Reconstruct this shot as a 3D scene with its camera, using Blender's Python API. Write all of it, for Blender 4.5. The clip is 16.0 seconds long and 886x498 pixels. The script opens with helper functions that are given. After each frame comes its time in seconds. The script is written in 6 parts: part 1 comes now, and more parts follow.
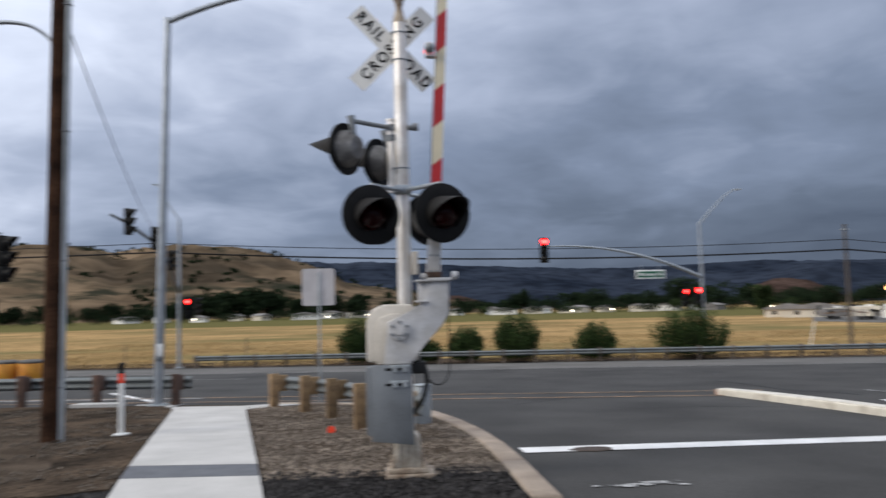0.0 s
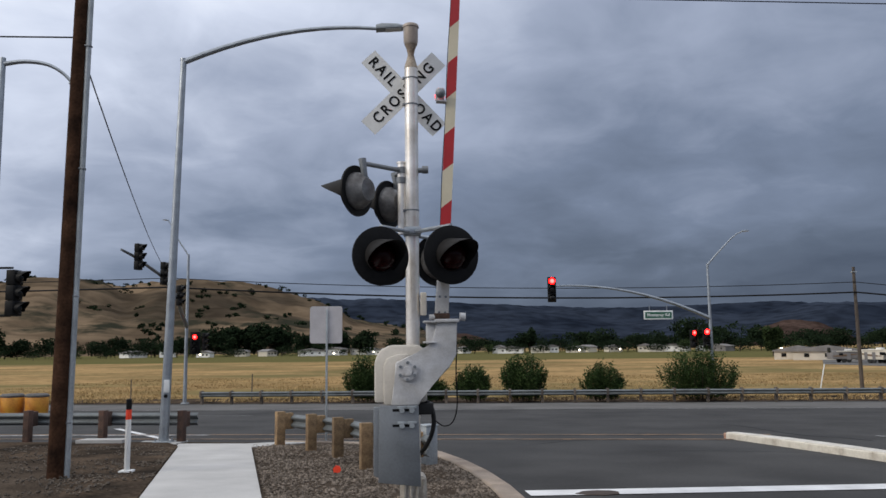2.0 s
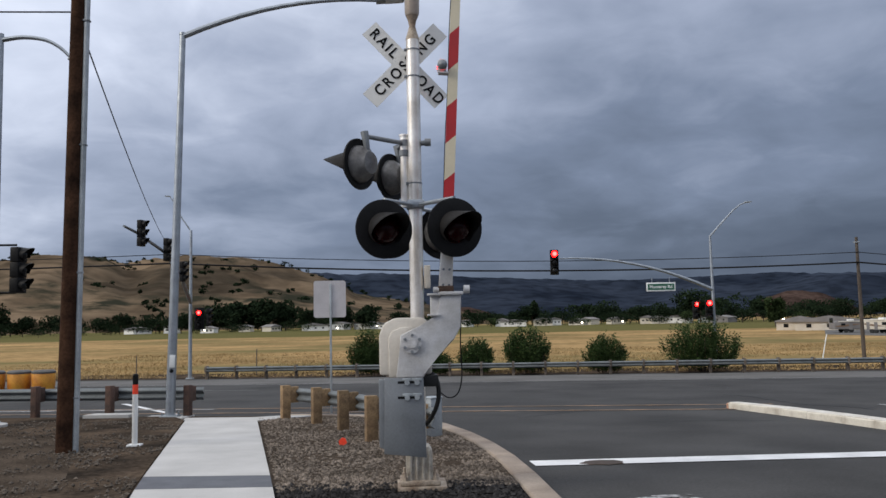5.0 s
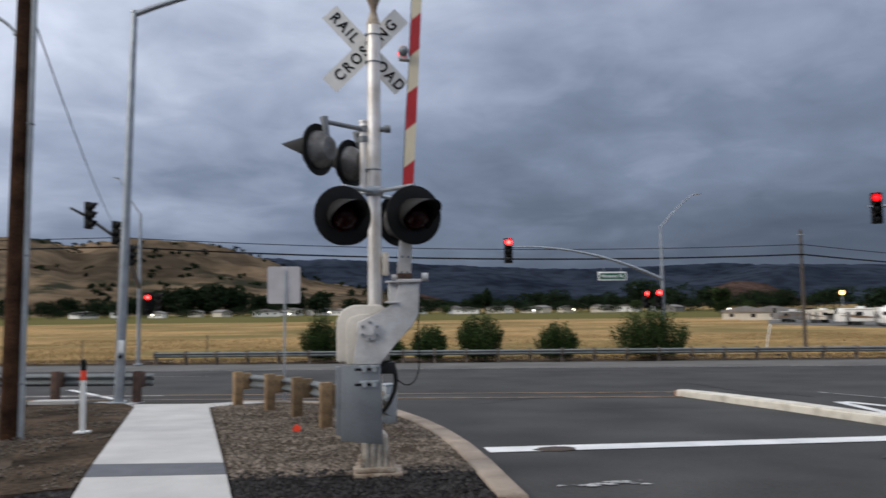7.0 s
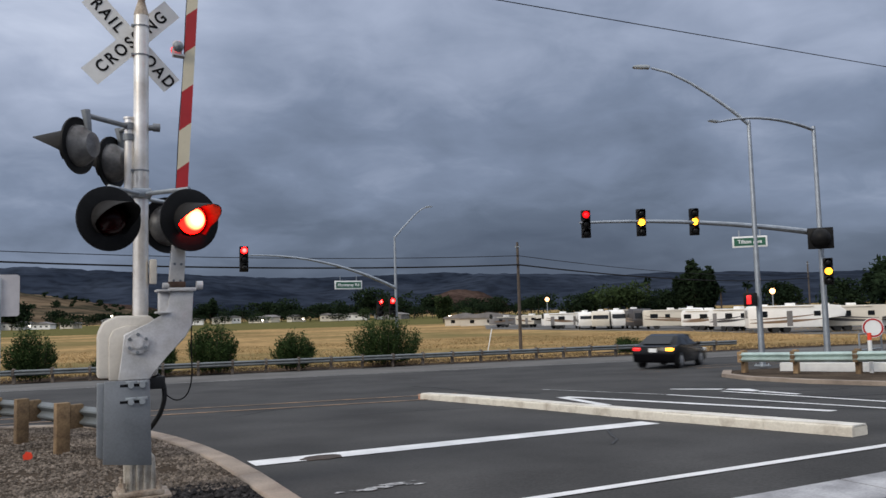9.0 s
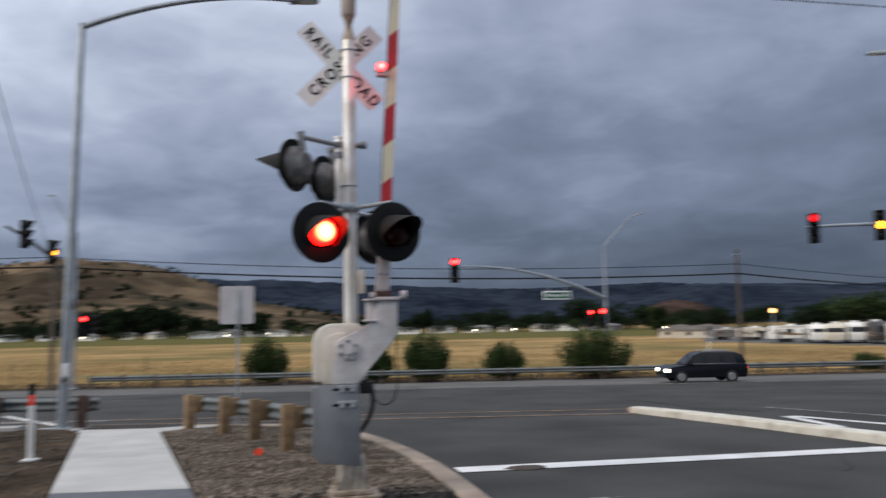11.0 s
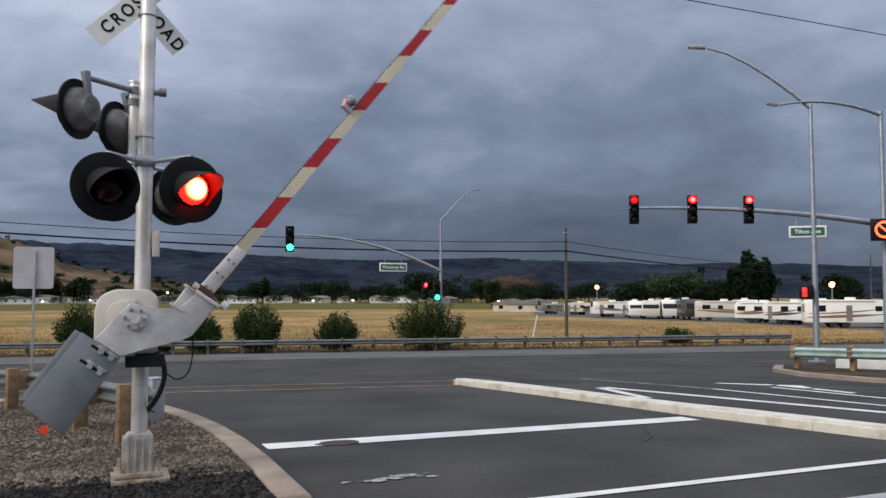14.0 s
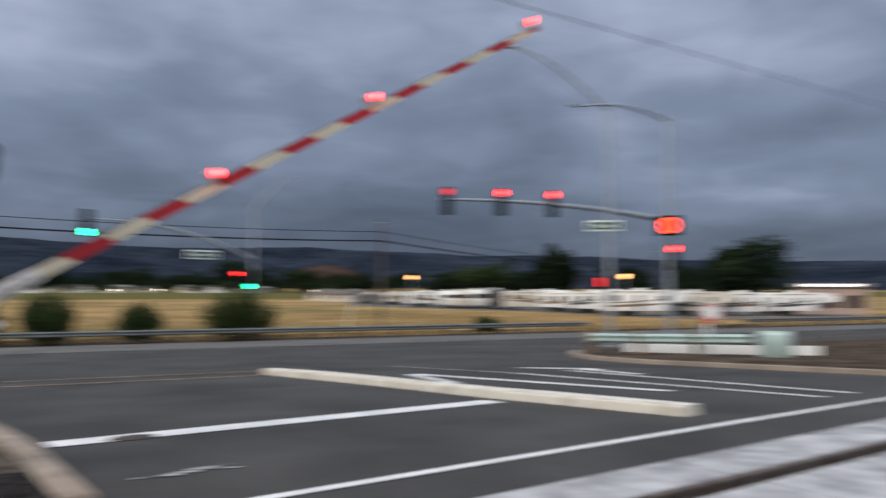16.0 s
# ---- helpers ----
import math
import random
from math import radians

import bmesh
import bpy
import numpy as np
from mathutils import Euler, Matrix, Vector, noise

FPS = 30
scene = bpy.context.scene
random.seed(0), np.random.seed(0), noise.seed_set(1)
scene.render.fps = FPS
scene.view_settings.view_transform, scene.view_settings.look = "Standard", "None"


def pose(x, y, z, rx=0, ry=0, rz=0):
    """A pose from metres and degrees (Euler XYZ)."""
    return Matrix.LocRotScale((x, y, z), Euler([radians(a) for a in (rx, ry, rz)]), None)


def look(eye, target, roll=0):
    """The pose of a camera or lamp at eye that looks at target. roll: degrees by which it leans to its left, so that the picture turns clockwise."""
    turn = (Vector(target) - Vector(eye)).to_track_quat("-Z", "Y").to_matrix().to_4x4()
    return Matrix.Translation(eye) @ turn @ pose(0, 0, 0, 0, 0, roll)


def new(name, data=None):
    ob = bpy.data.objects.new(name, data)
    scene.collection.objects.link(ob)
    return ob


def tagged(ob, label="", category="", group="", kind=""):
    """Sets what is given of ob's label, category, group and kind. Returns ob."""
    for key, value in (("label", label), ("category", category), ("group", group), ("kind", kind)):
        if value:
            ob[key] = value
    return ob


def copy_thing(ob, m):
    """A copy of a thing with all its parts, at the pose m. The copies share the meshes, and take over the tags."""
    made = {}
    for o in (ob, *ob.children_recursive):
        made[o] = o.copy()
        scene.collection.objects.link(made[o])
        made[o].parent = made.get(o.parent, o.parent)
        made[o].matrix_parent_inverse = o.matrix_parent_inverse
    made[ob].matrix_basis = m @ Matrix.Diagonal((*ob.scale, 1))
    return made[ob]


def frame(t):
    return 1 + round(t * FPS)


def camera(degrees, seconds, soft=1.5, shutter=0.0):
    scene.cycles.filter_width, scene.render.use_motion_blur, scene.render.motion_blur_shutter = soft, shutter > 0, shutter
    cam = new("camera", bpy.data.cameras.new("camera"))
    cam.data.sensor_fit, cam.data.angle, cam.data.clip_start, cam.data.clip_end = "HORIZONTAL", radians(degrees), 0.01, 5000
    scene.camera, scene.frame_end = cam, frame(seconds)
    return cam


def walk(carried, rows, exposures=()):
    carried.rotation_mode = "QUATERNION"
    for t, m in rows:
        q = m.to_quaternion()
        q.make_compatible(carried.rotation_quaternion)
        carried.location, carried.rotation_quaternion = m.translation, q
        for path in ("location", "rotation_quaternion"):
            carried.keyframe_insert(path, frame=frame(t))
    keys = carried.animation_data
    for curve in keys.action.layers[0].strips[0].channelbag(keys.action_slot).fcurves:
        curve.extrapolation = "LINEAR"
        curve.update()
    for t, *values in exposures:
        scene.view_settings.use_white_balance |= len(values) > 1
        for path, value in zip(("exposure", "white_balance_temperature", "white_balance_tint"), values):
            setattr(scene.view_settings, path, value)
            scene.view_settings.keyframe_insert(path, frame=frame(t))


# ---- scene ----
cam = camera(58.2, 16.0, 1.5, 0.8)
PATH = [
    (0, (-0.243, -8.986, 1.814), (-0.091, -6.997, 1.965), -1.4),
    (0.5, (-0.194, -9.003, 1.818), (-0.214, -7.009, 1.972), -0.8),
    (1, (-0.218, -9.041, 1.833), (-0.153, -7.048, 1.996), -1.1),
    (1.5, (-0.242, -9.064, 1.849), (-0.104, -7.081, 2.064), -1.0),
    (2, (-0.261, -9.084, 1.85), (-0.127, -7.103, 2.095), -0.7),
    (2.5, (-0.286, -9.073, 1.841), (-0.182, -7.089, 2.073), -0.7),
    (3, (-0.297, -9.039, 1.837), (-0.21, -7.05, 2.033), -0.4),
    (3.5, (-0.276, -9.053, 1.839), (-0.157, -7.063, 2.002), -0.5),
    (4, (-0.269, -9.081, 1.851), (-0.136, -7.092, 2.019), -1.1),
    (4.2, (-0.268, -9.082, 1.836), (-0.142, -7.094, 2.017), -1.2),
    (6.5, (-0.302, -9.072, 1.839), (-0.133, -7.086, 2.0), -0.9),
    (7, (-0.329, -9.073, 1.843), (-0.086, -7.093, 1.989), -0.7),
    (7.5, (-0.448, -9.02, 1.789), (0.038, -7.085, 1.933), -1.0),
    (8, (-0.636, -8.958, 1.827), (0.17, -7.134, 1.983), -1.5),
    (8.2, (-0.737, -8.951, 1.838), (0.157, -7.169, 1.993), -1.5),
    (10.3, (-0.921, -9.001, 1.842), (-0.168, -7.155, 2.008), -2.1),
    (10.5, (-0.928, -8.99, 1.842), (-0.267, -7.111, 2.018), -2.0),
    (11, (-0.731, -8.934, 1.825), (-0.339, -6.982, 2.019), -1.1),
    (11.5, (-0.607, -8.79, 1.798), (-0.512, -6.798, 1.952), -0.2),
    (12, (-0.504, -8.544, 1.813), (-0.51, -6.547, 1.936), -0.3),
    (12.5, (-0.353, -8.6, 1.811), (-0.12, -6.62, 1.962), 1.0),
    (13, (-0.289, -8.561, 1.811), (0.29, -6.654, 1.975), 1.1),
    (13.5, (-0.279, -8.578, 1.811), (0.47, -6.73, 1.953), 0.4),
    (14, (-0.304, -8.565, 1.811), (0.467, -6.723, 1.93), 0.0),
    (14.5, (-0.35, -8.599, 1.808), (0.247, -6.694, 1.94), -0.0),
    (15, (-0.402, -8.546, 1.795), (-0.053, -6.581, 1.915), -0.3),
    (15.5, (-0.369, -8.555, 1.786), (0.132, -6.621, 1.884), -0.6),
    (15.8, (-0.257, -8.557, 1.748), (0.643, -6.774, 1.843), -0.4),
    (16, (-0.193, -8.536, 1.759), (0.977, -6.917, 1.854), 0.2),
]
walk(cam, [(t, look(eye, target, roll)) for t, eye, target, roll in PATH],
     [(0, 0.18), (0.5, 0.03), (1, -0.03), (1.5, -0.04), (2, -0.08), (3, 0.0), (4, 0.03), (8, 0.0), (10.5, 0.1), (11.5, -0.13), (12, -0.02), (13.5, 0.03), (14, 0.05), (15, 0.06), (16, 0.04)])

# ---------------- world and light ----------------
A = radians(10.0)          # heading of the main road against x
SN, CS = math.sin(A), math.cos(A)


def sloped(x, y):
    """Height of the ground: level at the tracks, falling to the main road, level beyond."""
    s = x * SN + y * CS
    if s <= 0:
        return 0.0
    if s >= 40:
        return -1.44
    return -0.036 * s


world = bpy.data.worlds.new("world")
scene.world = world
world.use_nodes = True
wn, wl = world.node_tree.nodes, world.node_tree.links
wn.clear()


def wnode(kind, **kw):
    n = wn.new(kind)
    for k, v in kw.items():
        n.inputs[k].default_value = v
    return n


def wmath(op, a, b=0.0, c=None):
    n = wn.new("ShaderNodeMath")
    n.operation = op
    for i, v in enumerate((a, b, c)):
        if v is None:
            continue
        if isinstance(v, (int, float)):
            n.inputs[i].default_value = v
        else:
            wl.new(v, n.inputs[i])
    return n.outputs[0]


tc = wn.new("ShaderNodeTexCoord")
sep = wn.new("ShaderNodeSeparateXYZ")
wl.new(tc.outputs["Generated"], sep.inputs[0])
up = wmath("MAXIMUM", sep.outputs[2], 0.0)
den = wmath("ADD", up, 0.26)
cx = wmath("DIVIDE", sep.outputs[0], den)
cy = wmath("DIVIDE", sep.outputs[1], den)
comb = wn.new("ShaderNodeCombineXYZ")
wl.new(cx, comb.inputs[0])
wl.new(cy, comb.inputs[1])
n1 = wnode("ShaderNodeTexNoise", Scale=1.5, Detail=6.0, Roughness=0.5, Distortion=0.35)
n2 = wnode("ShaderNodeTexNoise", Scale=0.5, Detail=3.0, Roughness=0.5)
wl.new(comb.outputs[0], n1.inputs["Vector"])
wl.new(comb.outputs[0], n2.inputs["Vector"])
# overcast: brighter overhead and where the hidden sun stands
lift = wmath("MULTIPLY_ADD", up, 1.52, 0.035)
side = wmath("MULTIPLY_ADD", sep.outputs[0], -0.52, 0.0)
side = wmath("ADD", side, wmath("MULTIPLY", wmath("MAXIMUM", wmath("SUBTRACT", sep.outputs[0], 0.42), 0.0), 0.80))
n3 = wnode("ShaderNodeTexNoise", Scale=4.5, Detail=5.0, Roughness=0.55, Distortion=0.6)
wl.new(comb.outputs[0], n3.inputs["Vector"])
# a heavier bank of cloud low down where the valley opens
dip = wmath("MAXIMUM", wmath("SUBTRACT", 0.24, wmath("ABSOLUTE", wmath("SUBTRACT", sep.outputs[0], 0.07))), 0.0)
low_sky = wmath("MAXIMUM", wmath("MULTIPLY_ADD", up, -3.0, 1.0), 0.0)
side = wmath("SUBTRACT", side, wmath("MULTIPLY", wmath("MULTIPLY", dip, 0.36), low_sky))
cloud = wmath("MULTIPLY_ADD", n1.outputs[0], 0.75, -0.39)
cloud2 = wmath("MULTIPLY_ADD", n2.outputs[0], 0.85, -0.42)
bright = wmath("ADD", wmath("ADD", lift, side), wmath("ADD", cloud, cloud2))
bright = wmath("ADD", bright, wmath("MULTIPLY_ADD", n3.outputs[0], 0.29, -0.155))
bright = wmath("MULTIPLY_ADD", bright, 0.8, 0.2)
ramp = wn.new("ShaderNodeValToRGB")
wl.new(bright, ramp.inputs[0])
ramp.color_ramp.elements[0].position = 0.0
ramp.color_ramp.elements[0].color = (0.060, 0.078, 0.118, 1)
ramp.color_ramp.elements[1].position = 1.0
ramp.color_ramp.elements[1].color = (0.86, 0.90, 0.98, 1)
for p_, c_ in ((0.2, (0.092, 0.117, 0.168)), (0.376, (0.150, 0.186, 0.264)), (0.56, (0.284, 0.328, 0.432)), (0.76, (0.54, 0.59, 0.71))):
    el = ramp.color_ramp.elements.new(p_)
    el.color = (*c_, 1)
sky = wn.new("ShaderNodeTexSky")
sky.sky_type, sky.sun_disc = "NISHITA", False
sky.sun_elevation, sky.sun_rotation = radians(24), radians(-75)
skyb = wn.new("ShaderNodeBackground")
skyb.inputs[1].default_value = 0.05
wl.new(sky.outputs[0], skyb.inputs[0])
clb = wn.new("ShaderNodeBackground")
clb.inputs[1].default_value = 1.38
wl.new(ramp.outputs[0], clb.inputs[0])
mixw = wn.new("ShaderNodeMixShader")
mixw.inputs[0].default_value = 0.93
wl.new(skyb.outputs[0], mixw.inputs[1])
wl.new(clb.outputs[0], mixw.inputs[2])
wout = wn.new("ShaderNodeOutputWorld")
wl.new(mixw.outputs[0], wout.inputs[0])

sun_data = bpy.data.lights.new("sun", "SUN")
sun_data.energy, sun_data.angle, sun_data.color = 1.35, radians(20), (1.0, 0.90, 0.76)
sun = new("sun", sun_data)
sun.matrix_world = look((-40, -18, 26), (0, 0, 0))

# ---------------- materials ----------------


def mat(name, color, rough=0.8, metal=0.0, var=0.25, scale=6.0, bump=0.15, fine=60.0, second=None, island=False, spec=0.5, obj=False, edge=(0.3, 0.7), spread=(0.6, 1.35)):
    """A surface with coarse stains and fine grain. second: the colour of the stains."""
    m = bpy.data.materials.new(name)
    m.use_nodes = True
    nt = m.node_tree
    b = nt.nodes["Principled BSDF"]
    b.inputs["Roughness"].default_value, b.inputs["Metallic"].default_value = rough, metal
    b.inputs["Specular IOR Level"].default_value = spec
    co = nt.nodes.new("ShaderNodeTexCoord")
    vec = co.outputs["Object"]
    a_, f_ = nt.nodes.new("ShaderNodeTexNoise"), nt.nodes.new("ShaderNodeTexNoise")
    a_.inputs["Scale"].default_value, a_.inputs["Detail"].default_value = scale, 5
    f_.inputs["Scale"].default_value, f_.inputs["Detail"].default_value = fine, 3
    nt.links.new(vec, a_.inputs["Vector"])
    nt.links.new(vec, f_.inputs["Vector"])
    r = nt.nodes.new("ShaderNodeValToRGB")
    lo = second or tuple(c * (1 - var) for c in color)
    hi = tuple(min(1, c * (1 + var * 0.6)) for c in color)
    r.color_ramp.elements[0].position, r.color_ramp.elements[0].color = edge[0], (*lo, 1)
    r.color_ramp.elements[1].position, r.color_ramp.elements[1].color = edge[1], (*hi, 1)
    nt.links.new(a_.outputs[0], r.inputs[0])
    mx = nt.nodes.new("ShaderNodeMix")
    mx.data_type, mx.blend_type = "RGBA", "MULTIPLY"
    mx.inputs[0].default_value = min(1, var * 1.6)
    g = nt.nodes.new("ShaderNodeValToRGB")
    gl = 1 - 0.95 * min(var, 0.5)
    g.color_ramp.elements[0].position, g.color_ramp.elements[0].color = 0.35, (gl, gl, gl, 1)
    g.color_ramp.elements[1].position, g.color_ramp.elements[1].color = 0.6, (1.1, 1.1, 1.1, 1)
    nt.links.new(f_.outputs[0], g.inputs[0])
    nt.links.new(r.outputs[0], mx.inputs[6])
    nt.links.new(g.outputs[0], mx.inputs[7])
    out = mx.outputs[2]
    if island or obj:
        src = nt.nodes.new("ShaderNodeObjectInfo" if obj else "ShaderNodeNewGeometry")
        hv = nt.nodes.new("ShaderNodeHueSaturation")
        mr = nt.nodes.new("ShaderNodeMapRange")
        mr.inputs[3].default_value, mr.inputs[4].default_value = spread
        nt.links.new(src.outputs["Random" if obj else "Random Per Island"], mr.inputs[0])
        nt.links.new(mr.outputs[0], hv.inputs["Value"])
        nt.links.new(out, hv.inputs["Color"])
        out = hv.outputs[0]
    nt.links.new(out, b.inputs["Base Color"])
    if bump:
        bp = nt.nodes.new("ShaderNodeBump")
        bp.inputs["Strength"].default_value = bump
        bp.inputs["Distance"].default_value = 0.02
        nt.links.new(f_.outputs[0], bp.inputs["Height"])
        nt.links.new(bp.outputs[0], b.inputs["Normal"])
    return m


def glow(name, color, strength):
    m = bpy.data.materials.new(name)
    m.use_nodes = True
    b = m.node_tree.nodes["Principled BSDF"]
    b.inputs["Base Color"].default_value = (*[c * 0.5 for c in color], 1)
    b.inputs["Emission Color"].default_value = (*color, 1)
    b.inputs["Emission Strength"].default_value = strength
    b.inputs["Roughness"].default_value = 0.3
    return m


def glassy(name, color, rough=0.15):
    m = mat(name, color, rough, 0, 0.1, 3, 0.02, 30, spec=0.2)
    m.node_tree.nodes["Principled BSDF"].inputs["Coat Weight"].default_value = 0.0
    return m


asphalt = mat("asphalt", (0.056, 0.055, 0.054), 0.85, 0, 0.34, 0.45, 0.35, 30, spec=0.15)
shoulder_m = mat("worn_asphalt", (0.125, 0.121, 0.116), 0.88, 0, 0.25, 0.4, 0.3, 40, spec=0.15)
dirt = mat("verge_dirt", (0.078, 0.058, 0.043), 0.95, 0, 0.5, 0.9, 0.9, 13, (0.034, 0.028, 0.023), spec=0.0, edge=(0.36, 0.62))
gravel_m = mat("gravel", (0.168, 0.140, 0.116), 0.92, 0, 0.45, 1.2, 0.5, 40, island=True, spec=0.0, spread=(0.5, 1.6))
gravel_base = mat("gravel_bed", (0.088, 0.069, 0.054), 0.95, 0, 0.5, 1.1, 0.9, 30, (0.046, 0.036, 0.028), spec=0.0)
ballast_m = mat("dark_ballast", (0.042, 0.040, 0.040), 0.9, 0, 0.4, 3.0, 0.6, 40, island=True, spec=0.0)
ballast_base = mat("ballast_bed", (0.022, 0.021, 0.021), 0.95, 0, 0.4, 3.0, 0.8, 50, spec=0.0)
grass_m = mat("dry_grass_field", (0.35, 0.230, 0.110), 0.95, 0, 0.45, 0.05, 0.8, 0.9, (0.21, 0.148, 0.070), spec=0.0)
green_grass = mat("green_grass_field", (0.092, 0.090, 0.036), 0.95, 0, 0.35, 0.03, 0.6, 1.0, (0.125, 0.108, 0.046), spec=0.0)


def field_bands():
    """Long soft bands of greener growth through the dry grass."""
    nt = grass_m.node_tree
    bs = nt.nodes["Principled BSDF"]
    src = bs.inputs["Base Color"].links[0].from_socket
    co = nt.nodes.new("ShaderNodeTexCoord")
    mp = nt.nodes.new("ShaderNodeMapping")
    mp.inputs["Rotation"].default_value = (0, 0, radians(10))
    mp.inputs["Scale"].default_value = (0.03, 0.07, 1)
    nz = nt.nodes.new("ShaderNodeTexNoise")
    nz.inputs["Scale"].default_value, nz.inputs["Detail"].default_value = 1.0, 6
    rp = nt.nodes.new("ShaderNodeValToRGB")
    rp.color_ramp.elements[0].position, rp.color_ramp.elements[1].position = 0.47, 0.64
    mx = nt.nodes.new("ShaderNodeMix")
    mx.data_type = "RGBA"
    mx.inputs[7].default_value = (0.155, 0.130, 0.060, 1)
    nt.links.new(co.outputs["Object"], mp.inputs["Vector"])
    nt.links.new(mp.outputs[0], nz.inputs["Vector"])
    nt.links.new(nz.outputs[0], rp.inputs[0])
    nt.links.new(rp.outputs[0], mx.inputs[0])
    nt.links.new(src, mx.inputs[6])
    nt.links.new(mx.outputs[2], bs.inputs["Base Color"])


field_bands()
straw_m = mat("straw", (0.36, 0.25, 0.12), 0.9, 0, 0.3, 0.3, 0, 4, island=True, spec=0.0)
concrete = mat("pale_concrete", (0.445, 0.435, 0.42), 0.85, 0, 0.16, 1.2, 0.15, 50)
concrete_old = mat("weathered_kerb", (0.30, 0.245, 0.195), 0.9, 0, 0.3, 1.3, 0.5, 40, (0.18, 0.14, 0.11))
warn_m = mat("grey_tactile_strip", (0.10, 0.105, 0.12), 0.8, 0, 0.2, 3, 0.1, 30)
paint = mat("road_paint", (0.66, 0.66, 0.66), 0.75, 0, 0.2, 2.0, 0.1, 30, (0.55, 0.55, 0.55))
paint_worn = mat("worn_road_paint", (0.36, 0.36, 0.36), 0.8, 0, 0.6, 5, 0.1, 20, (0.09, 0.09, 0.09))
paint_yellow = mat("yellow_road_paint", (0.34, 0.21, 0.12), 0.8, 0, 0.5, 2.5, 0.1, 20, (0.12, 0.09, 0.07))
galv = mat("galvanised_steel", (0.36, 0.39, 0.42), 0.45, 0.75, 0.18, 4, 0.03, 30)
galv_dull = mat("dull_galvanised_steel", (0.36, 0.39, 0.41), 0.6, 0.5, 0.25, 3, 0.05, 30)
alu = mat("brushed_aluminium", (0.84, 0.81, 0.77), 0.33, 0.55, 0.16, 4, 0.04, 40, (0.58, 0.53, 0.47))
plate_m = mat("grey_steel_plate", (0.20, 0.215, 0.23), 0.55, 0.45, 0.2, 3, 0.05, 40)
cast_m = mat("grey_painted_casting", (0.53, 0.53, 0.54), 0.6, 0.15, 0.2, 6, 0.12, 50, (0.42, 0.41, 0.40))
beige = mat("beige_cover", (0.56, 0.52, 0.46), 0.5, 0.0, 0.15, 4, 0.04, 30)
rusty = mat("rusty_base", (0.36, 0.31, 0.25), 0.8, 0.2, 0.4, 7, 0.2, 40, (0.18, 0.12, 0.08))
black_m = mat("black_paint", (0.011, 0.011, 0.0115), 0.5, 0, 0.3, 4, 0.03, 40, spec=0.12)
hood_m = mat("matt_black_hood", (0.020, 0.019, 0.019), 0.65, 0, 0.3, 6, 0.05, 40, spec=0.12)
grey_dome = mat("grey_lamp_back", (0.15, 0.15, 0.15), 0.42, 0.3, 0.35, 5, 0.06, 30, (0.06, 0.055, 0.055))
rubber = mat("black_rubber", (0.012, 0.012, 0.012), 0.7, 0, 0.2, 8, 0.1, 40)
white_paint = mat("white_sheeting", (0.72, 0.72, 0.70), 0.5, 0, 0.08, 4, 0.02, 40)
cream_band = mat("cream_band", (0.60, 0.54, 0.40), 0.5, 0, 0.1, 4, 0.02, 40)
red_band = mat("red_band", (0.38, 0.012, 0.016), 0.5, 0, 0.12, 4, 0.02, 40)
orange_m = mat("orange_marker", (0.85, 0.06, 0.02), 0.6, 0, 0.1, 6, 0.02, 30)
wood_pole = mat("brown_pole_wood", (0.058, 0.030, 0.018), 0.9, 0, 0.45, 3, 0.4, 25, (0.018, 0.010, 0.007), spec=0.05)
wood_post = mat("treated_timber", (0.25, 0.165, 0.085), 0.85, 0, 0.4, 5, 0.3, 30, (0.13, 0.08, 0.042), obj=True)
wood_dark = mat("dark_red_timber", (0.085, 0.045, 0.032), 0.9, 0, 0.4, 5, 0.3, 30, (0.04, 0.026, 0.02), obj=True)
wood_grey = mat("weathered_timber", (0.13, 0.105, 0.085), 0.9, 0, 0.35, 5, 0.3, 30, obj=True)
cable_m = mat("black_cable", (0.012, 0.012, 0.013), 0.6, 0, 0.2, 3, 0, 20, spec=0.05)
sign_back = mat("bare_aluminium_sign", (0.52, 0.50, 0.51), 0.5, 0.35, 0.12, 3, 0.02, 30)
sign_green = mat("green_sign", (0.012, 0.10, 0.055), 0.5, 0, 0.1, 3, 0.02, 30)
sign_white = mat("white_sign", (0.75, 0.76, 0.75), 0.5, 0, 0.08, 3, 0.02, 30)
barrel_m = mat("yellow_barrel", (0.62, 0.30, 0.035), 0.55, 0, 0.25, 2.5, 0.08, 20, (0.45, 0.15, 0.02))
barrel_lid = mat("grey_barrel_lid", (0.09, 0.085, 0.08), 0.7, 0, 0.3, 4, 0.08, 20)
leaf_m = mat("bush_leaf", (0.040, 0.064, 0.021), 0.7, 0, 0.4, 1.2, 0, 12, (0.021, 0.038, 0.012), island=True, spec=0.05)
leaf_far = mat("tree_leaf", (0.018, 0.028, 0.014), 0.75, 0, 0.4, 0.2, 0, 2, (0.010, 0.017, 0.010), island=True, spec=0.0)
leaf_light = mat("light_tree_leaf", (0.036, 0.052, 0.022), 0.75, 0, 0.4, 0.2, 0, 2, (0.022, 0.034, 0.014), island=True, spec=0.0)
bark = mat("bark", (0.07, 0.05, 0.035), 0.9, 0, 0.4, 5, 0.3, 30)
# the darker second colour also paints shadow patches and gully shade
hill_dry = mat("dry_hill_grass", (0.136, 0.098, 0.064), 0.95, 0, 0.5, 0.0052, 0.5, 0.03, (0.062, 0.048, 0.034), edge=(0.40, 0.60), spec=0.0)
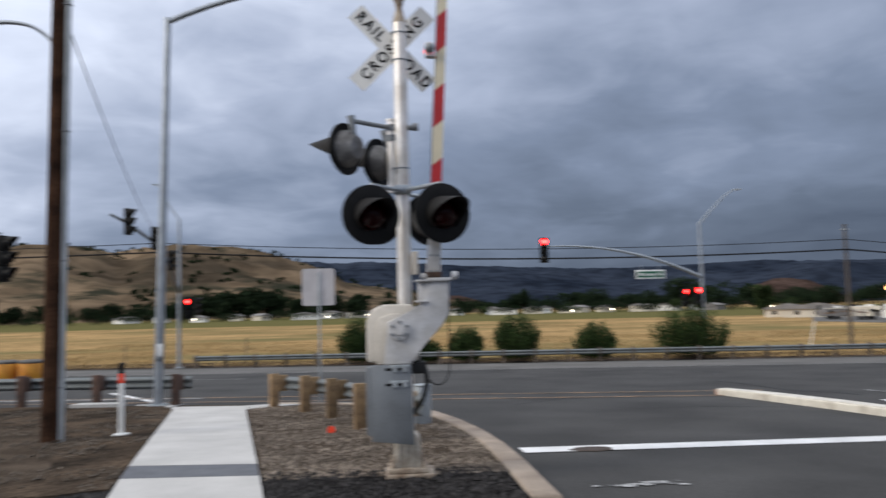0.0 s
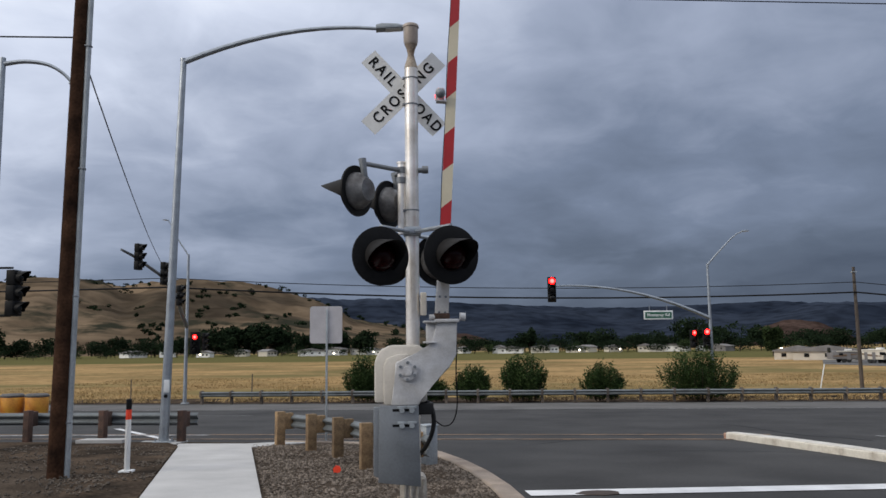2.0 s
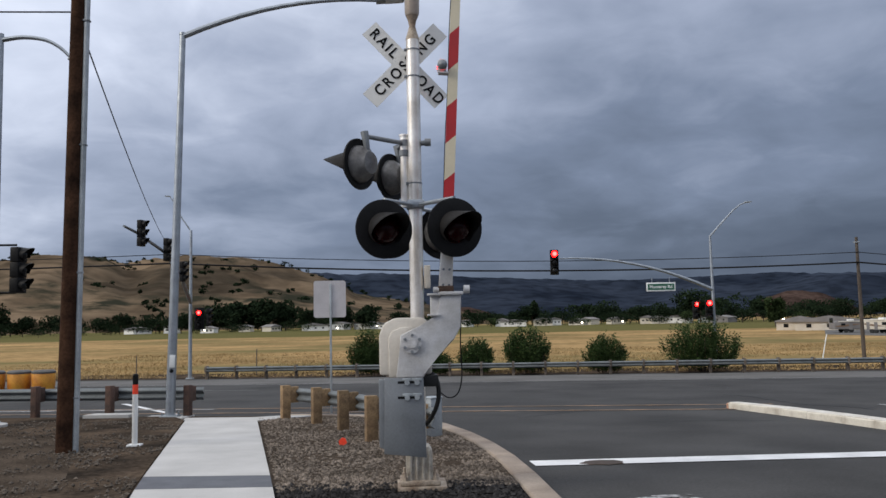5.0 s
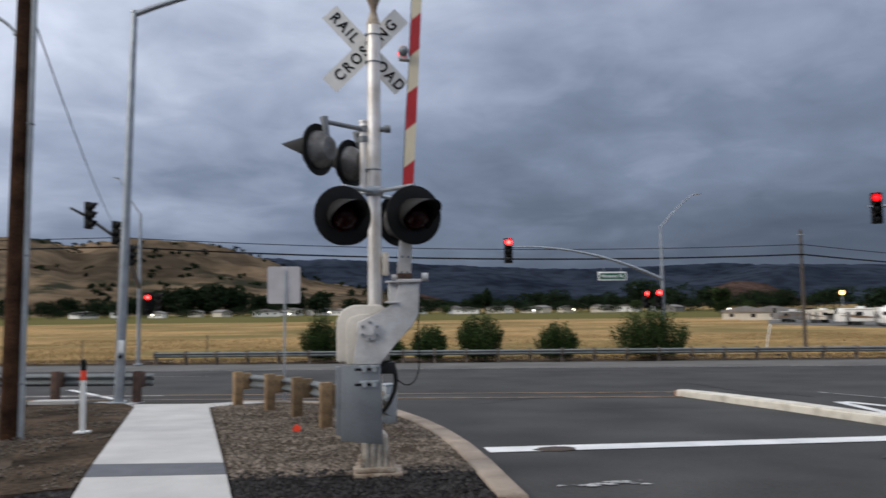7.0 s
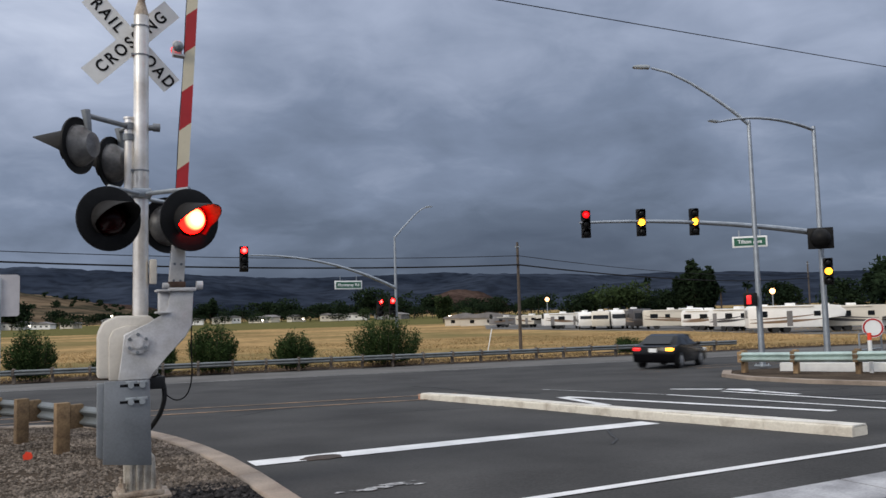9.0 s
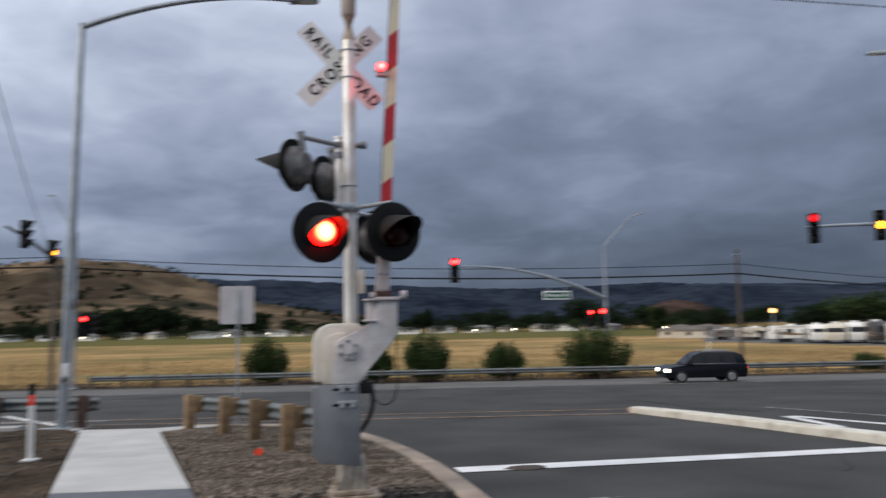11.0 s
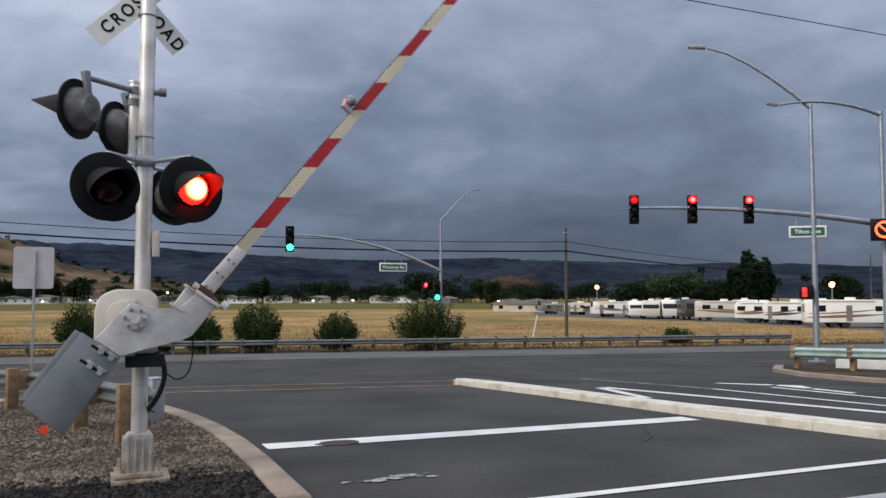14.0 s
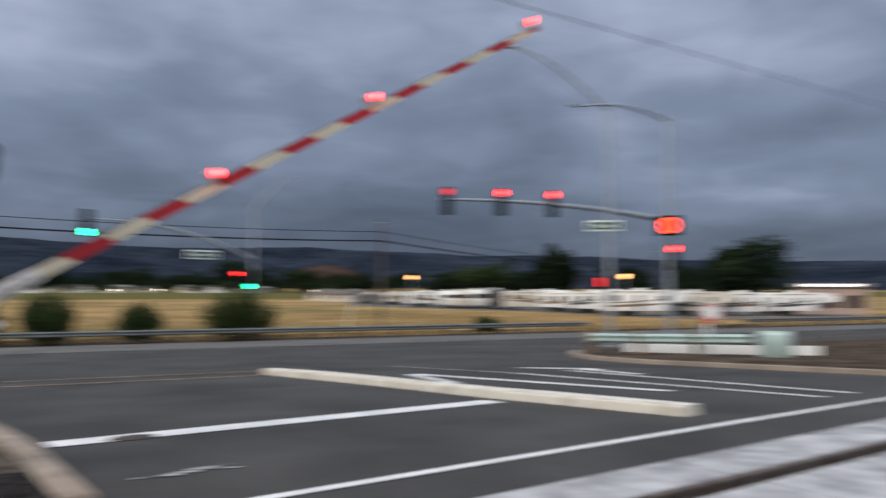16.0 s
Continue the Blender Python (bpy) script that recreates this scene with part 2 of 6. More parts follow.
# the haze of distance is mixed into this blue-grey colour
hill_dark = mat("hazy_wooded_hill", (0.027, 0.034, 0.049), 0.95, 0, 0.5, 0.004, 0.4, 0.025, (0.014, 0.019, 0.030), spec=0.0)


def scrub_and_shade():
    """Broad dark patches over the dry hill grass: scrub, and ravine and tree shade coloured in."""
    nt = hill_dry.node_tree
    bs = nt.nodes["Principled BSDF"]
    src = bs.inputs["Base Color"].links[0].from_socket
    co = nt.nodes.new("ShaderNodeTexCoord")
    nz = nt.nodes.new("ShaderNodeTexNoise")
    nz.inputs["Scale"].default_value, nz.inputs["Detail"].default_value = 0.0085, 8
    nz.inputs["Roughness"].default_value = 0.62
    rp = nt.nodes.new("ShaderNodeValToRGB")
    rp.color_ramp.elements[0].position, rp.color_ramp.elements[1].position = 0.53, 0.62
    mx = nt.nodes.new("ShaderNodeMix")
    mx.data_type = "RGBA"
    mx.inputs[7].default_value = (0.030, 0.030, 0.021, 1)
    nt.links.new(co.outputs["Object"], nz.inputs["Vector"])
    nt.links.new(nz.outputs[0], rp.inputs[0])
    nt.links.new(rp.outputs[0], mx.inputs[0])
    nt.links.new(src, mx.inputs[6])
    nt.links.new(mx.outputs[2], bs.inputs["Base Color"])


scrub_and_shade()
hill_bare = mat("bare_hill_scar", (0.060, 0.040, 0.033), 0.95, 0, 0.5, 0.012, 0.3, 0.1, spec=0.0)
car_black = glassy("black_car_paint", (0.004, 0.004, 0.005), 0.2)
car_navy = glassy("dark_grey_car_paint", (0.006, 0.008, 0.011), 0.2)
car_glass = glassy("dark_car_glass", (0.012, 0.014, 0.017), 0.06)
wheel_rim = mat("alloy_rim", (0.40, 0.41, 0.42), 0.35, 0.8, 0.1, 6, 0, 30)
rv_white = mat("white_camper_panel", (0.82, 0.81, 0.78), 0.45, 0, 0.1, 0.6, 0.02, 10)
rv_cream = mat("cream_camper_panel", (0.62, 0.57, 0.48), 0.45, 0, 0.1, 0.6, 0.02, 10)
rv_dark = mat("dark_camper_stripe", (0.05, 0.045, 0.045), 0.4, 0, 0.2, 1, 0, 10)
rv_brown = mat("brown_camper_stripe", (0.20, 0.13, 0.08), 0.4, 0, 0.2, 1, 0, 10)
roof_m = mat("grey_roof", (0.20, 0.19, 0.185), 0.9, 0, 0.25, 0.6, 0.1, 10)
lens_red = glassy("dark_red_lens", (0.017, 0.001, 0.0015), 0.25)
lens_dark = glassy("dark_lens", (0.012, 0.012, 0.012), 0.25)


def lens_glow(name, core, rim, strength):
    """A lamp lens: hot in the middle where the bulb is, coloured at the rim."""
    m = glow(name, rim, strength)
    nt = m.node_tree
    co = nt.nodes.new("ShaderNodeTexCoord")
    mp = nt.nodes.new("ShaderNodeMapping")
    mp.inputs["Location"].default_value = (-1, 0, -1)
    mp.inputs["Scale"].default_value = (2, 0, 2)
    ln = nt.nodes.new("ShaderNodeVectorMath")
    ln.operation = "LENGTH"
    rp = nt.nodes.new("ShaderNodeValToRGB")
    rp.color_ramp.elements[0].position, rp.color_ramp.elements[0].color = 0.35, (*core, 1)
    rp.color_ramp.elements[1].position, rp.color_ramp.elements[1].color = 0.80, (*rim, 1)
    nt.links.new(co.outputs["Generated"], mp.inputs["Vector"])
    nt.links.new(mp.outputs[0], ln.inputs[0])
    nt.links.new(ln.outputs["Value"], rp.inputs[0])
    nt.links.new(rp.outputs[0], m.node_tree.nodes["Principled BSDF"].inputs["Emission Color"])
    return m


glow_red = lens_glow("red_light", (1.0, 0.050, 0.045), (1.0, 0.004, 0.004), 12.0)
glow_arm = lens_glow("arm_red_light", (1.0, 0.03, 0.03), (1.0, 0.008, 0.008), 34.0)
glow_cross = lens_glow("bright_red_light", (1.0, 0.11, 0.04), (1.0, 0.0016, 0.001), 30.0)
glow_green = glow("green_light", (0.02, 1.0, 0.40), 10.0)
glow_amber = glow("amber_light", (1.0, 0.36, 0.02), 6.0)
glow_ring = glow("red_ring_light", (1.0, 0.06, 0.02), 6.0)
glow_dim = lens_glow("red_light_aside", (1.0, 0.02, 0.03), (1.0, 0.004, 0.006), 1.3)
glow_head = glow("headlight", (1.0, 0.86, 0.62), 9.0)
glow_tail = glow("tail_light", (1.0, 0.02, 0.02), 1.6)
glow_lamp = glow("sodium_light", (1.0, 0.46, 0.17), 6.0)

# ---------------- mesh helpers ----------------


def part(name, bm, material, parent=None, label="", smooth=True, kind=""):
    me = bpy.data.meshes.new(name)
    bm.to_mesh(me)
    bm.free()
    for m in material if isinstance(material, (list, tuple)) else [material]:
        me.materials.append(m)
    if smooth:
        me.polygons.foreach_set("use_smooth", [True] * len(me.polygons))
        me.set_sharp_from_angle(angle=radians(35))
    ob = new(name, me)
    if parent is not None:
        ob.parent = parent
    return tagged(ob, label, kind=kind)


def thing(name, m, label, category, group="", kind=""):
    ob = new(name)
    ob.matrix_basis = m
    return tagged(ob, label, category, group, kind)


def box(bm, c, size, rz=0.0, bevel=0.0, m=None, mi=0):
    mt = Matrix.Translation(c) @ Matrix.Rotation(radians(rz), 4, "Z") @ Matrix.Diagonal((*size, 1))
    if m is not None:
        mt = m @ mt
    b = bmesh.new()
    bmesh.ops.create_cube(b, size=1, matrix=mt)
    if bevel:
        bmesh.ops.bevel(b, geom=list(b.edges), offset=bevel, segments=2, affect="EDGES", profile=0.5)
    join(bm, b, mi)


def join(bm, b, mi=0):
    vs = [bm.verts.new(v.co) for v in b.verts]
    b.verts.index_update()
    for f in b.faces:
        nf = bm.faces.new([vs[v.index] for v in f.verts])
        nf.material_index = mi
    b.free()


def tube(bm, pts, radii, n=12, caps=True, mi=0):
    """A round tube through points; radii: one, or one for each point."""
    pts = [Vector(p) for p in pts]
    if isinstance(radii, (int, float)):
        radii = [radii] * len(pts)
    rings = []
    side_ = None
    for i, p in enumerate(pts):
        d = (pts[min(i + 1, len(pts) - 1)] - pts[max(i - 1, 0)]).normalized()
        if side_ is None:
            side_ = d.orthogonal().normalized()
        side_ = (side_ - d * side_.dot(d)).normalized()
        other = d.cross(side_)
        rings.append([bm.verts.new(p + (side_ * math.cos(k * math.tau / n) + other * math.sin(k * math.tau / n)) * radii[i]) for k in range(n)])
    for a_, b_ in zip(rings, rings[1:]):
        for k in range(n):
            bm.faces.new((a_[k], a_[(k + 1) % n], b_[(k + 1) % n], b_[k])).material_index = mi
    if caps:
        bm.faces.new(rings[0][::-1]).material_index = mi
        bm.faces.new(rings[-1]).material_index = mi


def lathe(bm, profile, n=20, m=Matrix(), mi=0, part_of=1.0, start=0.0):
    """Turns (radius, height) pairs round z; part_of below 1 leaves it open."""
    full = part_of >= 1
    cnt = n if full else n + 1
    rings = []
    for r, h in profile:
        rings.append([bm.verts.new(m @ Vector((r * math.cos(start + k * math.tau * part_of / n), r * math.sin(start + k * math.tau * part_of / n), h))) for k in range(cnt)])
    for a_, b_ in zip(rings, rings[1:]):
        for k in range(n):
            q = (a_[k], a_[(k + 1) % cnt], b_[(k + 1) % cnt], b_[k])
            if len({v.co.to_tuple(6) for v in q}) >= 3:
                bm.faces.new(q).material_index = mi


def prism(bm, poly, y0, y1, m=Matrix(), bevel=0.0, mi=0):
    """A flat outline of (x, z) pairs, made thick from y0 to y1."""
    b = bmesh.new()
    lo = [b.verts.new(m @ Vector((x, y0, z))) for x, z in poly]
    hi = [b.verts.new(m @ Vector((x, y1, z))) for x, z in poly]
    b.faces.new(lo)
    b.faces.new(hi[::-1])
    for i in range(len(poly)):
        j = (i + 1) % len(poly)
        b.faces.new((lo[j], lo[i], hi[i], hi[j]))
    if bevel:
        bmesh.ops.bevel(b, geom=list(b.edges), offset=bevel, segments=2, affect="EDGES", profile=0.5)
    bmesh.ops.recalc_face_normals(b, faces=b.faces)
    join(bm, b, mi)


def lettering(text, size, material, parent, m, name="lettering", depth=0.002, space=1.0):
    """Raised letters from the built-in font, as a mesh."""
    cu = bpy.data.curves.new("letters", "FONT")
    cu.body, cu.size, cu.extrude, cu.align_x, cu.align_y = text, size, depth, "CENTER", "CENTER"
    cu.offset, cu.space_character = size * 0.02, space
    tmp = new("letters", cu)
    bpy.context.view_layer.update()
    me = bpy.data.meshes.new_from_object(tmp.evaluated_get(bpy.context.evaluated_depsgraph_get()))
    bpy.data.objects.remove(tmp)
    me.materials.clear()
    me.materials.append(material)
    ob = new(name, me)
    ob.parent = parent
    ob.matrix_basis = m
    return ob


moving = []       # (object, kind of motion, data) for motions()

# ---------------- ground, roads ----------------


def steps(edges):
    out = []
    for a_, b_, n in edges:
        out += [a_ + (b_ - a_) * i / n for i in range(n)]
    return out + [edges[-1][1]]


def ground_sheet():
    """One sheet to the horizon in the main road's own directions."""
    us = steps([(-3500, -300, 10), (-300, -60, 12), (-60, 60, 40), (60, 300, 12), (300, 3500, 10)])
    ss = steps([(-1500, -100, 6), (-100, -4, 12), (-4, 0, 2), (0, 40, 20), (40, 44, 2), (44, 140, 12), (140, 190, 3), (190, 520, 10), (520, 3500, 8)])
    verts, faces, mi = [], [], []
    for s in ss:
        for u in us:
            x, y = u * CS + s * SN, -u * SN + s * CS
            z = sloped(x, y) - 0.13
            if s > 43:
                z += 0.13 + 0.04 * noise.noise((x * 0.05, y * 0.05, 0))
            verts.append((x, y, z))
    w = len(us)
    for j in range(len(ss) - 1):
        for i in range(w - 1):
            faces.append((j * w + i, j * w + i + 1, (j + 1) * w + i + 1, (j + 1) * w + i))
            sm = (ss[j] + ss[j + 1]) / 2
            mi.append(0 if sm < 44 else (1 if sm < 190 or sm > 520 else 2))
    me = bpy.data.meshes.new("ground")
    me.from_pydata(verts, [], faces)
    for m in (dirt, grass_m, green_grass):
        me.materials.append(m)
    me.polygons.foreach_set("material_index", mi)
    tagged(new("ground", me), "flat earth and dry grass field beside the road", "ground", kind="structure")


def sheet(name, us, ss, off, material, label, category):
    """A sheet laid on the slope, in the main road's directions."""
    verts = [(u * CS + s * SN, -u * SN + s * CS, sloped(u * CS + s * SN, -u * SN + s * CS) + off) for s in ss for u in us]
    w = len(us)
    faces = [(j * w + i, j * w + i + 1, (j + 1) * w + i + 1, (j + 1) * w + i) for j in range(len(ss) - 1) for i in range(w - 1)]
    me = bpy.data.meshes.new(name)
    me.from_pydata(verts, [], faces)
    me.materials.append(material)
    return tagged(new(name, me), label, category, kind="structure")


def outline_slab(name, pts, top, depth, material, label="", category="", kind="structure", parent=None, flat=False, bevel=0.0):
    """A slab with the outline pts (x, y), whose top follows the slope."""
    bm = bmesh.new()
    hi = [bm.verts.new((x, y, (0 if flat else sloped(x, y)) + top)) for x, y in pts]
    lo = [bm.verts.new((x, y, (0 if flat else sloped(x, y)) + top - depth)) for x, y in pts]
    bm.faces.new(hi)
    bm.faces.new(lo[::-1])
    for i in range(len(pts)):
        j = (i + 1) % len(pts)
        bm.faces.new((hi[i], lo[i], lo[j], hi[j]))
    if bevel:
        tops = [e for e in bm.edges if all(v in hi for v in e.verts)]
        bmesh.ops.bevel(bm, geom=tops, offset=bevel, segments=3, affect="EDGES", profile=0.5)
    bmesh.ops.triangulate(bm, faces=[f for f in bm.faces if len(f.verts) > 4])
    bmesh.ops.recalc_face_normals(bm, faces=bm.faces)
    ob = part(name, bm, material, parent, smooth=bevel > 0)
    if category:
        tagged(ob, label, category, kind=kind)
    return ob


ground_sheet()
ROAD = -0.08
sheet("road", steps([(-600, -60, 8), (-60, 60, 30), (60, 600, 8)]), steps([(-60, 0, 6), (0, 40, 20)]), ROAD, asphalt, "grey asphalt road falling away from the level crossing", "road")
sheet("road_shoulder", steps([(-600, -60, 8), (-60, 60, 30), (60, 600, 8)]), steps([(30.5, 38.6, 6)]), ROAD + 0.006, shoulder_m, "pale worn asphalt shoulder along a guardrail", "road shoulder")


def offset_line(pts, d):
    out = []
    for i, p in enumerate(pts):
        a_, b_ = Vector(pts[max(i - 1, 0)]), Vector(pts[min(i + 1, len(pts) - 1)])
        t = (b_ - a_).normalized()
        out.append((p[0] - t.y * d, p[1] + t.x * d))
    return out


def main_road(u, s):
    return (u * CS + s * SN, -u * SN + s * CS)


def stripe(name, a_, b_, w, material, label, off=ROAD + 0.012, w2=None):
    """A painted line on the road from a_ to b_."""
    a_, b_ = Vector(a_), Vector(b_)
    n_ = max(2, int((b_ - a_).length / 3))
    d = (b_ - a_).normalized()
    o = Vector((-d.y, d.x))
    bm = bmesh.new()
    rows = []
    for i in range(n_ + 1):
        p = a_.lerp(b_, i / n_)
        ww = w + ((w2 if w2 is not None else w) - w) * i / n_
        rows.append([bm.verts.new((q.x, q.y, sloped(q.x, q.y) + off)) for q in (p - o * ww / 2, p + o * ww / 2)])
    for r0, r1 in zip(rows, rows[1:]):
        bm.faces.new((r0[0], r1[0], r1[1], r0[1]))
    bmesh.ops.recalc_face_normals(bm, faces=bm.faces)
    for f in bm.faces:
        if f.normal.z < 0:
            f.normal_flip()
    return tagged(part(name, bm, material, smooth=False), label, "road marking", kind="structure")


stripe("stop_line", (1.62, 2.08), (8.6, 2.12), 0.50, paint, "broad white stop line across the asphalt lane")
stripe("track_line", (2.4, -1.98), (16.5, -2.02), 0.14, paint, "thin white line painted beside the tracks")
for s_ in (12.0, 13.6):
    stripe("yellow_line", main_road(-60, s_ - 0.2), main_road(7.6, s_ - 0.2), 0.16, paint_yellow, "faded yellow line across the side road mouth")
    stripe("yellow_line", main_road(20, s_ + 8), main_road(300, s_ + 8), 0.12, paint_yellow, "faded yellow centre line")
stripe("edge_line", main_road(-300, 30.2), main_road(300, 30.2), 0.15, paint_worn, "worn white edge line of the main road")
for i_ in range(-20, 24):
    if i_ not in (0, 1):
        stripe("lane_line", main_road(i_ * 14, 24.5), main_road(i_ * 14 + 3.5, 24.5), 0.12, paint_worn, "worn white lane dash")
stripe("turn_line", (-9.1, 17.9), (-5.6, 11.9), 0.2, paint, "white line at the kerb return")
stripe("crosswalk_line", (-14, 15.6), (-5.4, 14.4), 0.3, paint_worn, "worn white crosswalk line")
stripe("gore_line", (11.0, 8.15), (12.15, 1.2), 0.26, paint, "white gore line widening away from the median")
stripe("gore_line", (10.86, 8.15), (10.2, 5.4), 0.24, paint, "white gore line closing on the median")
stripe("lane_line", (12.2, 11.0), (13.0, 6.7), 0.13, paint_worn, "worn white lane line towards the tracks")
stripe("lane_line", (13.0, 6.6), (13.2, -1.2), 0.14, paint, "white lane line towards the tracks")
stripe("lane_line", (14.55, 6.3), (14.2, -1.2), 0.15, paint, "white lane line beside the turn arrow")
# turn arrow in the far lane
bm = bmesh.new()
for q in (((14.72, 4.2), (14.92, 4.2), (15.12, 5.5), (14.9, 5.5)), ((14.9, 5.62), (15.15, 5.62), (15.5, 6.3), (15.25, 6.75), (14.95, 6.6)), ((15.2, 6.85), (14.85, 6.7), (14.2, 7.9), (14.4, 7.95))):
    bm.faces.new([bm.verts.new((x, y, sloped(x, y) + ROAD + 0.016)) for x, y in q])
bmesh.ops.triangulate(bm, faces=bm.faces)
bmesh.ops.recalc_face_normals(bm, faces=bm.faces)
tagged(part("lane_arrow", bm, paint, smooth=False), "white bent lane arrow painted on the asphalt", "road marking", kind="structure")
seam_m = mat("tar_seam", (0.022, 0.022, 0.023), 0.7, 0, 0.3, 3, 0.1, 20)
rs_ = random.Random(31)
for k_ in range(16):
    x_, y_ = ((2.6, 9.5), (5.2, 8.0), (6.4, 0.4), (11.6, 5.5), (13.0, 1.0), (16.2, 3.0), (14.5, 8.5), (4.0, 17.0), (12.0, 20.0), (12.4, 3.2), (14.9, 2.2), (13.6, 5.6), (11.2, 9.6), (15.6, 7.4), (10.6, 12.8), (17.0, 16.0))[k_]
    a_, n_ = rs_.uniform(-0.5, 0.5) + (0.0 if k_ % 2 else 1.5), 7
    pts_ = [(x_, y_)]
    for _ in range(n_):
        a_ += rs_.uniform(-0.35, 0.35)
        pts_.append((pts_[-1][0] + 0.55 * math.cos(a_), pts_[-1][1] + 0.55 * math.sin(a_)))
    wd_ = 0.02 if k_ < 9 else 0.035
    lo_, hi_ = offset_line(pts_, -wd_), offset_line(pts_, wd_)
    bm = bmesh.new()
    ra_ = [[bm.verts.new((q[0], q[1], sloped(*q) + ROAD + 0.009)) for q in side] for side in (lo_, hi_)]
    for i_ in range(n_):
        bm.faces.new((ra_[0][i_], ra_[0][i_ + 1], ra_[1][i_ + 1], ra_[1][i_]))
    tagged(part("tar_seam", bm, seam_m, smooth=False), "dark tar-filled crack in the asphalt", "road crack", kind="structure")
# worn patch of paint and an oval cover by the stop line
bm = bmesh.new()
rs_ = random.Random(31)
for _ in range(26):
    cx_, cy_, rr_ = rs_.uniform(1.95, 2.95), -0.62 + rs_.gauss(0, 0.055), rs_.uniform(0.02, 0.07)
    cy_ += 0.1 * (cx_ - 2.45)
    bm.faces.new([bm.verts.new((cx_ + 1.5 * rr_ * f_ * math.cos(k * math.tau / 9), cy_ + 0.75 * rr_ * f_ * math.sin(k * math.tau / 9), sloped(cx_, cy_) + ROAD + 0.010 + 0.0001 * _)) for k in range(9) for f_ in (rs_.uniform(0.5, 1.15),)])
tagged(part("worn_marking", bm, paint_worn, smooth=False), "flaked remains of a white road marking", "road marking", kind="structure")
bm = bmesh.new()
lathe(bm, [(0.27, 0), (0.27, 0.006), (0.22, 0.012), (0, 0.012)], 28, Matrix.Translation((2.58, 1.96, sloped(2.5, 1.96) + ROAD + 0.010)) @ Matrix.Diagonal((1.1, 0.72, 1, 1)))
for v in bm.verts:
    if (v.co.x - 2.58) ** 2 + (v.co.y - 1.96) ** 2 > 0.01:
        v.co.x += 0.07 * noise.noise((v.co.x * 7, v.co.y * 7, 1.0))
        v.co.y += 0.07 * noise.noise((v.co.x * 7, v.co.y * 7, 4.0))
tagged(part("manhole_cover", bm, mat("brown_iron", (0.06, 0.042, 0.032), 0.8, 0.2, 0.3, 8, 0.3, 60)), "rusty brown patched cover across the stop line", "manhole cover", kind="structure")

# verge on the near corner, bounded by the curved kerb
KERB = [(1.43, -1.35), (1.43, 0.6), (1.42, 2.2), (1.32, 3.9), (1.12, 5.6), (0.78, 7.4), (0.25, 8.7), (-0.6, 9.8), (-1.6, 10.4), (-2.9, 10.75)]


inner = offset_line(KERB, 0.31)
# ragged edge between the gravel and the dark ballast
EDGE = [(-60, 0.2)] + [(-3.0 + i_ * 0.16, 0.22 + 0.2 * noise.noise((i_ * 0.37, 3.3, 0)) + 0.08 * noise.noise((i_ * 1.1, 8.1, 0))) for i_ in range(26)]
verge = [p for p in inner if p[1] > 0.25]
VERGE_FAR = [(-5.4, 11.05), (-9, 11.6), (-14, 12.4), (-30, 15.2), (-60, 20.4)]
outline_slab("gravel_verge", EDGE + [(1.11, 0.25)] + verge[0:] + VERGE_FAR, 0.0, 0.3, gravel_base, "grey gravel and earth verge behind the kerb", "gravel verge")
outline_slab("ballast_shoulder", [(-60, -30), (1.2, -30), (1.2, -1.3), (1.12, -1.3), (1.11, 0.25)] + EDGE[::-1], 0.0, 0.3, ballast_base, "dark crushed ballast beside the tracks", "ballast")
for i_ in range(len(KERB) - 1):
    seg = [KERB[i_], KERB[i_ + 1], inner[i_ + 1], inner[i_]]
    ctr = Vector((sum(p[0] for p in seg) / 4, sum(p[1] for p in seg) / 4))
    seg = [tuple(ctr + (Vector(p) - ctr) * 0.9995) for p in seg]
    ks = outline_slab("kerb", seg, 0.035, 0.25, concrete_old, "worn pale concrete kerb curving round the verge", "kerb", bevel=0.045)

# left side earth patch (brown) under the pole
DIRT_EDGE = [(-9.0 + i_ * 0.2, -0.3 + 0.25 * (-9.0 + i_ * 0.2 + 3.1) + 0.16 * noise.noise((i_ * 0.41, 5.7, 0)) + 0.08 * noise.noise((i_ * 1.1, 1.1, 0))) for i_ in range(30)]
dirt_patch = [(-60, -8)] + DIRT_EDGE + [(-3.13, -0.3), (-5.06, 9.65), (-5.6, 10.8), (-9, 11.3), (-30, 14.8), (-60, 20)]
outline_slab("earth_bank", dirt_patch, 0.026, 0.2, dirt, "bare brown earth strewn with small stones", "earth bank")

# sidewalk in slabs
SW_L, SW_R = [(-2.62, -2.7), (-5.02, 9.65)], [(-1.12, -2.7), (-3.33, 9.15)]


def sw(t, side_):
    a_, b_ = side_
    return (a_[0] + (b_[0] - a_[0]) * t, a_[1] + (b_[1] - a_[1]) * t)


walk_thing = tagged(new("sidewalk"), "pale new concrete sidewalk with a dark tactile strip", "sidewalk", kind="structure")
cuts = [(-0.35, 0.238, concrete, "slab"), (0.238, 0.308, warn_m, "tactile_strip"), (0.308, 0.56, concrete, "slab"), (0.56, 0.80, concrete, "slab"), (0.80, 1.0, concrete, "slab")]
for t0, t1, m_, nm in cuts:
    outline_slab(nm, [sw(t0 + 0.0006, SW_L), sw(t0 + 0.0006, SW_R), sw(t1 - 0.0006, SW_R), sw(t1 - 0.0006, SW_L)], 0.03, 0.15, m_, parent=walk_thing)
outline_slab("ramp_edge", [(-5.1, 9.7), (-3.3, 9.2), (-2.2, 10.15), (-2.6, 10.6), (-3.6, 10.1), (-5.2, 10.35)], 0.02, 0.12, concrete, parent=walk_thing)

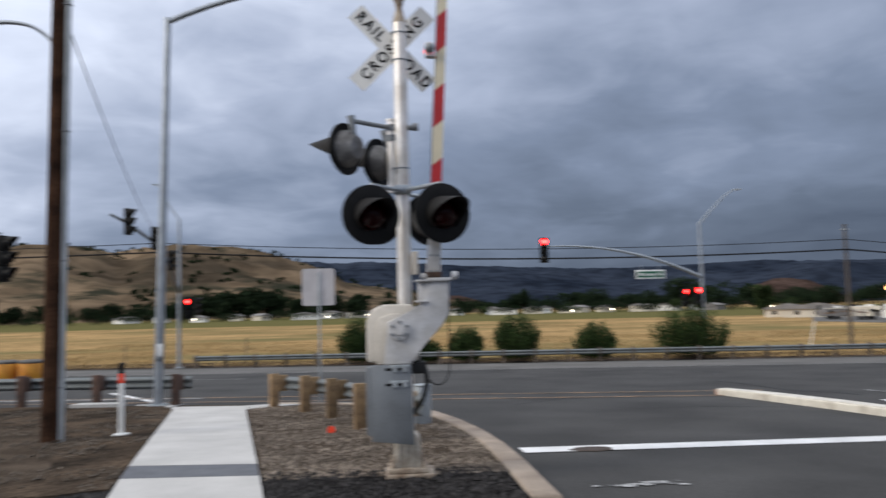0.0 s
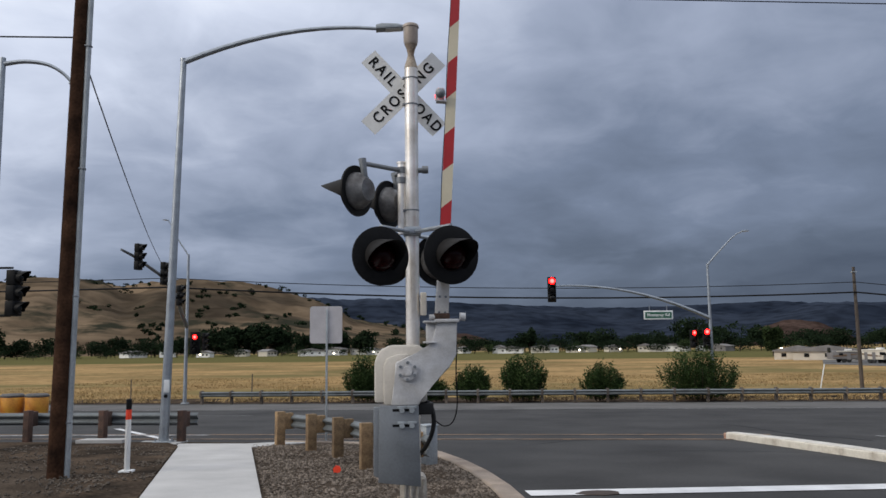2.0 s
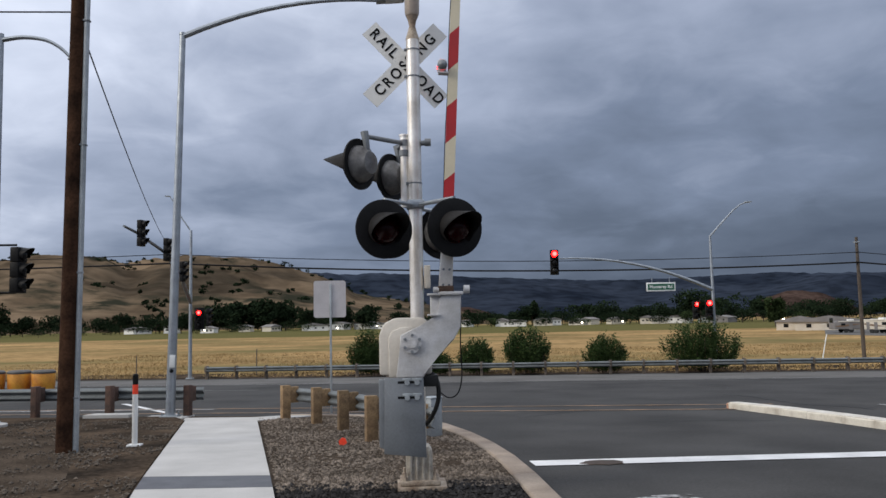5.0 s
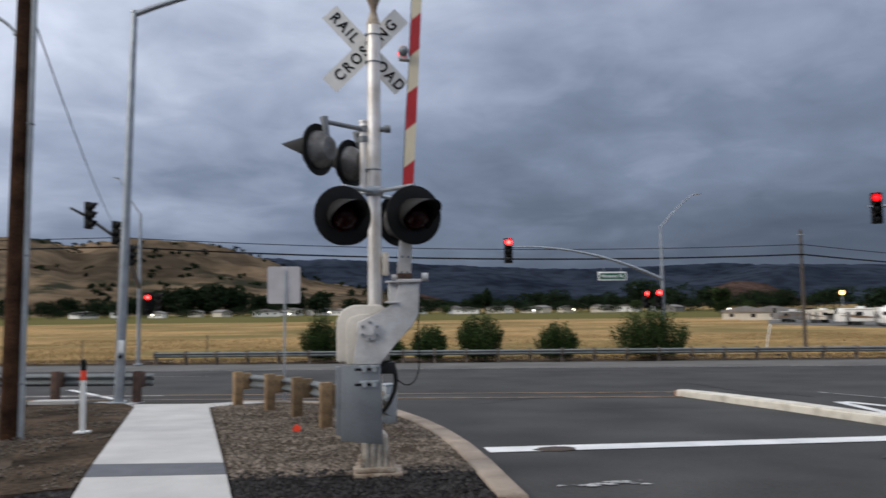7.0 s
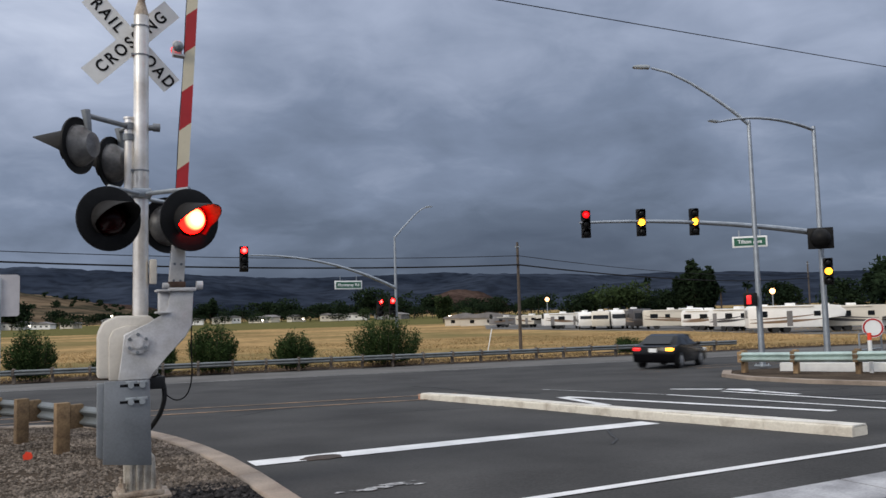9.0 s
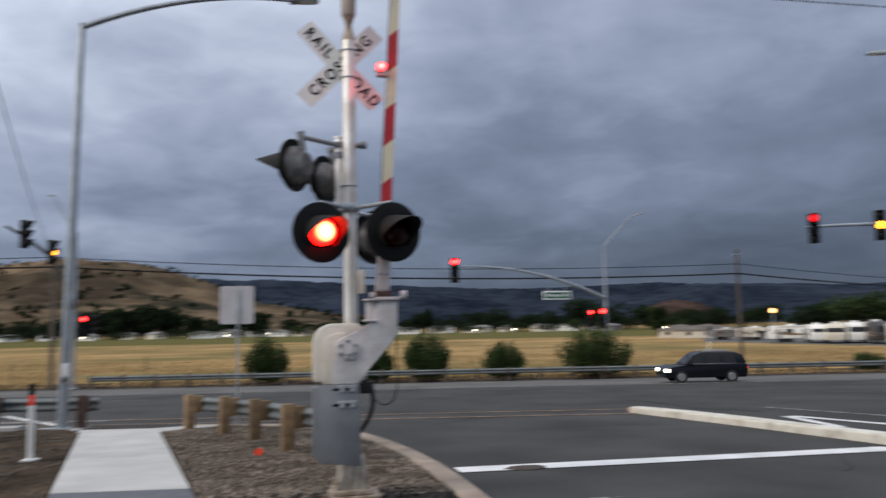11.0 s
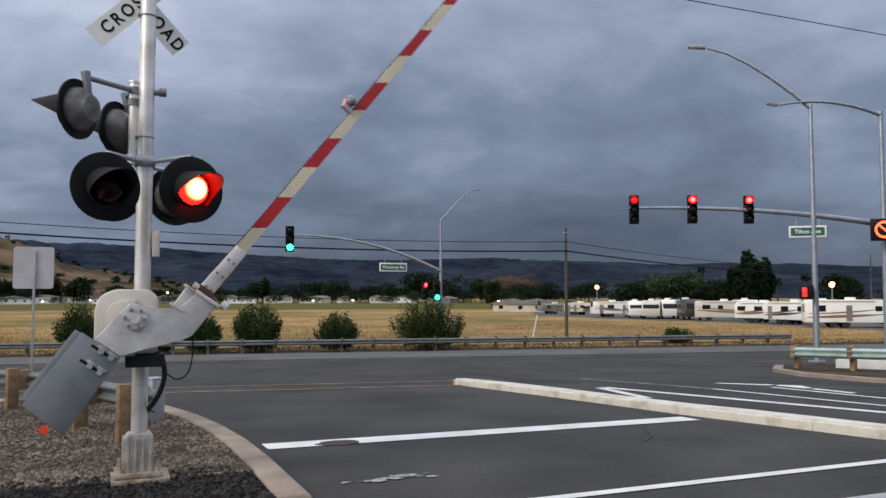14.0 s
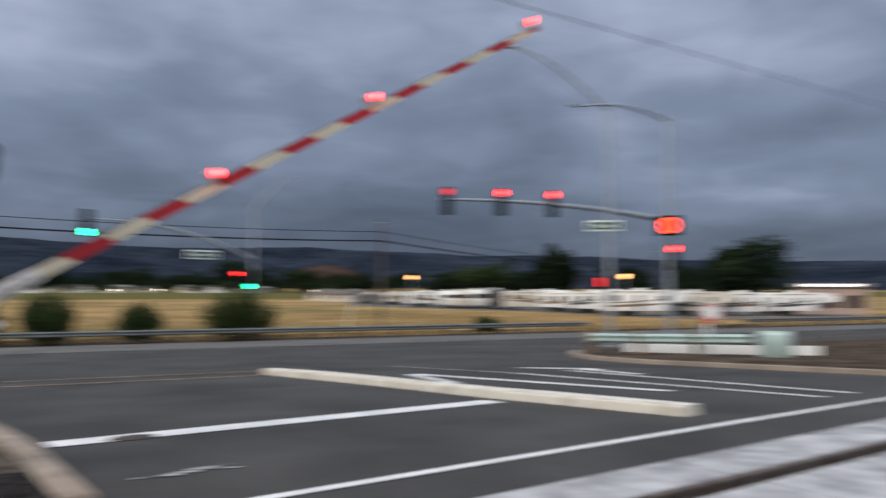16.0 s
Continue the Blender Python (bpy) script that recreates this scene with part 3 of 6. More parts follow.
# median kerb
med_l = [(8.16, 10.85), (8.38, 8.8), (8.62, 6.5), (8.76, 4.55), (8.86, 2.8), (9.02, 1.6), (9.36, -1.25)]
med_r = [(8.47, 10.85), (8.86, 9.0), (9.06, 6.7), (9.13, 4.7), (9.27, 2.8), (9.5, 1.5), (9.76, -1.2)]
median = tagged(new("median_kerb"), "worn cream-painted concrete median kerb between the lanes", "median", kind="structure")
med_mat = mat("cream_kerb_paint", (0.56, 0.52, 0.44), 0.85, 0, 0.2, 2.6, 0.5, 24, (0.43, 0.38, 0.31), edge=(0.32, 0.52))
paint_top = mat("scuffed_white_kerb_paint", (0.62, 0.60, 0.55), 0.8, 0, 0.22, 2.4, 0.3, 26, (0.50, 0.46, 0.40))
for i_ in range(len(med_l) - 1):
    for k_ in range(2):
        f0, f1 = k_ / 2 + 0.0015, (k_ + 1) / 2 - 0.0015
        q = []
        for side_, f_ in ((med_l, f0), (med_r, f0), (med_r, f1), (med_l, f1)):
            a_, b_ = Vector(side_[i_]), Vector(side_[i_ + 1])
            q.append(tuple(a_.lerp(b_, f_)))
        outline_slab("kerb_block", q, 0.07 + 0.006 * math.sin(i_ * 2.1 + k_ * 1.7), 0.25, med_mat, parent=median, bevel=0.03)

for i_ in range(len(med_l) - 1):
    q = []
    for l_, r_, f_, inset in ((med_l, med_r, i_, 0.10), (med_l, med_r, i_, 0.90), (med_l, med_r, i_ + 1, 0.90), (med_l, med_r, i_ + 1, 0.10)):
        q.append(tuple(Vector(l_[f_]).lerp(Vector(r_[f_]), inset)))
    outline_slab("painted_top", q, 0.083, 0.02, paint_top, parent=median)
outline_slab("kerb_nose", [(8.15, 10.86), (8.46, 10.86), (8.40, 11.06), (8.2, 11.06)], 0.05, 0.2, mat("worn_orange_paint", (0.55, 0.17, 0.07), 0.85, 0, 0.4, 6, 0.3, 30, (0.4, 0.3, 0.22)), parent=median, bevel=0.03)
# corner island across the side road
ISL = [(21.0, 12.6), (19.2, 10.9), (18.3, 9.0), (17.95, 6.5), (18.3, 2.0), (18.6, -1.3)]
isl_in = offset_line(ISL, 0.3)
outline_slab("corner_verge", [(60, 6.0), (60, -1.3)] + isl_in[::-1] + [(30, 11.2)], 0.0, 0.3, gravel_base, "gravel corner behind a kerb and guardrail", "gravel verge")
for i_ in range(len(ISL) - 1):
    outline_slab("kerb", [ISL[i_], ISL[i_ + 1], isl_in[i_ + 1], isl_in[i_]], 0.03, 0.25, concrete_old, "worn pale concrete kerb round the far corner", "kerb")
# crossing panels and rails
panel_m = mat("crossing_panel_concrete", (0.40, 0.40, 0.41), 0.85, 0, 0.3, 2, 0.2, 30, (0.2, 0.2, 0.21))
rail_m = mat("worn_rail_steel", (0.20, 0.17, 0.15), 0.5, 0.6, 0.4, 6, 0.1, 40, (0.10, 0.07, 0.05))
TR = (-4.12, -5.56)
crossing = tagged(new("level_crossing"), "concrete panels laid between railway tracks across the road", "level crossing", kind="structure")
for y0, y1 in ((-3.15, -4.02), (-4.25, -5.45), (-5.68, -6.6)):
    for i_ in range(5):
        x0 = 4.0 + i_ * 2.6
        outline_slab("panel", [(x0 + 0.015, y0), (x0 + 2.585, y0), (x0 + 2.585, y1), (x0 + 0.015, y1)], ROAD + 0.05, 0.2, panel_m, parent=crossing)
for ry in TR:
    bm = bmesh.new()
    prism(bm, [(-0.036, 0.0), (0.036, 0.0), (0.036, -0.03), (0.01, -0.05), (0.01, -0.14), (0.07, -0.16), (-0.07, -0.16), (-0.01, -0.14), (-0.01, -0.05), (-0.036, -0.03)], -80, 80, Matrix.Translation((0, ry, 0.04)) @ Matrix.Rotation(radians(90), 4, "Z"))
    tagged(part("rail", bm, rail_m, smooth=False), "worn steel railway rail set in the crossing", "rail", kind="structure")

# ---------------- crossing signal ----------------


def lamp_unit(parent, m, r=0.315, lens=0.15, pattern=None, glowing=glow_cross, back=False):
    """A flashing lamp: background disc, hood, housing, and a globe with an added turning shell that darkens it. It
    faces -y.
    """
    bm = bmesh.new()
    turn = m @ Matrix.Rotation(radians(90), 4, "X")      # the disc's axis along y, front to -y
    lathe(bm, [(lens * 1.12, 0.0), (r * 0.96, 0.004), (r, 0.0), (r, -0.02), (r * 0.96, -0.012), (lens * 1.12, -0.012), (lens * 1.12, 0.0)], 36, turn)
    disc = part("background_disc", bm, black_m, parent, "round black lamp background")
    bm = bmesh.new()
    lathe(bm, [(r * 0.74, -0.013), (r * 0.72, -0.05), (r * 0.60, -0.11), (r * 0.47, -0.15), (r * 0.44, -0.17), (0.0, -0.19)], 24, turn)
    part("lamp_housing", bm, grey_dome, parent, "grey rounded lamp back")
    bm = bmesh.new()
    hood = []
    for k in range(19):
        a_ = radians(-50 + 280 * k / 18)
        c_, s_ = math.cos(a_), math.sin(a_)
        ln = 0.08 + 0.38 * max(0.0, s_ + 0.30) / 1.30
        hood.append((Vector((c_ * lens * 1.15, -0.004, s_ * lens * 1.15)), Vector((c_ * lens * 1.2, -ln, s_ * lens * 1.2 - ln * 0.16))))
    for (a0, a1), (b0, b1) in zip(hood, hood[1:]):
        for o_ in (0.0, 0.006):
            def out(v):
                return m @ (v + Vector((v.x, 0, v.z)).normalized() * o_)
            bm.faces.new([bm.verts.new(out(v)) for v in (a0, b0, b1, a1)])
    bmesh.ops.remove_doubles(bm, verts=bm.verts, dist=0.0005)
    part("hood", bm, hood_m, parent, "black curved hood")
    if pattern:
        dome("lamp_globe", lens * 0.98, m @ Matrix.Translation((0, 0.004, 0)), glowing, parent, "glowing red lamp")
        shell(parent, m @ Matrix.Translation((0, 0.004, 0)), lens * 1.108, lens_red, pattern)
    else:
        dome("lens", lens * 1.1, m @ Matrix.Translation((0, 0.004, 0)), lens_red, parent, "dark red glass lens")
    return disc


def dome(name, r, m, material, parent, label="", flat=1.0):
    """The front cap of a lamp globe, bulging to -y, with an added dark plate behind it that blocks stray light."""
    bm = bmesh.new()
    lathe(bm, [(r * math.sin(radians(a_)), r * flat * math.cos(radians(a_))) for a_ in (80, 68, 54, 40, 26, 12, 0)], 20, Matrix.Rotation(radians(90), 4, "X"))
    ob = part(name, bm, material, parent, label)
    ob.matrix_basis = m
    bm = bmesh.new()
    y_ = -r * flat * math.cos(radians(80))
    tube(bm, [(0, y_ + 0.002, 0), (0, y_ + 0.01, 0)], r * 0.995, 20)
    pl = part("light_block", bm, black_m, parent)
    pl.matrix_basis = m
    return ob


def shell(parent, m, r, material, pattern):
    """An added half-round cover that hides a lamp while it is off, and turns away while the lamp shows."""
    bm = bmesh.new()
    n = 16
    rings = []
    for j in range(9):
        el = radians(-90 + 180 * j / 8)
        rings.append([bm.verts.new((r * math.cos(el) * math.cos(radians(172 + 196 * k / n)), r * math.cos(el) * math.sin(radians(172 + 196 * k / n)), r * math.sin(el))) for k in range(n + 1)])
    for a_, b_ in zip(rings, rings[1:]):
        for k in range(n):
            q = (a_[k], a_[k + 1], b_[k + 1], b_[k])
            if len({v.co.to_tuple(5) for v in q}) >= 3:
                bm.faces.new(q)
    bmesh.ops.remove_doubles(bm, verts=bm.verts, dist=0.0001)
    ob = part("shutter", bm, material, parent, "added half-round cover standing in for the lamp going dark")
    ob.matrix_basis = m
    moving.append((ob, m.copy(), pattern))
    return ob


HALF = [10.1, 10.72, 11.34, 11.95, 12.57, 13.17, 13.8, 14.38, 14.95, 15.4]
LEFT_ON, RIGHT_ON = [], []
for i_, t_ in enumerate(HALF):
    e_ = HALF[i_ + 1] if i_ + 1 < len(HALF) else 16.5
    (RIGHT_ON if i_ % 2 == 0 else LEFT_ON).append((t_, e_))
RIGHT_ON = [(7.85, 8.30), (8.86, 9.48)] + RIGHT_ON
LEFT_ON = [(7.87, 8.86), (9.48, 10.1)] + LEFT_ON
RIGHT_ON[-1] = (14.95, 15.66)
STEADY = [(7.9, 17)]
HUB = Vector((-0.077, -0.40, 1.604))

sig = thing("railroad_signal", pose(0, 0, 0), "aluminium railroad crossing mast with flashing lamps and crossbuck", "crossing signal")
bm = bmesh.new()
tube(bm, [(0, 0, 0.36), (0, 0, 5.12)], 0.078, 24)
tube(bm, [(0, 0, 3.20), (0, 0, 3.42)], 0.0815, 24)
part("mast", bm, alu, sig, "bright aluminium tube mast")
for z_ in (3.42, 3.20, 4.68, 5.0):
    bm = bmesh.new()
    tube(bm, [(0, 0, z_ - 0.008), (0, 0, z_ + 0.008)], 0.0845, 24)
    box(bm, (-0.088, -0.02, z_), (0.03, 0.03, 0.03), bevel=0.004)
    part("mast_band", bm, plate_m, sig, "dark clamp band")
bm = bmesh.new()
tube(bm, [(0, 0, 5.12), (0, 0, 5.16), (0, 0, 5.22), (0, 0, 5.29), (0, 0, 5.36), (0, 0, 5.42)], [0.08, 0.074, 0.055, 0.036, 0.05, 0.074], 20)
part("mast_cap", bm, rusty, sig, "stained waisted bell post")
bm = bmesh.new()
lathe(bm, [(0, 0.315), (0.07, 0.31), (0.088, 0.30), (0.096, 0.285), (0.096, 0.265), (0.087, 0.26), (0.085, 0.09), (0.075, 0.055), (0, 0.055)], 24, Matrix.Translation((0, 0, 5.36)))
part("bell", bm, mat("tan_bell", (0.38, 0.32, 0.27), 0.5, 0.2, 0.2, 6, 0.05, 40), sig, "tan electric bell housing")
base_m = mat("weathered_base_casting", (0.47, 0.44, 0.39), 0.7, 0.1, 0.3, 7, 0.2, 40, (0.30, 0.26, 0.21))
bm = bmesh.new()
prism(bm, [(-0.145, 0.09), (0.145, 0.09), (0.135, 0.42), (0.10, 0.46), (-0.10, 0.46), (-0.135, 0.42)], -0.13, 0.13, bevel=0.012)
jb = part("junction_base", bm, base_m, sig, "weathered cast junction base with ribs")
for x_ in (-0.105, -0.035, 0.035, 0.105):
    for c_, s_ in (((x_, -0.135, 0.26), (0.028, 0.03, 0.33)), ((-0.14, x_, 0.26), (0.03, 0.028, 0.33))):
        bm = bmesh.new()
        box(bm, c_, s_, bevel=0.006)
        part("rib", bm, base_m, jb)
bm = bmesh.new()
box(bm, (0, 0, 0.075), (0.44, 0.42, 0.05), bevel=0.012)
box(bm, (0.02, 0, 0.02), (0.54, 0.5, 0.05), bevel=0.008)
part("base_flange", bm, rusty, sig, "stained base flange")
for x_ in (-0.17, 0.17):
    for y_ in (-0.16, 0.16):
        bm = bmesh.new()
        tube(bm, [(x_, y_, 0.04), (x_, y_, 0.19)], 0.016, 8)
        tube(bm, [(x_, y_, 0.10), (x_, y_, 0.135)], 0.032, 6)
        part("anchor_bolt", bm, rusty, sig)
# lower crossarm and lamps
bm = bmesh.new()
tube(bm, [(-0.352, -0.62, 3.14), (0.0, -0.06, 3.16)], 0.024, 12)
tube(bm, [(0.0, -0.06, 3.16), (0.40, -0.64, 3.15)], 0.024, 12)
tube(bm, [(0.06, 0.12, 3.14), (0.32, 0.24, 3.12)], 0.022, 12)
box(bm, (0, -0.02, 3.17), (0.20, 0.24, 0.10), bevel=0.02)
for x_, y_ in ((-0.352, -0.62), (0.40, -0.64)):
    tube(bm, [(x_, y_, 3.15), (x_, y_ + 0.04, 3.0), (x_, y_ + 0.06, 2.88)], 0.02, 8)
part("crossarm", bm, galv, sig, "galvanised crossarm")
FR = 20
lamp_unit(sig, pose(-0.352, -0.72, 2.815, 0, 0, FR), pattern=LEFT_ON)
lamp_unit(sig, pose(0.395, -0.74, 2.82, 0, 0, FR), pattern=RIGHT_ON)
lamp_unit(sig, pose(-0.30, 0.34, 2.90, 0, 0, 180 + FR))
lamp_unit(sig, pose(0.32, 0.34, 2.88, 0, 0, 180 + FR))
# second pair, turned to the side street
bm = bmesh.new()
tube(bm, [(-0.115, 0.03, 3.15), (-0.115, 0.03, 3.98)], 0.05, 16)
tube(bm, [(-0.115, 0.03, 3.98), (-0.115, 0.03, 4.0)], 0.06, 16)
part("side_pipe", bm, alu, sig)
bm = bmesh.new()
tube(bm, [(-0.57, -0.42, 3.885), (-0.115, 0.03, 3.90), (-0.2, 0.34, 3.90)], 0.027, 12)
for z_ in (3.78, 3.90):
    tube(bm, [(-0.115, 0.03, z_ - 0.035), (-0.115, 0.03, z_ + 0.035)], 0.062, 14)
tube(bm, [(-0.12, 0.02, 3.88), (0.18, -0.02, 3.9)], 0.03, 12)
tube(bm, [(0.12, -0.02, 3.9), (0.19, -0.02, 3.9)], 0.045, 12)
for x_, y_ in ((-0.56, -0.42), (-0.2, 0.3)):
    tube(bm, [(x_, y_, 3.93), (x_ + 0.02, y_ - 0.01, 3.80), (x_ + 0.03, y_ + 0.02, 3.68)], [0.045, 0.036, 0.036], 10)
part("upper_crossarm", bm, plate_m, sig, "dull upper crossarm")
lamp_unit(sig, pose(-0.63, -0.36, 3.58, 0, 0, -124), r=0.285)
lamp_unit(sig, pose(-0.28, 0.22, 3.53, 0, 0, -124), r=0.285)
# crossbuck
XB = Matrix.Translation((-0.085, 0.13, 4.865)) @ Matrix.Rotation(radians(4), 4, "Z")
bl = 1.22
for ang, yy, words in ((-46, 0.0, "RAIL  ROAD"), (46, -0.008, "CROSSING")):
    bm = bmesh.new()
    prism(bm, [(-bl / 2, -0.115), (bl / 2, -0.115), (bl / 2, 0.115), (-bl / 2, 0.115)], yy, yy + 0.004, XB @ Matrix.Rotation(radians(-ang), 4, "Y"))
    blade = part("crossbuck_blade", bm, white_paint, sig, "white blade with black capital letters", smooth=False)
    lm = XB @ Matrix.Rotation(radians(-ang), 4, "Y")
    if ang < 0:
        words_at = (("RAIL", -0.36), ("ROAD", 0.345))
    else:
        words_at = (("CROSSING", 0.0),)
    for w_, off in words_at:
        lettering(w_, 0.178, black_m, blade, lm @ Matrix.Translation((off, yy - 0.003, -0.0)) @ Matrix.Rotation(radians(90), 4, "X") @ Matrix.Diagonal((0.90, 1, 1, 1)), space=1.37 if ang > 0 else 1.32)
bm = bmesh.new()
box(bm, (0, 0.075, 4.835), (0.10, 0.11, 0.10), bevel=0.01)
part("crossbuck_bracket", bm, galv_dull, sig)
bm = bmesh.new()
box(bm, (0.12, -0.03, 2.34), (0.07, 0.10, 0.26), bevel=0.01)
part("terminal_box", bm, beige, sig, "small beige terminal box")


def soft(pts, n=6):
    """A smooth line through the points."""
    p = [Vector(q) for q in pts]
    p = [2 * p[0] - p[1]] + p + [2 * p[-1] - p[-2]]
    out = []
    for i in range(1, len(p) - 2):
        for k in range(n):
            t = k / n
            out.append(0.5 * (2 * p[i] + (p[i + 1] - p[i - 1]) * t + (2 * p[i - 1] - 5 * p[i] + 4 * p[i + 1] - p[i + 2]) * t * t + (3 * p[i] - p[i - 1] - 3 * p[i + 1] + p[i + 2]) * t ** 3))
    return [tuple(q) for q in out + [p[-2]]]


# gate mechanism: fixed housing
gm = thing("gate_mechanism", pose(0, 0, 0), "beige crossing gate motor housing clamped to the mast", "gate mechanism")
bm = bmesh.new()
prism(bm, [(-0.43, 1.26), (-0.43, 1.70), (-0.38, 1.82), (-0.26, 1.88), (0.06, 1.88), (0.14, 1.80), (0.14, 1.26)], -0.34, -0.09, bevel=0.035)
part("housing", bm, beige, gm, "rounded beige housing")
bm = bmesh.new()
prism(bm, [(-0.33, 1.24), (-0.33, 1.66), (-0.29, 1.74), (-0.18, 1.78), (-0.06, 1.78), (-0.06, 1.24)], -0.37, -0.33, bevel=0.015)
part("cover", bm, beige, gm)
# third block is black to paint the shade under the housing
for c_, s_ in (((0.0, 0, 1.45), (0.26, 0.26, 0.12)), ((0.0, 0, 1.72), (0.26, 0.26, 0.12)), ((0.03, -0.2, 1.19), (0.36, 0.25, 0.125))):
    bm = bmesh.new()
    box(bm, c_, s_, bevel=0.015)
    part("mast_clamp", bm, rubber if s_[2] > 0.12 else cast_m, gm, "underside block coloured dark for shade" if s_[2] > 0.12 else "")
bm = bmesh.new()
pts = soft([(0.13, -0.25, 1.27), (0.19, -0.24, 1.20), (0.215, -0.22, 1.05), (0.19, -0.18, 0.90), (0.13, -0.08, 0.76), (0.06, 0.02, 0.66)])
tube(bm, pts, 0.025, 10)
part("conduit", bm, rubber, gm, "black flexible conduit")
bm = bmesh.new()
pts = [(0.46, -0.42, 1.9), (0.45, -0.42, 1.55), (0.46, -0.4, 1.25), (0.42, -0.35, 1.06), (0.32, -0.28, 1.0), (0.2, -0.2, 1.08)]
tube(bm, soft(pts), 0.007, 6)
part("arm_cable", bm, cable_m, gm, "thin drooping cable")

# gate arm: turns about the hub, built as it stands upright
arm = thing("crossing_gate", Matrix.Translation(HUB), "red and white striped crossing gate arm with counterweight", "crossing gate")
bm = bmesh.new()
prism(bm, [(0.315, 0.535), (0.54, 0.535), (0.525, 0.16), (0.45, 0.03), (0.20, -0.215), (0.125, -0.36), (-0.175, -0.36), (-0.135, -0.08), (-0.125, 0.09), (0.10, 0.19), (0.285, 0.29)], -0.10, -0.03, bevel=0.014)
part("arm_bracket", bm, cast_m, arm, "grey cast swan-neck bracket")
bm = bmesh.new()
prism(bm, [(0.20, -0.12), (0.30, -0.10), (0.30, 0.0), (-0.1, 0.06), (-0.13, -0.3), (0.1, -0.34)], 0.24, 0.30, bevel=0.012)
tube(bm, [(0, -0.1, 0), (0, 0.3, 0)], 0.05, 16)
part("rear_bracket", bm, cast_m, arm)
bm = bmesh.new()
tube(bm, [(0, -0.10, 0), (0, -0.13, 0)], 0.105, 20)
tube(bm, [(0, -0.13, 0), (0, -0.155, 0)], 0.05, 16)
part("hub_cap", bm, cast_m, arm)
for k_ in range(6):
    bm = bmesh.new()
    c_, s_ = math.cos(k_ * math.tau / 6 + 0.5) * 0.088, math.sin(k_ * math.tau / 6 + 0.5) * 0.088
    tube(bm, [(c_, -0.125, s_), (c_, -0.15, s_)], 0.018, 6)
    part("hub_bolt", bm, plate_m, arm)
bm = bmesh.new()
prism(bm, [(-0.30, -0.36), (0.115, -0.36), (0.135, -1.20), (-0.31, -1.15)], -0.125, -0.10, bevel=0.006)
prism(bm, [(-0.36, -0.38), (-0.27, -0.38), (-0.28, -1.12), (-0.36, -1.08)], -0.10, 0.06, bevel=0.006)
cw = part("counterweight", bm, plate_m, arm, "grey steel counterweight plate")
for z_ in (-0.41, -0.57):
    bm = bmesh.new()
    prism(bm, [(-0.16, z_ - 0.012), (0.06, z_ - 0.012), (0.06, z_ + 0.014), (-0.16, z_ + 0.014)], -0.1275, -0.124)
    part("slot", bm, black_m, cw, "dark slot", smooth=False)
    bm = bmesh.new()
    for x_ in (-0.06, 0.045):
        tube(bm, [(x_, -0.125, z_), (x_, -0.15, z_)], 0.03, 6)
        box(bm, (x_, -0.13, z_ + 0.03), (0.10, 0.012, 0.03), bevel=0.004)
    part("weight_bolt", bm, galv_dull, cw)
# the striped beam leans a little
LEAN = Matrix.Rotation(radians(3.2), 4, "Y")
BASE = Matrix.Translation((0.342, -0.05, 0)) @ LEAN
bm = bmesh.new()
prism(bm, [(-0.075, 0.50), (0.075, 0.50), (0.07, 1.12), (-0.065, 1.12)], -0.03, 0.03, BASE, bevel=0.006)
sl = part("arm_sleeve", bm, alu, arm, "bare aluminium arm sleeve")
for k_ in range(6):
    bm = bmesh.new()
    p_ = BASE @ Vector((-0.03 if k_ % 2 else 0.035, 0, 0.62 + (k_ // 2) * 0.17))
    tube(bm, [p_ + Vector((0, -0.03, 0)), p_ + Vector((0, -0.042, 0))], 0.014, 6)
    part("sleeve_bolt", bm, plate_m, sl)
bm = bmesh.new()
box(bm, (0.43, -0.06, 0.53), (0.26, 0.16, 0.035), bevel=0.006)
tube(bm, [(0.57, -0.09, 0.57), (0.63, -0.09, 0.57)], 0.045, 12)
tube(bm, [(0.30, -0.09, 0.57), (0.24, -0.09, 0.57)], 0.03, 12)
box(bm, (0.26, -0.0, 0.40), (0.10, 0.14, 0.24), bevel=0.01)
box(bm, (0.24, -0.05, 0.52), (0.13, 0.18, 0.02), bevel=0.004)
box(bm, (0.24, -0.05, 0.30), (0.13, 0.18, 0.02), bevel=0.004)
part("breakaway_adapter", bm, cast_m, arm, "arm adapter with spring bolts")
bm = bmesh.new()
box(bm, (0.375, -0.06, 0.58), (0.17, 0.11, 0.06), bevel=0.006)
part("shear_plate", bm, mat("rusted_brown_steel", (0.085, 0.05, 0.035), 0.8, 0.3, 0.4, 12, 0.2, 50), arm, "rusted brown shear plate")
TIP = 8.2
z0, k_ = 1.12, 0
while z0 < TIP:
    z1 = 1.40 if k_ == 0 else min(z0 + 0.415, TIP)
    w0, w1 = 0.062 - 0.022 * z0 / TIP, 0.062 - 0.022 * z1 / TIP
    sh0 = 0.05 if k_ else 0.0
    sh1 = 0.05 if z1 < TIP else 0.0
    bm = bmesh.new()
    prism(bm, [(-w0, z0 - sh0), (w0, z0 + sh0), (w1, z1 + sh1), (-w1, z1 - sh1)], -0.022, 0.022, BASE)
    part("band", bm, red_band if k_ % 2 else cream_band, arm, "red reflective band" if k_ % 2 else "cream reflective band", smooth=False)
    z0, k_ = z1, k_ + 1
bm = bmesh.new()
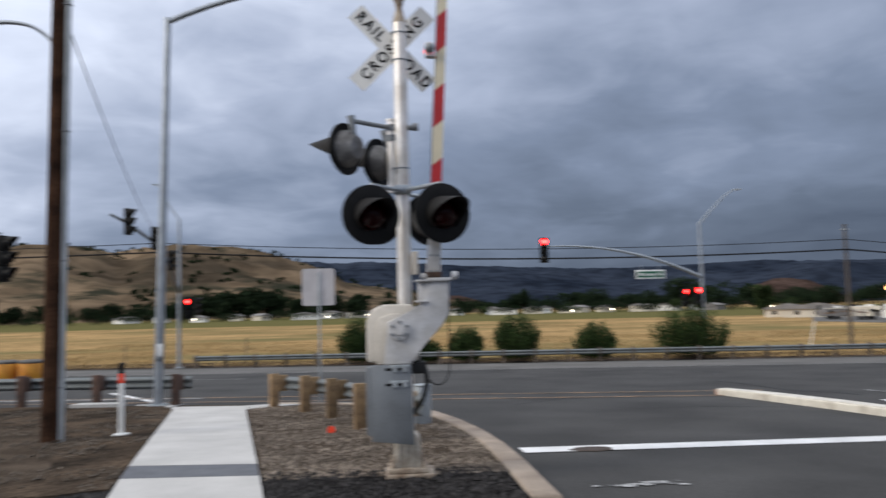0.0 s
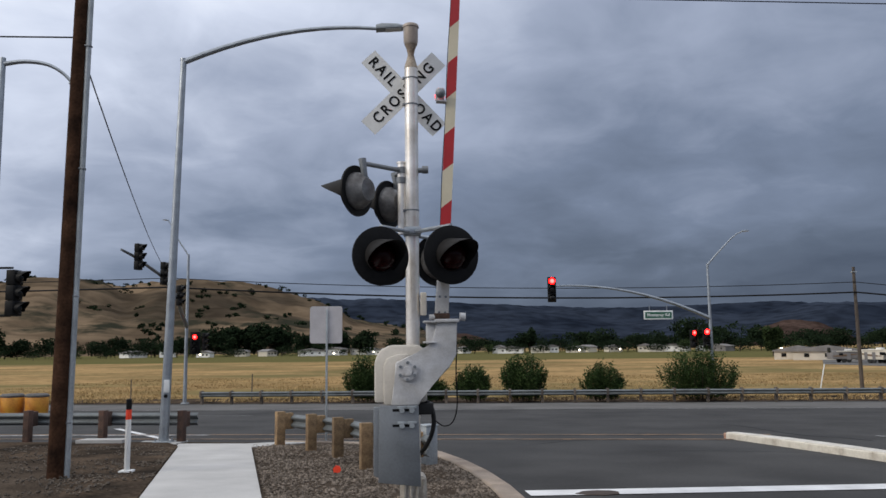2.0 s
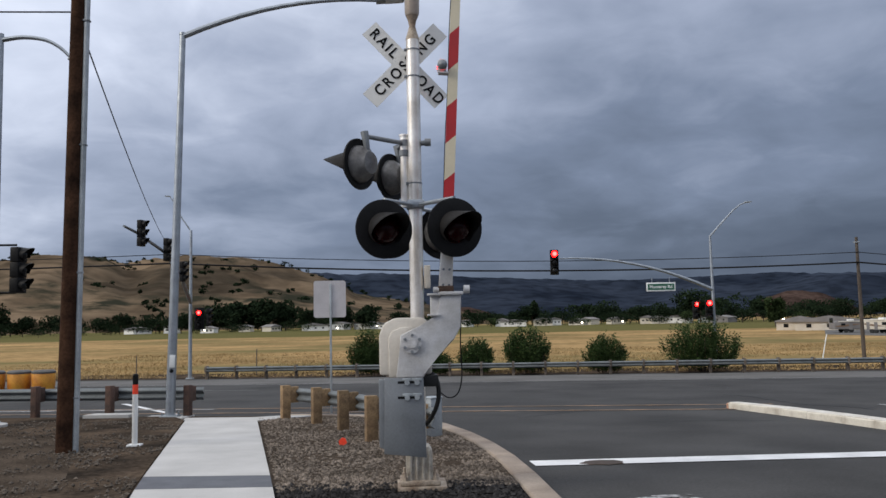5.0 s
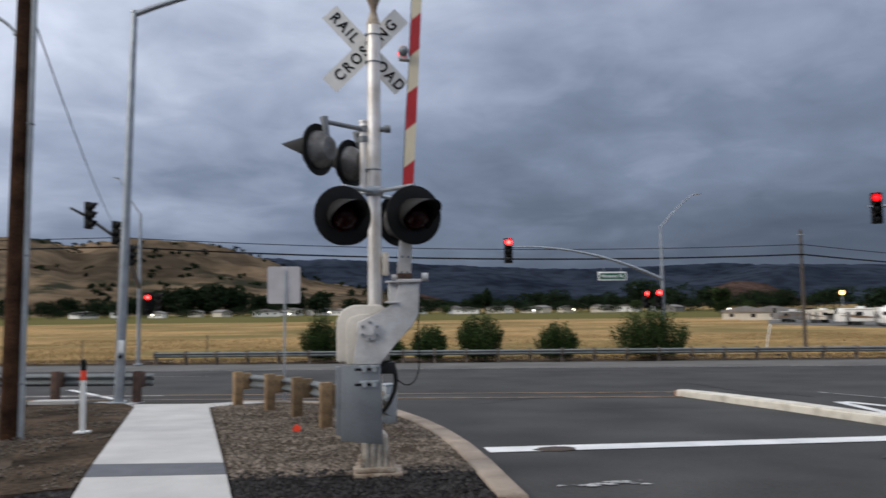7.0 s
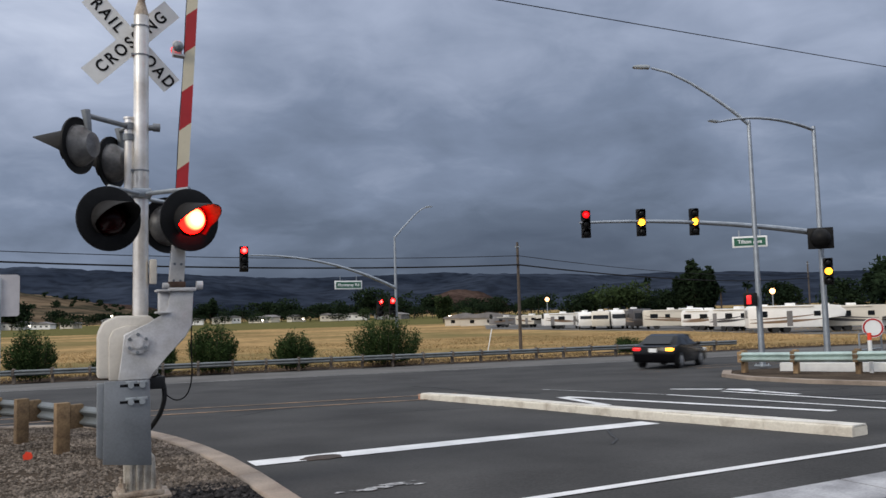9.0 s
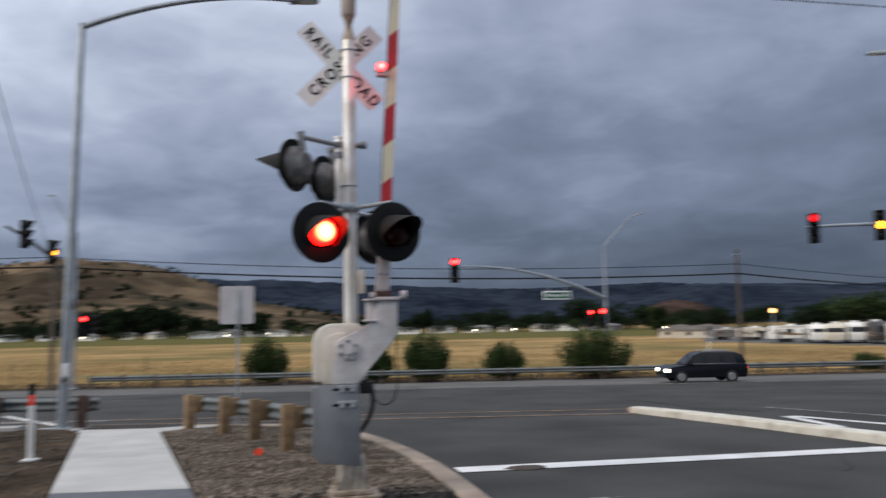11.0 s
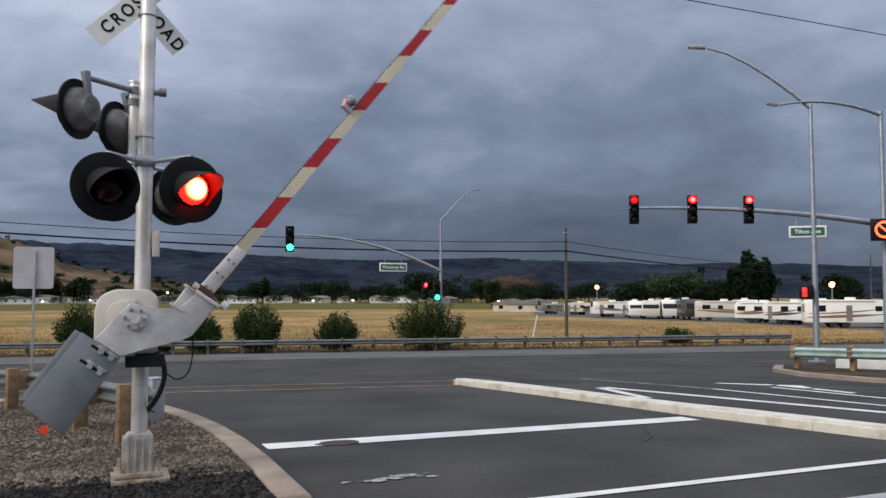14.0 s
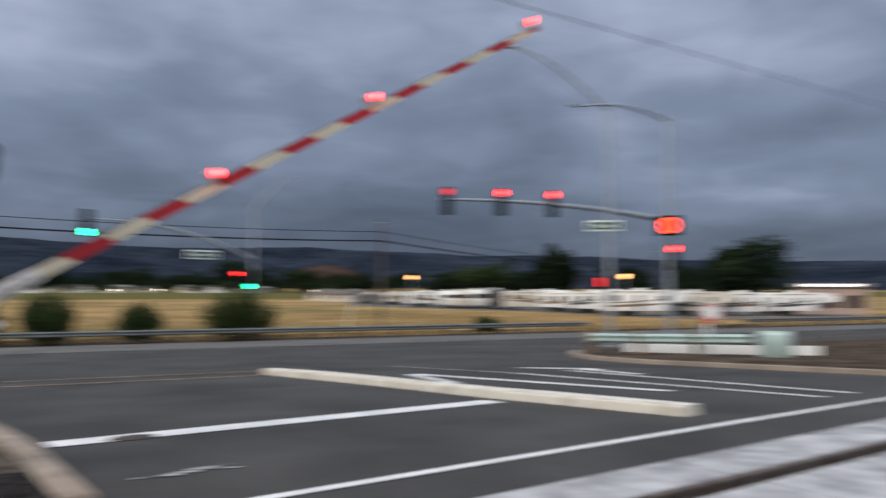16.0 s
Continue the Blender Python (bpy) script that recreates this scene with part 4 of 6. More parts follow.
tube(bm, [BASE @ Vector((-0.066 + 0.0025 * z_ + 0.004 * math.sin(z_ * 5), -0.015, z_)) for z_ in [0.6 + 0.25 * i for i in range(30)]], 0.0045, 6)
part("lamp_cable", bm, cable_m, arm)


def arm_light(z_, pattern):
    m = BASE @ pose(-0.125, -0.01, z_)
    bm = bmesh.new()
    prism(bm, [(-0.05, -0.07), (0.05, -0.07), (0.05, 0.07), (-0.05, 0.07)], -0.006, 0.006, m, bevel=0.003)
    prism(bm, [(-0.04, -0.085), (0.075, -0.085), (0.075, -0.068), (-0.04, -0.068)], -0.05, 0.05, m)
    prism(bm, [(-0.045, -0.075), (0.045, -0.075), (0.05, 0.0), (0.035, 0.08), (-0.035, 0.08), (-0.05, 0.0)], -0.03, 0.03, m, bevel=0.01)
    lt = part("arm_light", bm, sign_back, arm, "small red warning light in a pale grey housing")
    for turn_ in (0, 180):
        mt = m @ pose(0, 0, 0, 0, 0, turn_) @ Matrix.Translation((0, -0.066, 0))
        dome("light_globe", 0.05, mt, glow_arm, lt, "glowing red lens")
        shell(lt, mt, 0.056, plate_m, pattern)


arm_light(3.05, LEFT_ON)
arm_light(5.22, RIGHT_ON[:-1] + [(14.86, 17)])
arm_light(8.08, STEADY)

# ---------------- poles and signals ----------------


def signal_head(parent, m, lit=(None, None, None), plate=False, name="signal_head", sec=0.36, red=None):
    """A three-lamp traffic signal facing -y; lit: for each lamp its times, or None for dark."""
    h = sec * 3
    bm = bmesh.new()
    for k in range(3):
        box(bm, (0, 0.06, (1 - k) * sec), (sec * 0.98, 0.2, sec * 0.985), bevel=0.02, m=m)
    if plate:
        box(bm, (0, 0.10, 0), (sec + 0.26, 0.012, h + 0.26), bevel=0.003, m=m)
    head = part(name, bm, black_m, parent, "black three-lamp traffic signal head")
    for k in range(3):
        c = m @ Matrix.Translation((0, -0.045, (1 - k) * sec))
        bm = bmesh.new()
        r = 0.155 * sec / 0.36
        for j in range(14):
            a0, a1 = radians(-30 + 240 * j / 14), radians(-30 + 240 * (j + 1) / 14)
            q = []
            for a_, d in ((a0, 0), (a1, 0), (a1, 1), (a0, 1)):
                ln = 0.08 + 0.17 * max(0, math.sin(a_))
                q.append(bm.verts.new(c @ Vector((math.cos(a_) * r, -ln if d else 0.02, math.sin(a_) * r))))
            bm.faces.new(q)
        bmesh.ops.remove_doubles(bm, verts=bm.verts, dist=0.001)
        part("visor", bm, black_m, head)
        col = (red or glow_red, glow_amber, glow_green)[k]
        if lit[k]:
            dome("lamp", 0.14 * sec / 0.36, c, col, head, ("glowing red lamp", "glowing amber lamp", "glowing green lamp")[k], 0.6)
            if lit[k] != "always":
                shell(head, c, 0.147 * sec / 0.36, lens_dark, lit[k])
        else:
            dome("lens", 0.14 * sec / 0.36, c, lens_dark, head, "", 0.6)
    return head


def luminaire(parent, p, d, s=1.0):
    """A flat street light head at p, pointing along d."""
    rz = math.degrees(math.atan2(d[1], d[0]))
    m = Matrix.Translation(p) @ Matrix.Rotation(radians(rz), 4, "Z") @ Matrix.Rotation(radians(-6), 4, "Y")
    bm = bmesh.new()
    prism(bm, [(-0.05 * s, -0.05 * s), (0.66 * s, -0.05 * s), (0.70 * s, 0.0), (0.5 * s, 0.06 * s), (0.1 * s, 0.09 * s), (-0.05 * s, 0.06 * s)], -0.15 * s, 0.15 * s, m, bevel=0.015)
    head = part("luminaire", bm, galv_dull, parent, "flat grey street light head")
    bm = bmesh.new()
    box(bm, (0.40 * s, 0, -0.055 * s), (0.42 * s, 0.24 * s, 0.02), m=m)
    part("lens", bm, sign_white, head)


def arc(a_, b_, rise, n=10):
    a_, b_ = Vector(a_), Vector(b_)
    out = []
    for i in range(n + 1):
        t = i / n
        p = a_.lerp(b_, t)
        # leaves steeply, ends level
        p.z = a_.z + (b_.z - a_.z) * (1 - (1 - t) ** 2) + rise * t * (1 - t)
        out.append(p)
    return out


def street_pole(name, base, top, label, category, r0=0.11, r1=0.07, mtl=galv, flange=True):
    th = thing(name, Matrix.Translation(base), label, category)
    bm = bmesh.new()
    tube(bm, [(0, 0, 0.0), (0, 0, (top - base[2]) * 0.5), (0, 0, top - base[2])], [r0, (r0 + r1) / 2, r1], 16)
    part("pole", bm, mtl, th)
    if flange:
        bm = bmesh.new()
        box(bm, (0, 0, 0.03), (r0 * 3.6, r0 * 3.6, 0.05), bevel=0.008)
        for x_ in (-1, 1):
            for y_ in (-1, 1):
                tube(bm, [(x_ * r0 * 1.35, y_ * r0 * 1.35, 0.03), (x_ * r0 * 1.35, y_ * r0 * 1.35, 0.12)], 0.018, 6)
        part("base_plate", bm, galv_dull, th)
    return th


def g(x, y, o=0.0):
    return (x, y, sloped(x, y) + o)


def local_arm(th, pts, r0, r1, mtl=galv, name="arm"):
    b_ = th.matrix_basis.translation
    bm = bmesh.new()
    n = len(pts)
    tube(bm, [Vector(p) - b_ for p in pts], [r0 + (r1 - r0) * i / (n - 1) for i in range(n)], 10)
    return part(name, bm, mtl, th)


RED_EARLY = [(-1, 13.22)]
GREEN_LATE = [(13.22, 17)]
# street light by the sidewalk
p = g(-5.68, 10.8)
th = street_pole("street_lamp", p, 9.15, "tall galvanised street lamp pole beside the sidewalk end", "street lamp", 0.115, 0.075)
local_arm(th, arc((-5.68, 10.8, 9.12), (-0.8, 10.9, 10.24), 0.15), 0.075, 0.045)
luminaire(th, Vector((-0.78, 10.9, 10.24)) - Vector(p), (1, 0.02))
th.matrix_basis = Matrix.Translation(p) @ pose(0, 0, 0, 0, 1.3, 0)
bm = bmesh.new()
box(bm, (0.04, -0.13, 1.35), (0.13, 0.05, 0.30), bevel=0.01)
part("push_button_sign", bm, sign_white, th, "small white push button plate")
bm = bmesh.new()
tube(bm, [(0.04, -0.15, 1.12), (0.04, -0.19, 1.12)], 0.045, 14)
part("push_button", bm, black_m, th)
bm = bmesh.new()
tube(bm, [(0, 0, 9.5), (0, 0, 9.56)], 0.085, 14)
part("pole_cap", bm, galv, th)
# concrete footing of that lamp
outline_slab("lamp_footing", [(-6.3, 10.35), (-5.25, 10.25), (-5.2, 11.2), (-6.25, 11.3)], 0.025, 0.2, concrete, "pale concrete footing under the lamp pole", "footing", kind="structure")
outline_slab("pull_box", [(-7.7, 10.7), (-6.6, 10.6), (-6.55, 11.2), (-7.65, 11.3)], 0.10, 0.2, concrete, "concrete utility box lid in the verge", "utility box", kind="")

# signal pole with two heads and a street light
p = g(-9.08, 9.1)
th = street_pole("signal_pole", p, 8.55, "galvanised signal pole with dark signal heads and lamp", "traffic signal", 0.11, 0.065)
local_arm(th, soft([(-9.08, 9.1, 8.40), (-8.6, 9.1, 8.47), (-8.1, 9.1, 8.41), (-7.75, 9.1, 8.22), (-7.5, 9.1, 7.97)], 4), 0.055, 0.035)
luminaire(th, Vector((-7.55, 9.1, 7.95)) - Vector(p), (1, 0.0), 0.45)
for z_ in (3.98, 2.92):
    bm = bmesh.new()
    tube(bm, [(-0.62, 0, z_), (0.48, 0, z_)], 0.025, 10)
    part("head_bracket", bm, black_m, th)
signal_head(th, pose(-0.82, 0, 3.45, 0, 0, -72), plate=True, lit=(None, [(7.7, 12.6)], None), sec=0.34)
signal_head(th, pose(0.58, 0, 3.42, 0, 0, 80), plate=False, sec=0.34)
bm = bmesh.new()
box(bm, (-0.62, 0.0, 2.1), (0.62, 0.28, 0.72), bevel=0.03)
tube(bm, [(-0.4, 0, 2.5), (0, 0, 2.5)], 0.025, 8)
tube(bm, [(-0.4, 0, 1.72), (0, 0, 1.72)], 0.025, 8)
part("pedestrian_signal", bm, black_m, th, "black pedestrian signal box seen from behind")
bm = bmesh.new()
lathe(bm, [(0.36, 0.0), (0.36, 0.06), (0.2, 0.09), (0, 0.09)], 20, Matrix.Translation(p))
tagged(part("pole_footing", bm, concrete), "round concrete footing of the signal pole", "footing", kind="structure")

# signal across the main road, with an arm towards us
p = g(-12.7, 40.9)
th = street_pole("signal_pole", p, 7.75, "galvanised signal pole with a long arm over the road", "traffic signal", 0.12, 0.075)
local_arm(th, [(-12.7, 40.9, 7.7), (-13.3, 40.9, 8.6), (-13.8, 40.9, 9.6), (-14.0, 40.9, 9.9)], 0.05, 0.035)
luminaire(th, Vector((-14.0, 40.9, 9.9)) - Vector(p), (-1, -0.1), 0.5)
heads = [(-10.7, 24.0, 5.67), (-11.05, 29.0, 5.45), (-11.6, 34.0, 4.74)]
# darker grey than the pole: the arm's backlit shade put into its colour
local_arm(th, [(-12.7, 40.9, 3.3), (-12.05, 37.0, 4.0), (-11.6, 34.2, 4.66), (-11.05, 29.2, 5.38), (-10.75, 24.2, 5.72), (-10.8, 22.8, 5.82)], 0.12, 0.05, plate_m)
for i_, h_ in enumerate(heads):
    signal_head(th, Matrix.Translation(Vector(h_) - Vector(p)) @ pose(0.25, 0, 0, 0, 0, 75), lit=((None, None, None) if i_ == 0 else ([(12.6, 17)], [(7.7, 12.6)], None)), red=glow_dim)
signal_head(th, Matrix.Translation((0.6, -0.35, 3.66)), plate=True, lit=(RED_EARLY, None, GREEN_LATE))
signal_head(th, Matrix.Translation((1.2, -0.2, 3.72)) @ pose(0, 0, 0, 0, 0, 70), lit=([(13.22, 17)], None, None))
# signal facing us across the road
p = g(20.9, 42.5)
th = street_pole("signal_pole", p, 7.15, "galvanised signal pole with arm and street name sign", "traffic signal", 0.12, 0.075)
local_arm(th, [(20.9, 42.5, 7.1), (21.6, 42.5, 7.85), (22.6, 42.5, 8.85), (23.1, 42.5, 9.22), (23.5, 42.5, 9.35)], 0.06, 0.035)
luminaire(th, Vector((23.4, 42.5, 9.35)) - Vector(p), (1, 0), 0.7)
local_arm(th, arc((20.9, 42.5, 3.55), (10.4, 42.5, 5.75), 0.5), 0.12, 0.045)
signal_head(th, Matrix.Translation(Vector((10.3, 42.2, 5.5)) - Vector(p)), lit=(RED_EARLY, None, GREEN_LATE), plate=False, sec=0.55)
signal_head(th, Matrix.Translation(Vector((20.45, 42.1, 2.2)) - Vector(p)), lit=(RED_EARLY, None, GREEN_LATE), sec=0.45)
signal_head(th, Matrix.Translation(Vector((19.6, 42.2, 2.2)) - Vector(p)) @ pose(0, 0, 0, 0, 0, 20), lit=("always", None, None), sec=0.40)


def name_sign(th, c, w, h, text, rz=0.0):
    m = Matrix.Translation(c) @ Matrix.Rotation(radians(rz), 4, "Z")
    bm = bmesh.new()
    prism(bm, [(-w / 2, -h / 2), (w / 2, -h / 2), (w / 2, h / 2), (-w / 2, h / 2)], 0, 0.05, m, bevel=0.006)
    brd = part("sign_border", bm, sign_white, th, "white sign border")
    bm = bmesh.new()
    i = 0.06 * h / 0.4
    prism(bm, [(-w / 2 + i, -h / 2 + i), (w / 2 - i, -h / 2 + i), (w / 2 - i, h / 2 - i), (-w / 2 + i, h / 2 - i)], -0.006, 0.001, m)
    part("sign_face", bm, sign_green, brd, "green street name plate with white letters", smooth=False)
    lettering(text, min(h * 0.62, 1.62 * w / len(text)), sign_white, brd, m @ Matrix.Translation((0, -0.012, 0)) @ Matrix.Rotation(radians(90), 4, "X"))
    bm = bmesh.new()
    for x_ in (-w * 0.3, w * 0.3):
        box(bm, (x_, 0.03, h * 0.75), (0.04, 0.04, h * 0.6), m=m)
    part("hanger", bm, galv, brd)


name_sign(th, Vector((17.35, 42.3, 3.78)) - Vector(p), 1.95, 0.58, "Monterey Rd")

# signals at the far corner of the side road
p = g(24.1, 13.6)
th = street_pole("street_lamp", p, 9.1, "tall galvanised street lamp with a long curved arm", "street lamp", 0.12, 0.075)
local_arm(th, [(24.1, 13.6, 8.95), (23.6, 13.9, 9.5), (22.9, 14.31, 10.16), (22.2, 14.72, 10.74), (21.5, 15.14, 11.2), (20.9, 15.5, 11.43)], 0.08, 0.045)
luminaire(th, Vector((20.8, 15.55, 11.45)) - Vector(p), (-0.86, 0.5), 0.9)
bm = bmesh.new()
box(bm, (-0.52, -0.06, 2.6), (0.50, 0.24, 0.52), rz=-45, bevel=0.02)
tube(bm, [(-0.5, -0.05, 2.6), (0, 0, 2.6)], 0.03, 8)
pb = part("pedestrian_signal", bm, black_m, th, "black pedestrian signal box")
bm = bmesh.new()
box(bm, (-0.645, -0.105, 2.6), (0.16, 0.012, 0.34), rz=-45, bevel=0.004)
part("lit_hand", bm, glow_tail, pb, "glowing red symbol")
p = g(27.6, 13.4)
th = street_pole("signal_pole", p, 9.1, "galvanised signal pole with three heads on its arm", "traffic signal", 0.13, 0.08)
local_arm(th, arc((27.6, 13.4, 8.95), (22.6, 13.7, 8.95), 1.2), 0.07, 0.04)
luminaire(th, Vector((22.5, 13.7, 8.93)) - Vector(p), (-1, 0.05), 0.6)
local_arm(th, arc((27.6, 13.4, 4.62), (17.6, 16.25, 5.12), 0.4), 0.13, 0.05)
for i_, h_ in enumerate([(17.72, 16.15, 5.07), (19.95, 15.55, 5.12), (22.15, 14.95, 5.14)]):
    lit_ = ("always", None, None) if i_ == 0 else ([(11.3, 17)], [(7.68, 11.3)], [(-1, 7.68)])
    signal_head(th, Matrix.Translation(Vector(h_) - Vector(p)) @ pose(0.12, 0, 0, 0, 0, -28), lit=lit_, red=glow_dim if i_ == 0 else None)
name_sign(th, Vector((23.9, 13.7, 4.25)) - Vector(p), 1.3, 0.44, "Tilton Ave", -42)
bm = bmesh.new()
mm = Matrix.Translation((-0.50, -0.40, 5.02)) @ Matrix.Rotation(radians(-48), 4, "Z")
box(bm, (0, 0, 0), (0.95, 0.2, 0.85), bevel=0.02, m=mm)
bo = part("no_turn_sign", bm, black_m, th, "black box sign with a glowing red ring")
bm = bmesh.new()
lathe(bm, [(0.33, -0.005), (0.33, 0.012), (0.25, 0.012), (0.25, -0.005)], 28, mm @ Matrix.Translation((0, -0.105, 0)) @ Matrix.Rotation(radians(90), 4, "X"))
box(bm, (0, 0, 0), (0.56, 0.02, 0.06), m=mm @ Matrix.Translation((0, -0.108, 0)) @ Matrix.Rotation(radians(45), 4, "Y"))
part("lit_ring", bm, glow_ring, bo, "glowing red ring and bar")
shell(bo, mm @ Matrix.Translation((0, -0.09, 0)), 0.40, black_m, [(11.3, 17)])
signal_head(th, Matrix.Translation((-0.28, -0.5, 3.68)) @ pose(0, 0, 0, 0, 0, -48), lit=([(11.3, 17)], [(7.68, 11.3)], [(-1, 7.68)]))
# utility pole with conduit
p = g(-5.5, 4.15, -0.05)
th = thing("utility_pole", Matrix.Translation(p) @ pose(0, 0, 0, 0, 0.5, 0), "dark brown timber utility pole with a grey conduit", "utility pole")
bm = bmesh.new()
tube(bm, [(0, 0, 0), (0.01, 0, 3), (0, 0.01, 7), (0.01, 0, 12.5)], [0.15, 0.14, 0.125, 0.105], 18)
part("pole", bm, wood_pole, th)
bm = bmesh.new()
tube(bm, [(0.165, -0.03, 0.0), (0.155, -0.03, 4), (0.145, -0.02, 8.5)], 0.047, 12)
part("conduit", bm, galv_dull, th, "grey steel conduit pipe")
for z_ in (0.9, 2.9, 5.0, 7.1):
    bm = bmesh.new()
    box(bm, (0.15, -0.03, z_), (0.105, 0.1, 0.03), bevel=0.006)
    part("strap", bm, plate_m, th)

# white marker post
p = g(-4.61, 4.74)
th = thing("marker_post", Matrix.Translation(p), "white flexible marker post with red band and black top", "marker post")
for nm, z0_, z1_, m_, r_ in (("post", 0.02, 0.86, white_paint, 0.045), ("red_band", 0.86, 1.02, orange_m, 0.046), ("cap", 1.02, 1.20, black_m, 0.045)):
    bm = bmesh.new()
    tube(bm, [(0, 0, z0_), (0, 0, z1_)] if nm != "cap" else [(0, 0, z0_), (0, 0, z1_ - 0.02), (0, 0, z1_)], r_ if nm != "cap" else [r_, r_, r_ * 0.6], 16)
    part(nm, bm, m_, th)
bm = bmesh.new()
box(bm, (0, 0, 0.015), (0.22, 0.2, 0.04), bevel=0.008)
part("foot", bm, white_paint, th)
# sign seen from behind
p = g(-1.85, 11.0)
th = thing("road_sign", Matrix.Translation(p), "bare aluminium back of a square road sign", "road sign")
bm = bmesh.new()
box(bm, (0.02, 0.0, 1.6), (0.05, 0.05, 3.2), bevel=0.004)
part("post", bm, galv_dull, th)
bm = bmesh.new()
prism(bm, [(-0.40, 2.40), (-0.36, 2.36), (0.36, 2.36), (0.40, 2.40), (0.40, 3.24), (0.36, 3.28), (-0.36, 3.28), (-0.40, 3.24)], 0.03, 0.036)
part("panel", bm, sign_back, th, "plain grey panel back", smooth=False)

# ---------------- guardrails ----------------
WB = [(0.0, 0.155), (0.03, 0.135), (0.075, 0.10), (0.08, 0.075), (0.03, 0.03), (0.0, 0.0), (0.03, -0.03), (0.08, -0.075), (0.075, -0.10), (0.03, -0.135), (0.0, -0.155)]


def w_beam(bm, pts, zc, face=1):
    """The corrugated steel beam along points (x, y)."""
    rows = []
    for i, q in enumerate(pts):
        a_, b_ = Vector(pts[max(i - 1, 0)]), Vector(pts[min(i + 1, len(pts) - 1)])
        t = (b_ - a_).normalized()
        o = Vector((t.y, -t.x)) * face
        base = sloped(*q) + zc
        rows.append([bm.verts.new((q[0] + o.x * d, q[1] + o.y * d, base + h)) for d, h in WB])
    for r0, r1 in zip(rows, rows[1:]):
        for k in range(len(WB) - 1):
            bm.faces.new((r0[k], r1[k], r1[k + 1], r0[k + 1]))


def guardrail(pts, face, label, post_m, spacing=1.905, zc=0.53, beam_m=galv_dull, posts=None, d0=0.0):
    th = tagged(new("guardrail"), label, "guardrail", kind="")
    bm = bmesh.new()
    w_beam(bm, pts, zc, face)
    part("beam", bm, beam_m, th, "corrugated steel beam")
    shared = None
    spots = posts
    if spots is None:
        spots, acc = [], d0
        for a_, b_ in zip(pts, pts[1:]):
            a_, b_ = Vector(a_), Vector(b_)
            ln = (b_ - a_).length
            while acc < ln:
                q = a_.lerp(b_, acc / ln)
                t = (b_ - a_).normalized()
                spots.append((q.x - t.y * face * 0.22, q.y + t.x * face * 0.22, math.degrees(math.atan2(t.y, t.x))))
                acc += spacing
            acc -= ln
    for x_, y_, rz in spots[:300]:
        if shared is None:
            bm = bmesh.new()
            box(bm, (0, 0, 0.30), (0.15, 0.20, 0.92), bevel=0.008)
            ob = part("post", bm, post_m, th)
            bm = bmesh.new()
            box(bm, (0, -0.20 * face, 0.54), (0.14, 0.195, 0.36), bevel=0.006)
            blk = part("block", bm, post_m, ob)
            shared = (ob.data, blk.data)
        else:
            ob = new("post", shared[0])
            ob.parent = th
            blk = new("block", shared[1])
            blk.parent = ob
        ob.matrix_basis = pose(x_, y_, sloped(x_, y_), 0, 0, rz)
    return th


far_line = [main_road(u, 39.0) for u in (-19, -10, 0, 10, 20, 30, 36)]
old_steel = mat("weathered_guardrail_steel", (0.15, 0.165, 0.17), 0.6, 0.4, 0.25, 2, 0.05, 20)
guardrail(far_line, 1, "long galvanised guardrail on posts along the main road", wood_grey, beam_m=old_steel)
guardrail([main_road(u, 39.3) for u in (52, 70, 100, 200)], 1, "galvanised guardrail farther along the main road", wood_grey, beam_m=old_steel)
near_posts = [(-2.77, 9.64), (-1.93, 8.24), (-1.27, 6.69), (-0.67, 4.67), (-0.08, 2.78)]
npos = []
for i_, (x_, y_) in enumerate(near_posts):
    a_, b_ = near_posts[max(i_ - 1, 0)], near_posts[min(i_ + 1, 4)]
    rz_ = math.degrees(math.atan2(b_[1] - a_[1], b_[0] - a_[0]))
    npos.append((x_, y_, rz_))
beam_pts = offset_line([(-2.95, 9.95)] + near_posts + [(0.02, 2.5)], 0.31)
guardrail(beam_pts, 1, "short curved guardrail on stout timber posts behind the gate", wood_post, beam_m=old_steel, posts=[(x_, y_, r_ + 180) for x_, y_, r_ in npos])
left_pts = [(-5.0, 11.35), (-8.0, 12.0), (-14, 13.1), (-30, 15.9), (-60, 21)]
# dark steel here carries both the beam's weathering and its shade
guardrail(left_pts, -1, "weathered guardrail, darkened for shade, on dark timber posts along the verge", wood_dark, beam_m=old_steel, posts=[(-5.3, 10.95, -12), (-7.35, 11.5, -11), (-9.3, 11.85, -10), (-11.3, 12.25, -10), (-13.2, 12.6, -10), (-15.1, 12.95, -10), (-17, 13.3, -10)])
green_steel = mat("pale_green_galvanised", (0.40, 0.50, 0.47), 0.5, 0.4, 0.2, 3, 0.04, 30)
guardrail([(20.2, 11.0), (20.5, 9.2), (21.1, 7.2), (21.7, 5.75)], 1, "pale green-grey guardrail round the far corner", wood_post, beam_m=green_steel, spacing=1.9)
bm = bmesh.new()
for q_ in ((0, 0, 0), (1.6, 0.3, 0), (0.8, 0.15, 0)):
    tube(bm, [q_, (q_[0], q_[1], 1.15)], 0.03, 8)
tube(bm, [(0, 0, 1.15), (1.6, 0.3, 1.15)], 0.03, 8)
tube(bm, [(0, 0, 0.6), (1.6, 0.3, 0.6)], 0.02, 8)
br = thing("pedestrian_barrier", Matrix.Translation(g(24.4, 9.6)), "pipe barrier with a round no-walking sign", "barrier")
part("frame", bm, galv, br)
bm = bmesh.new()
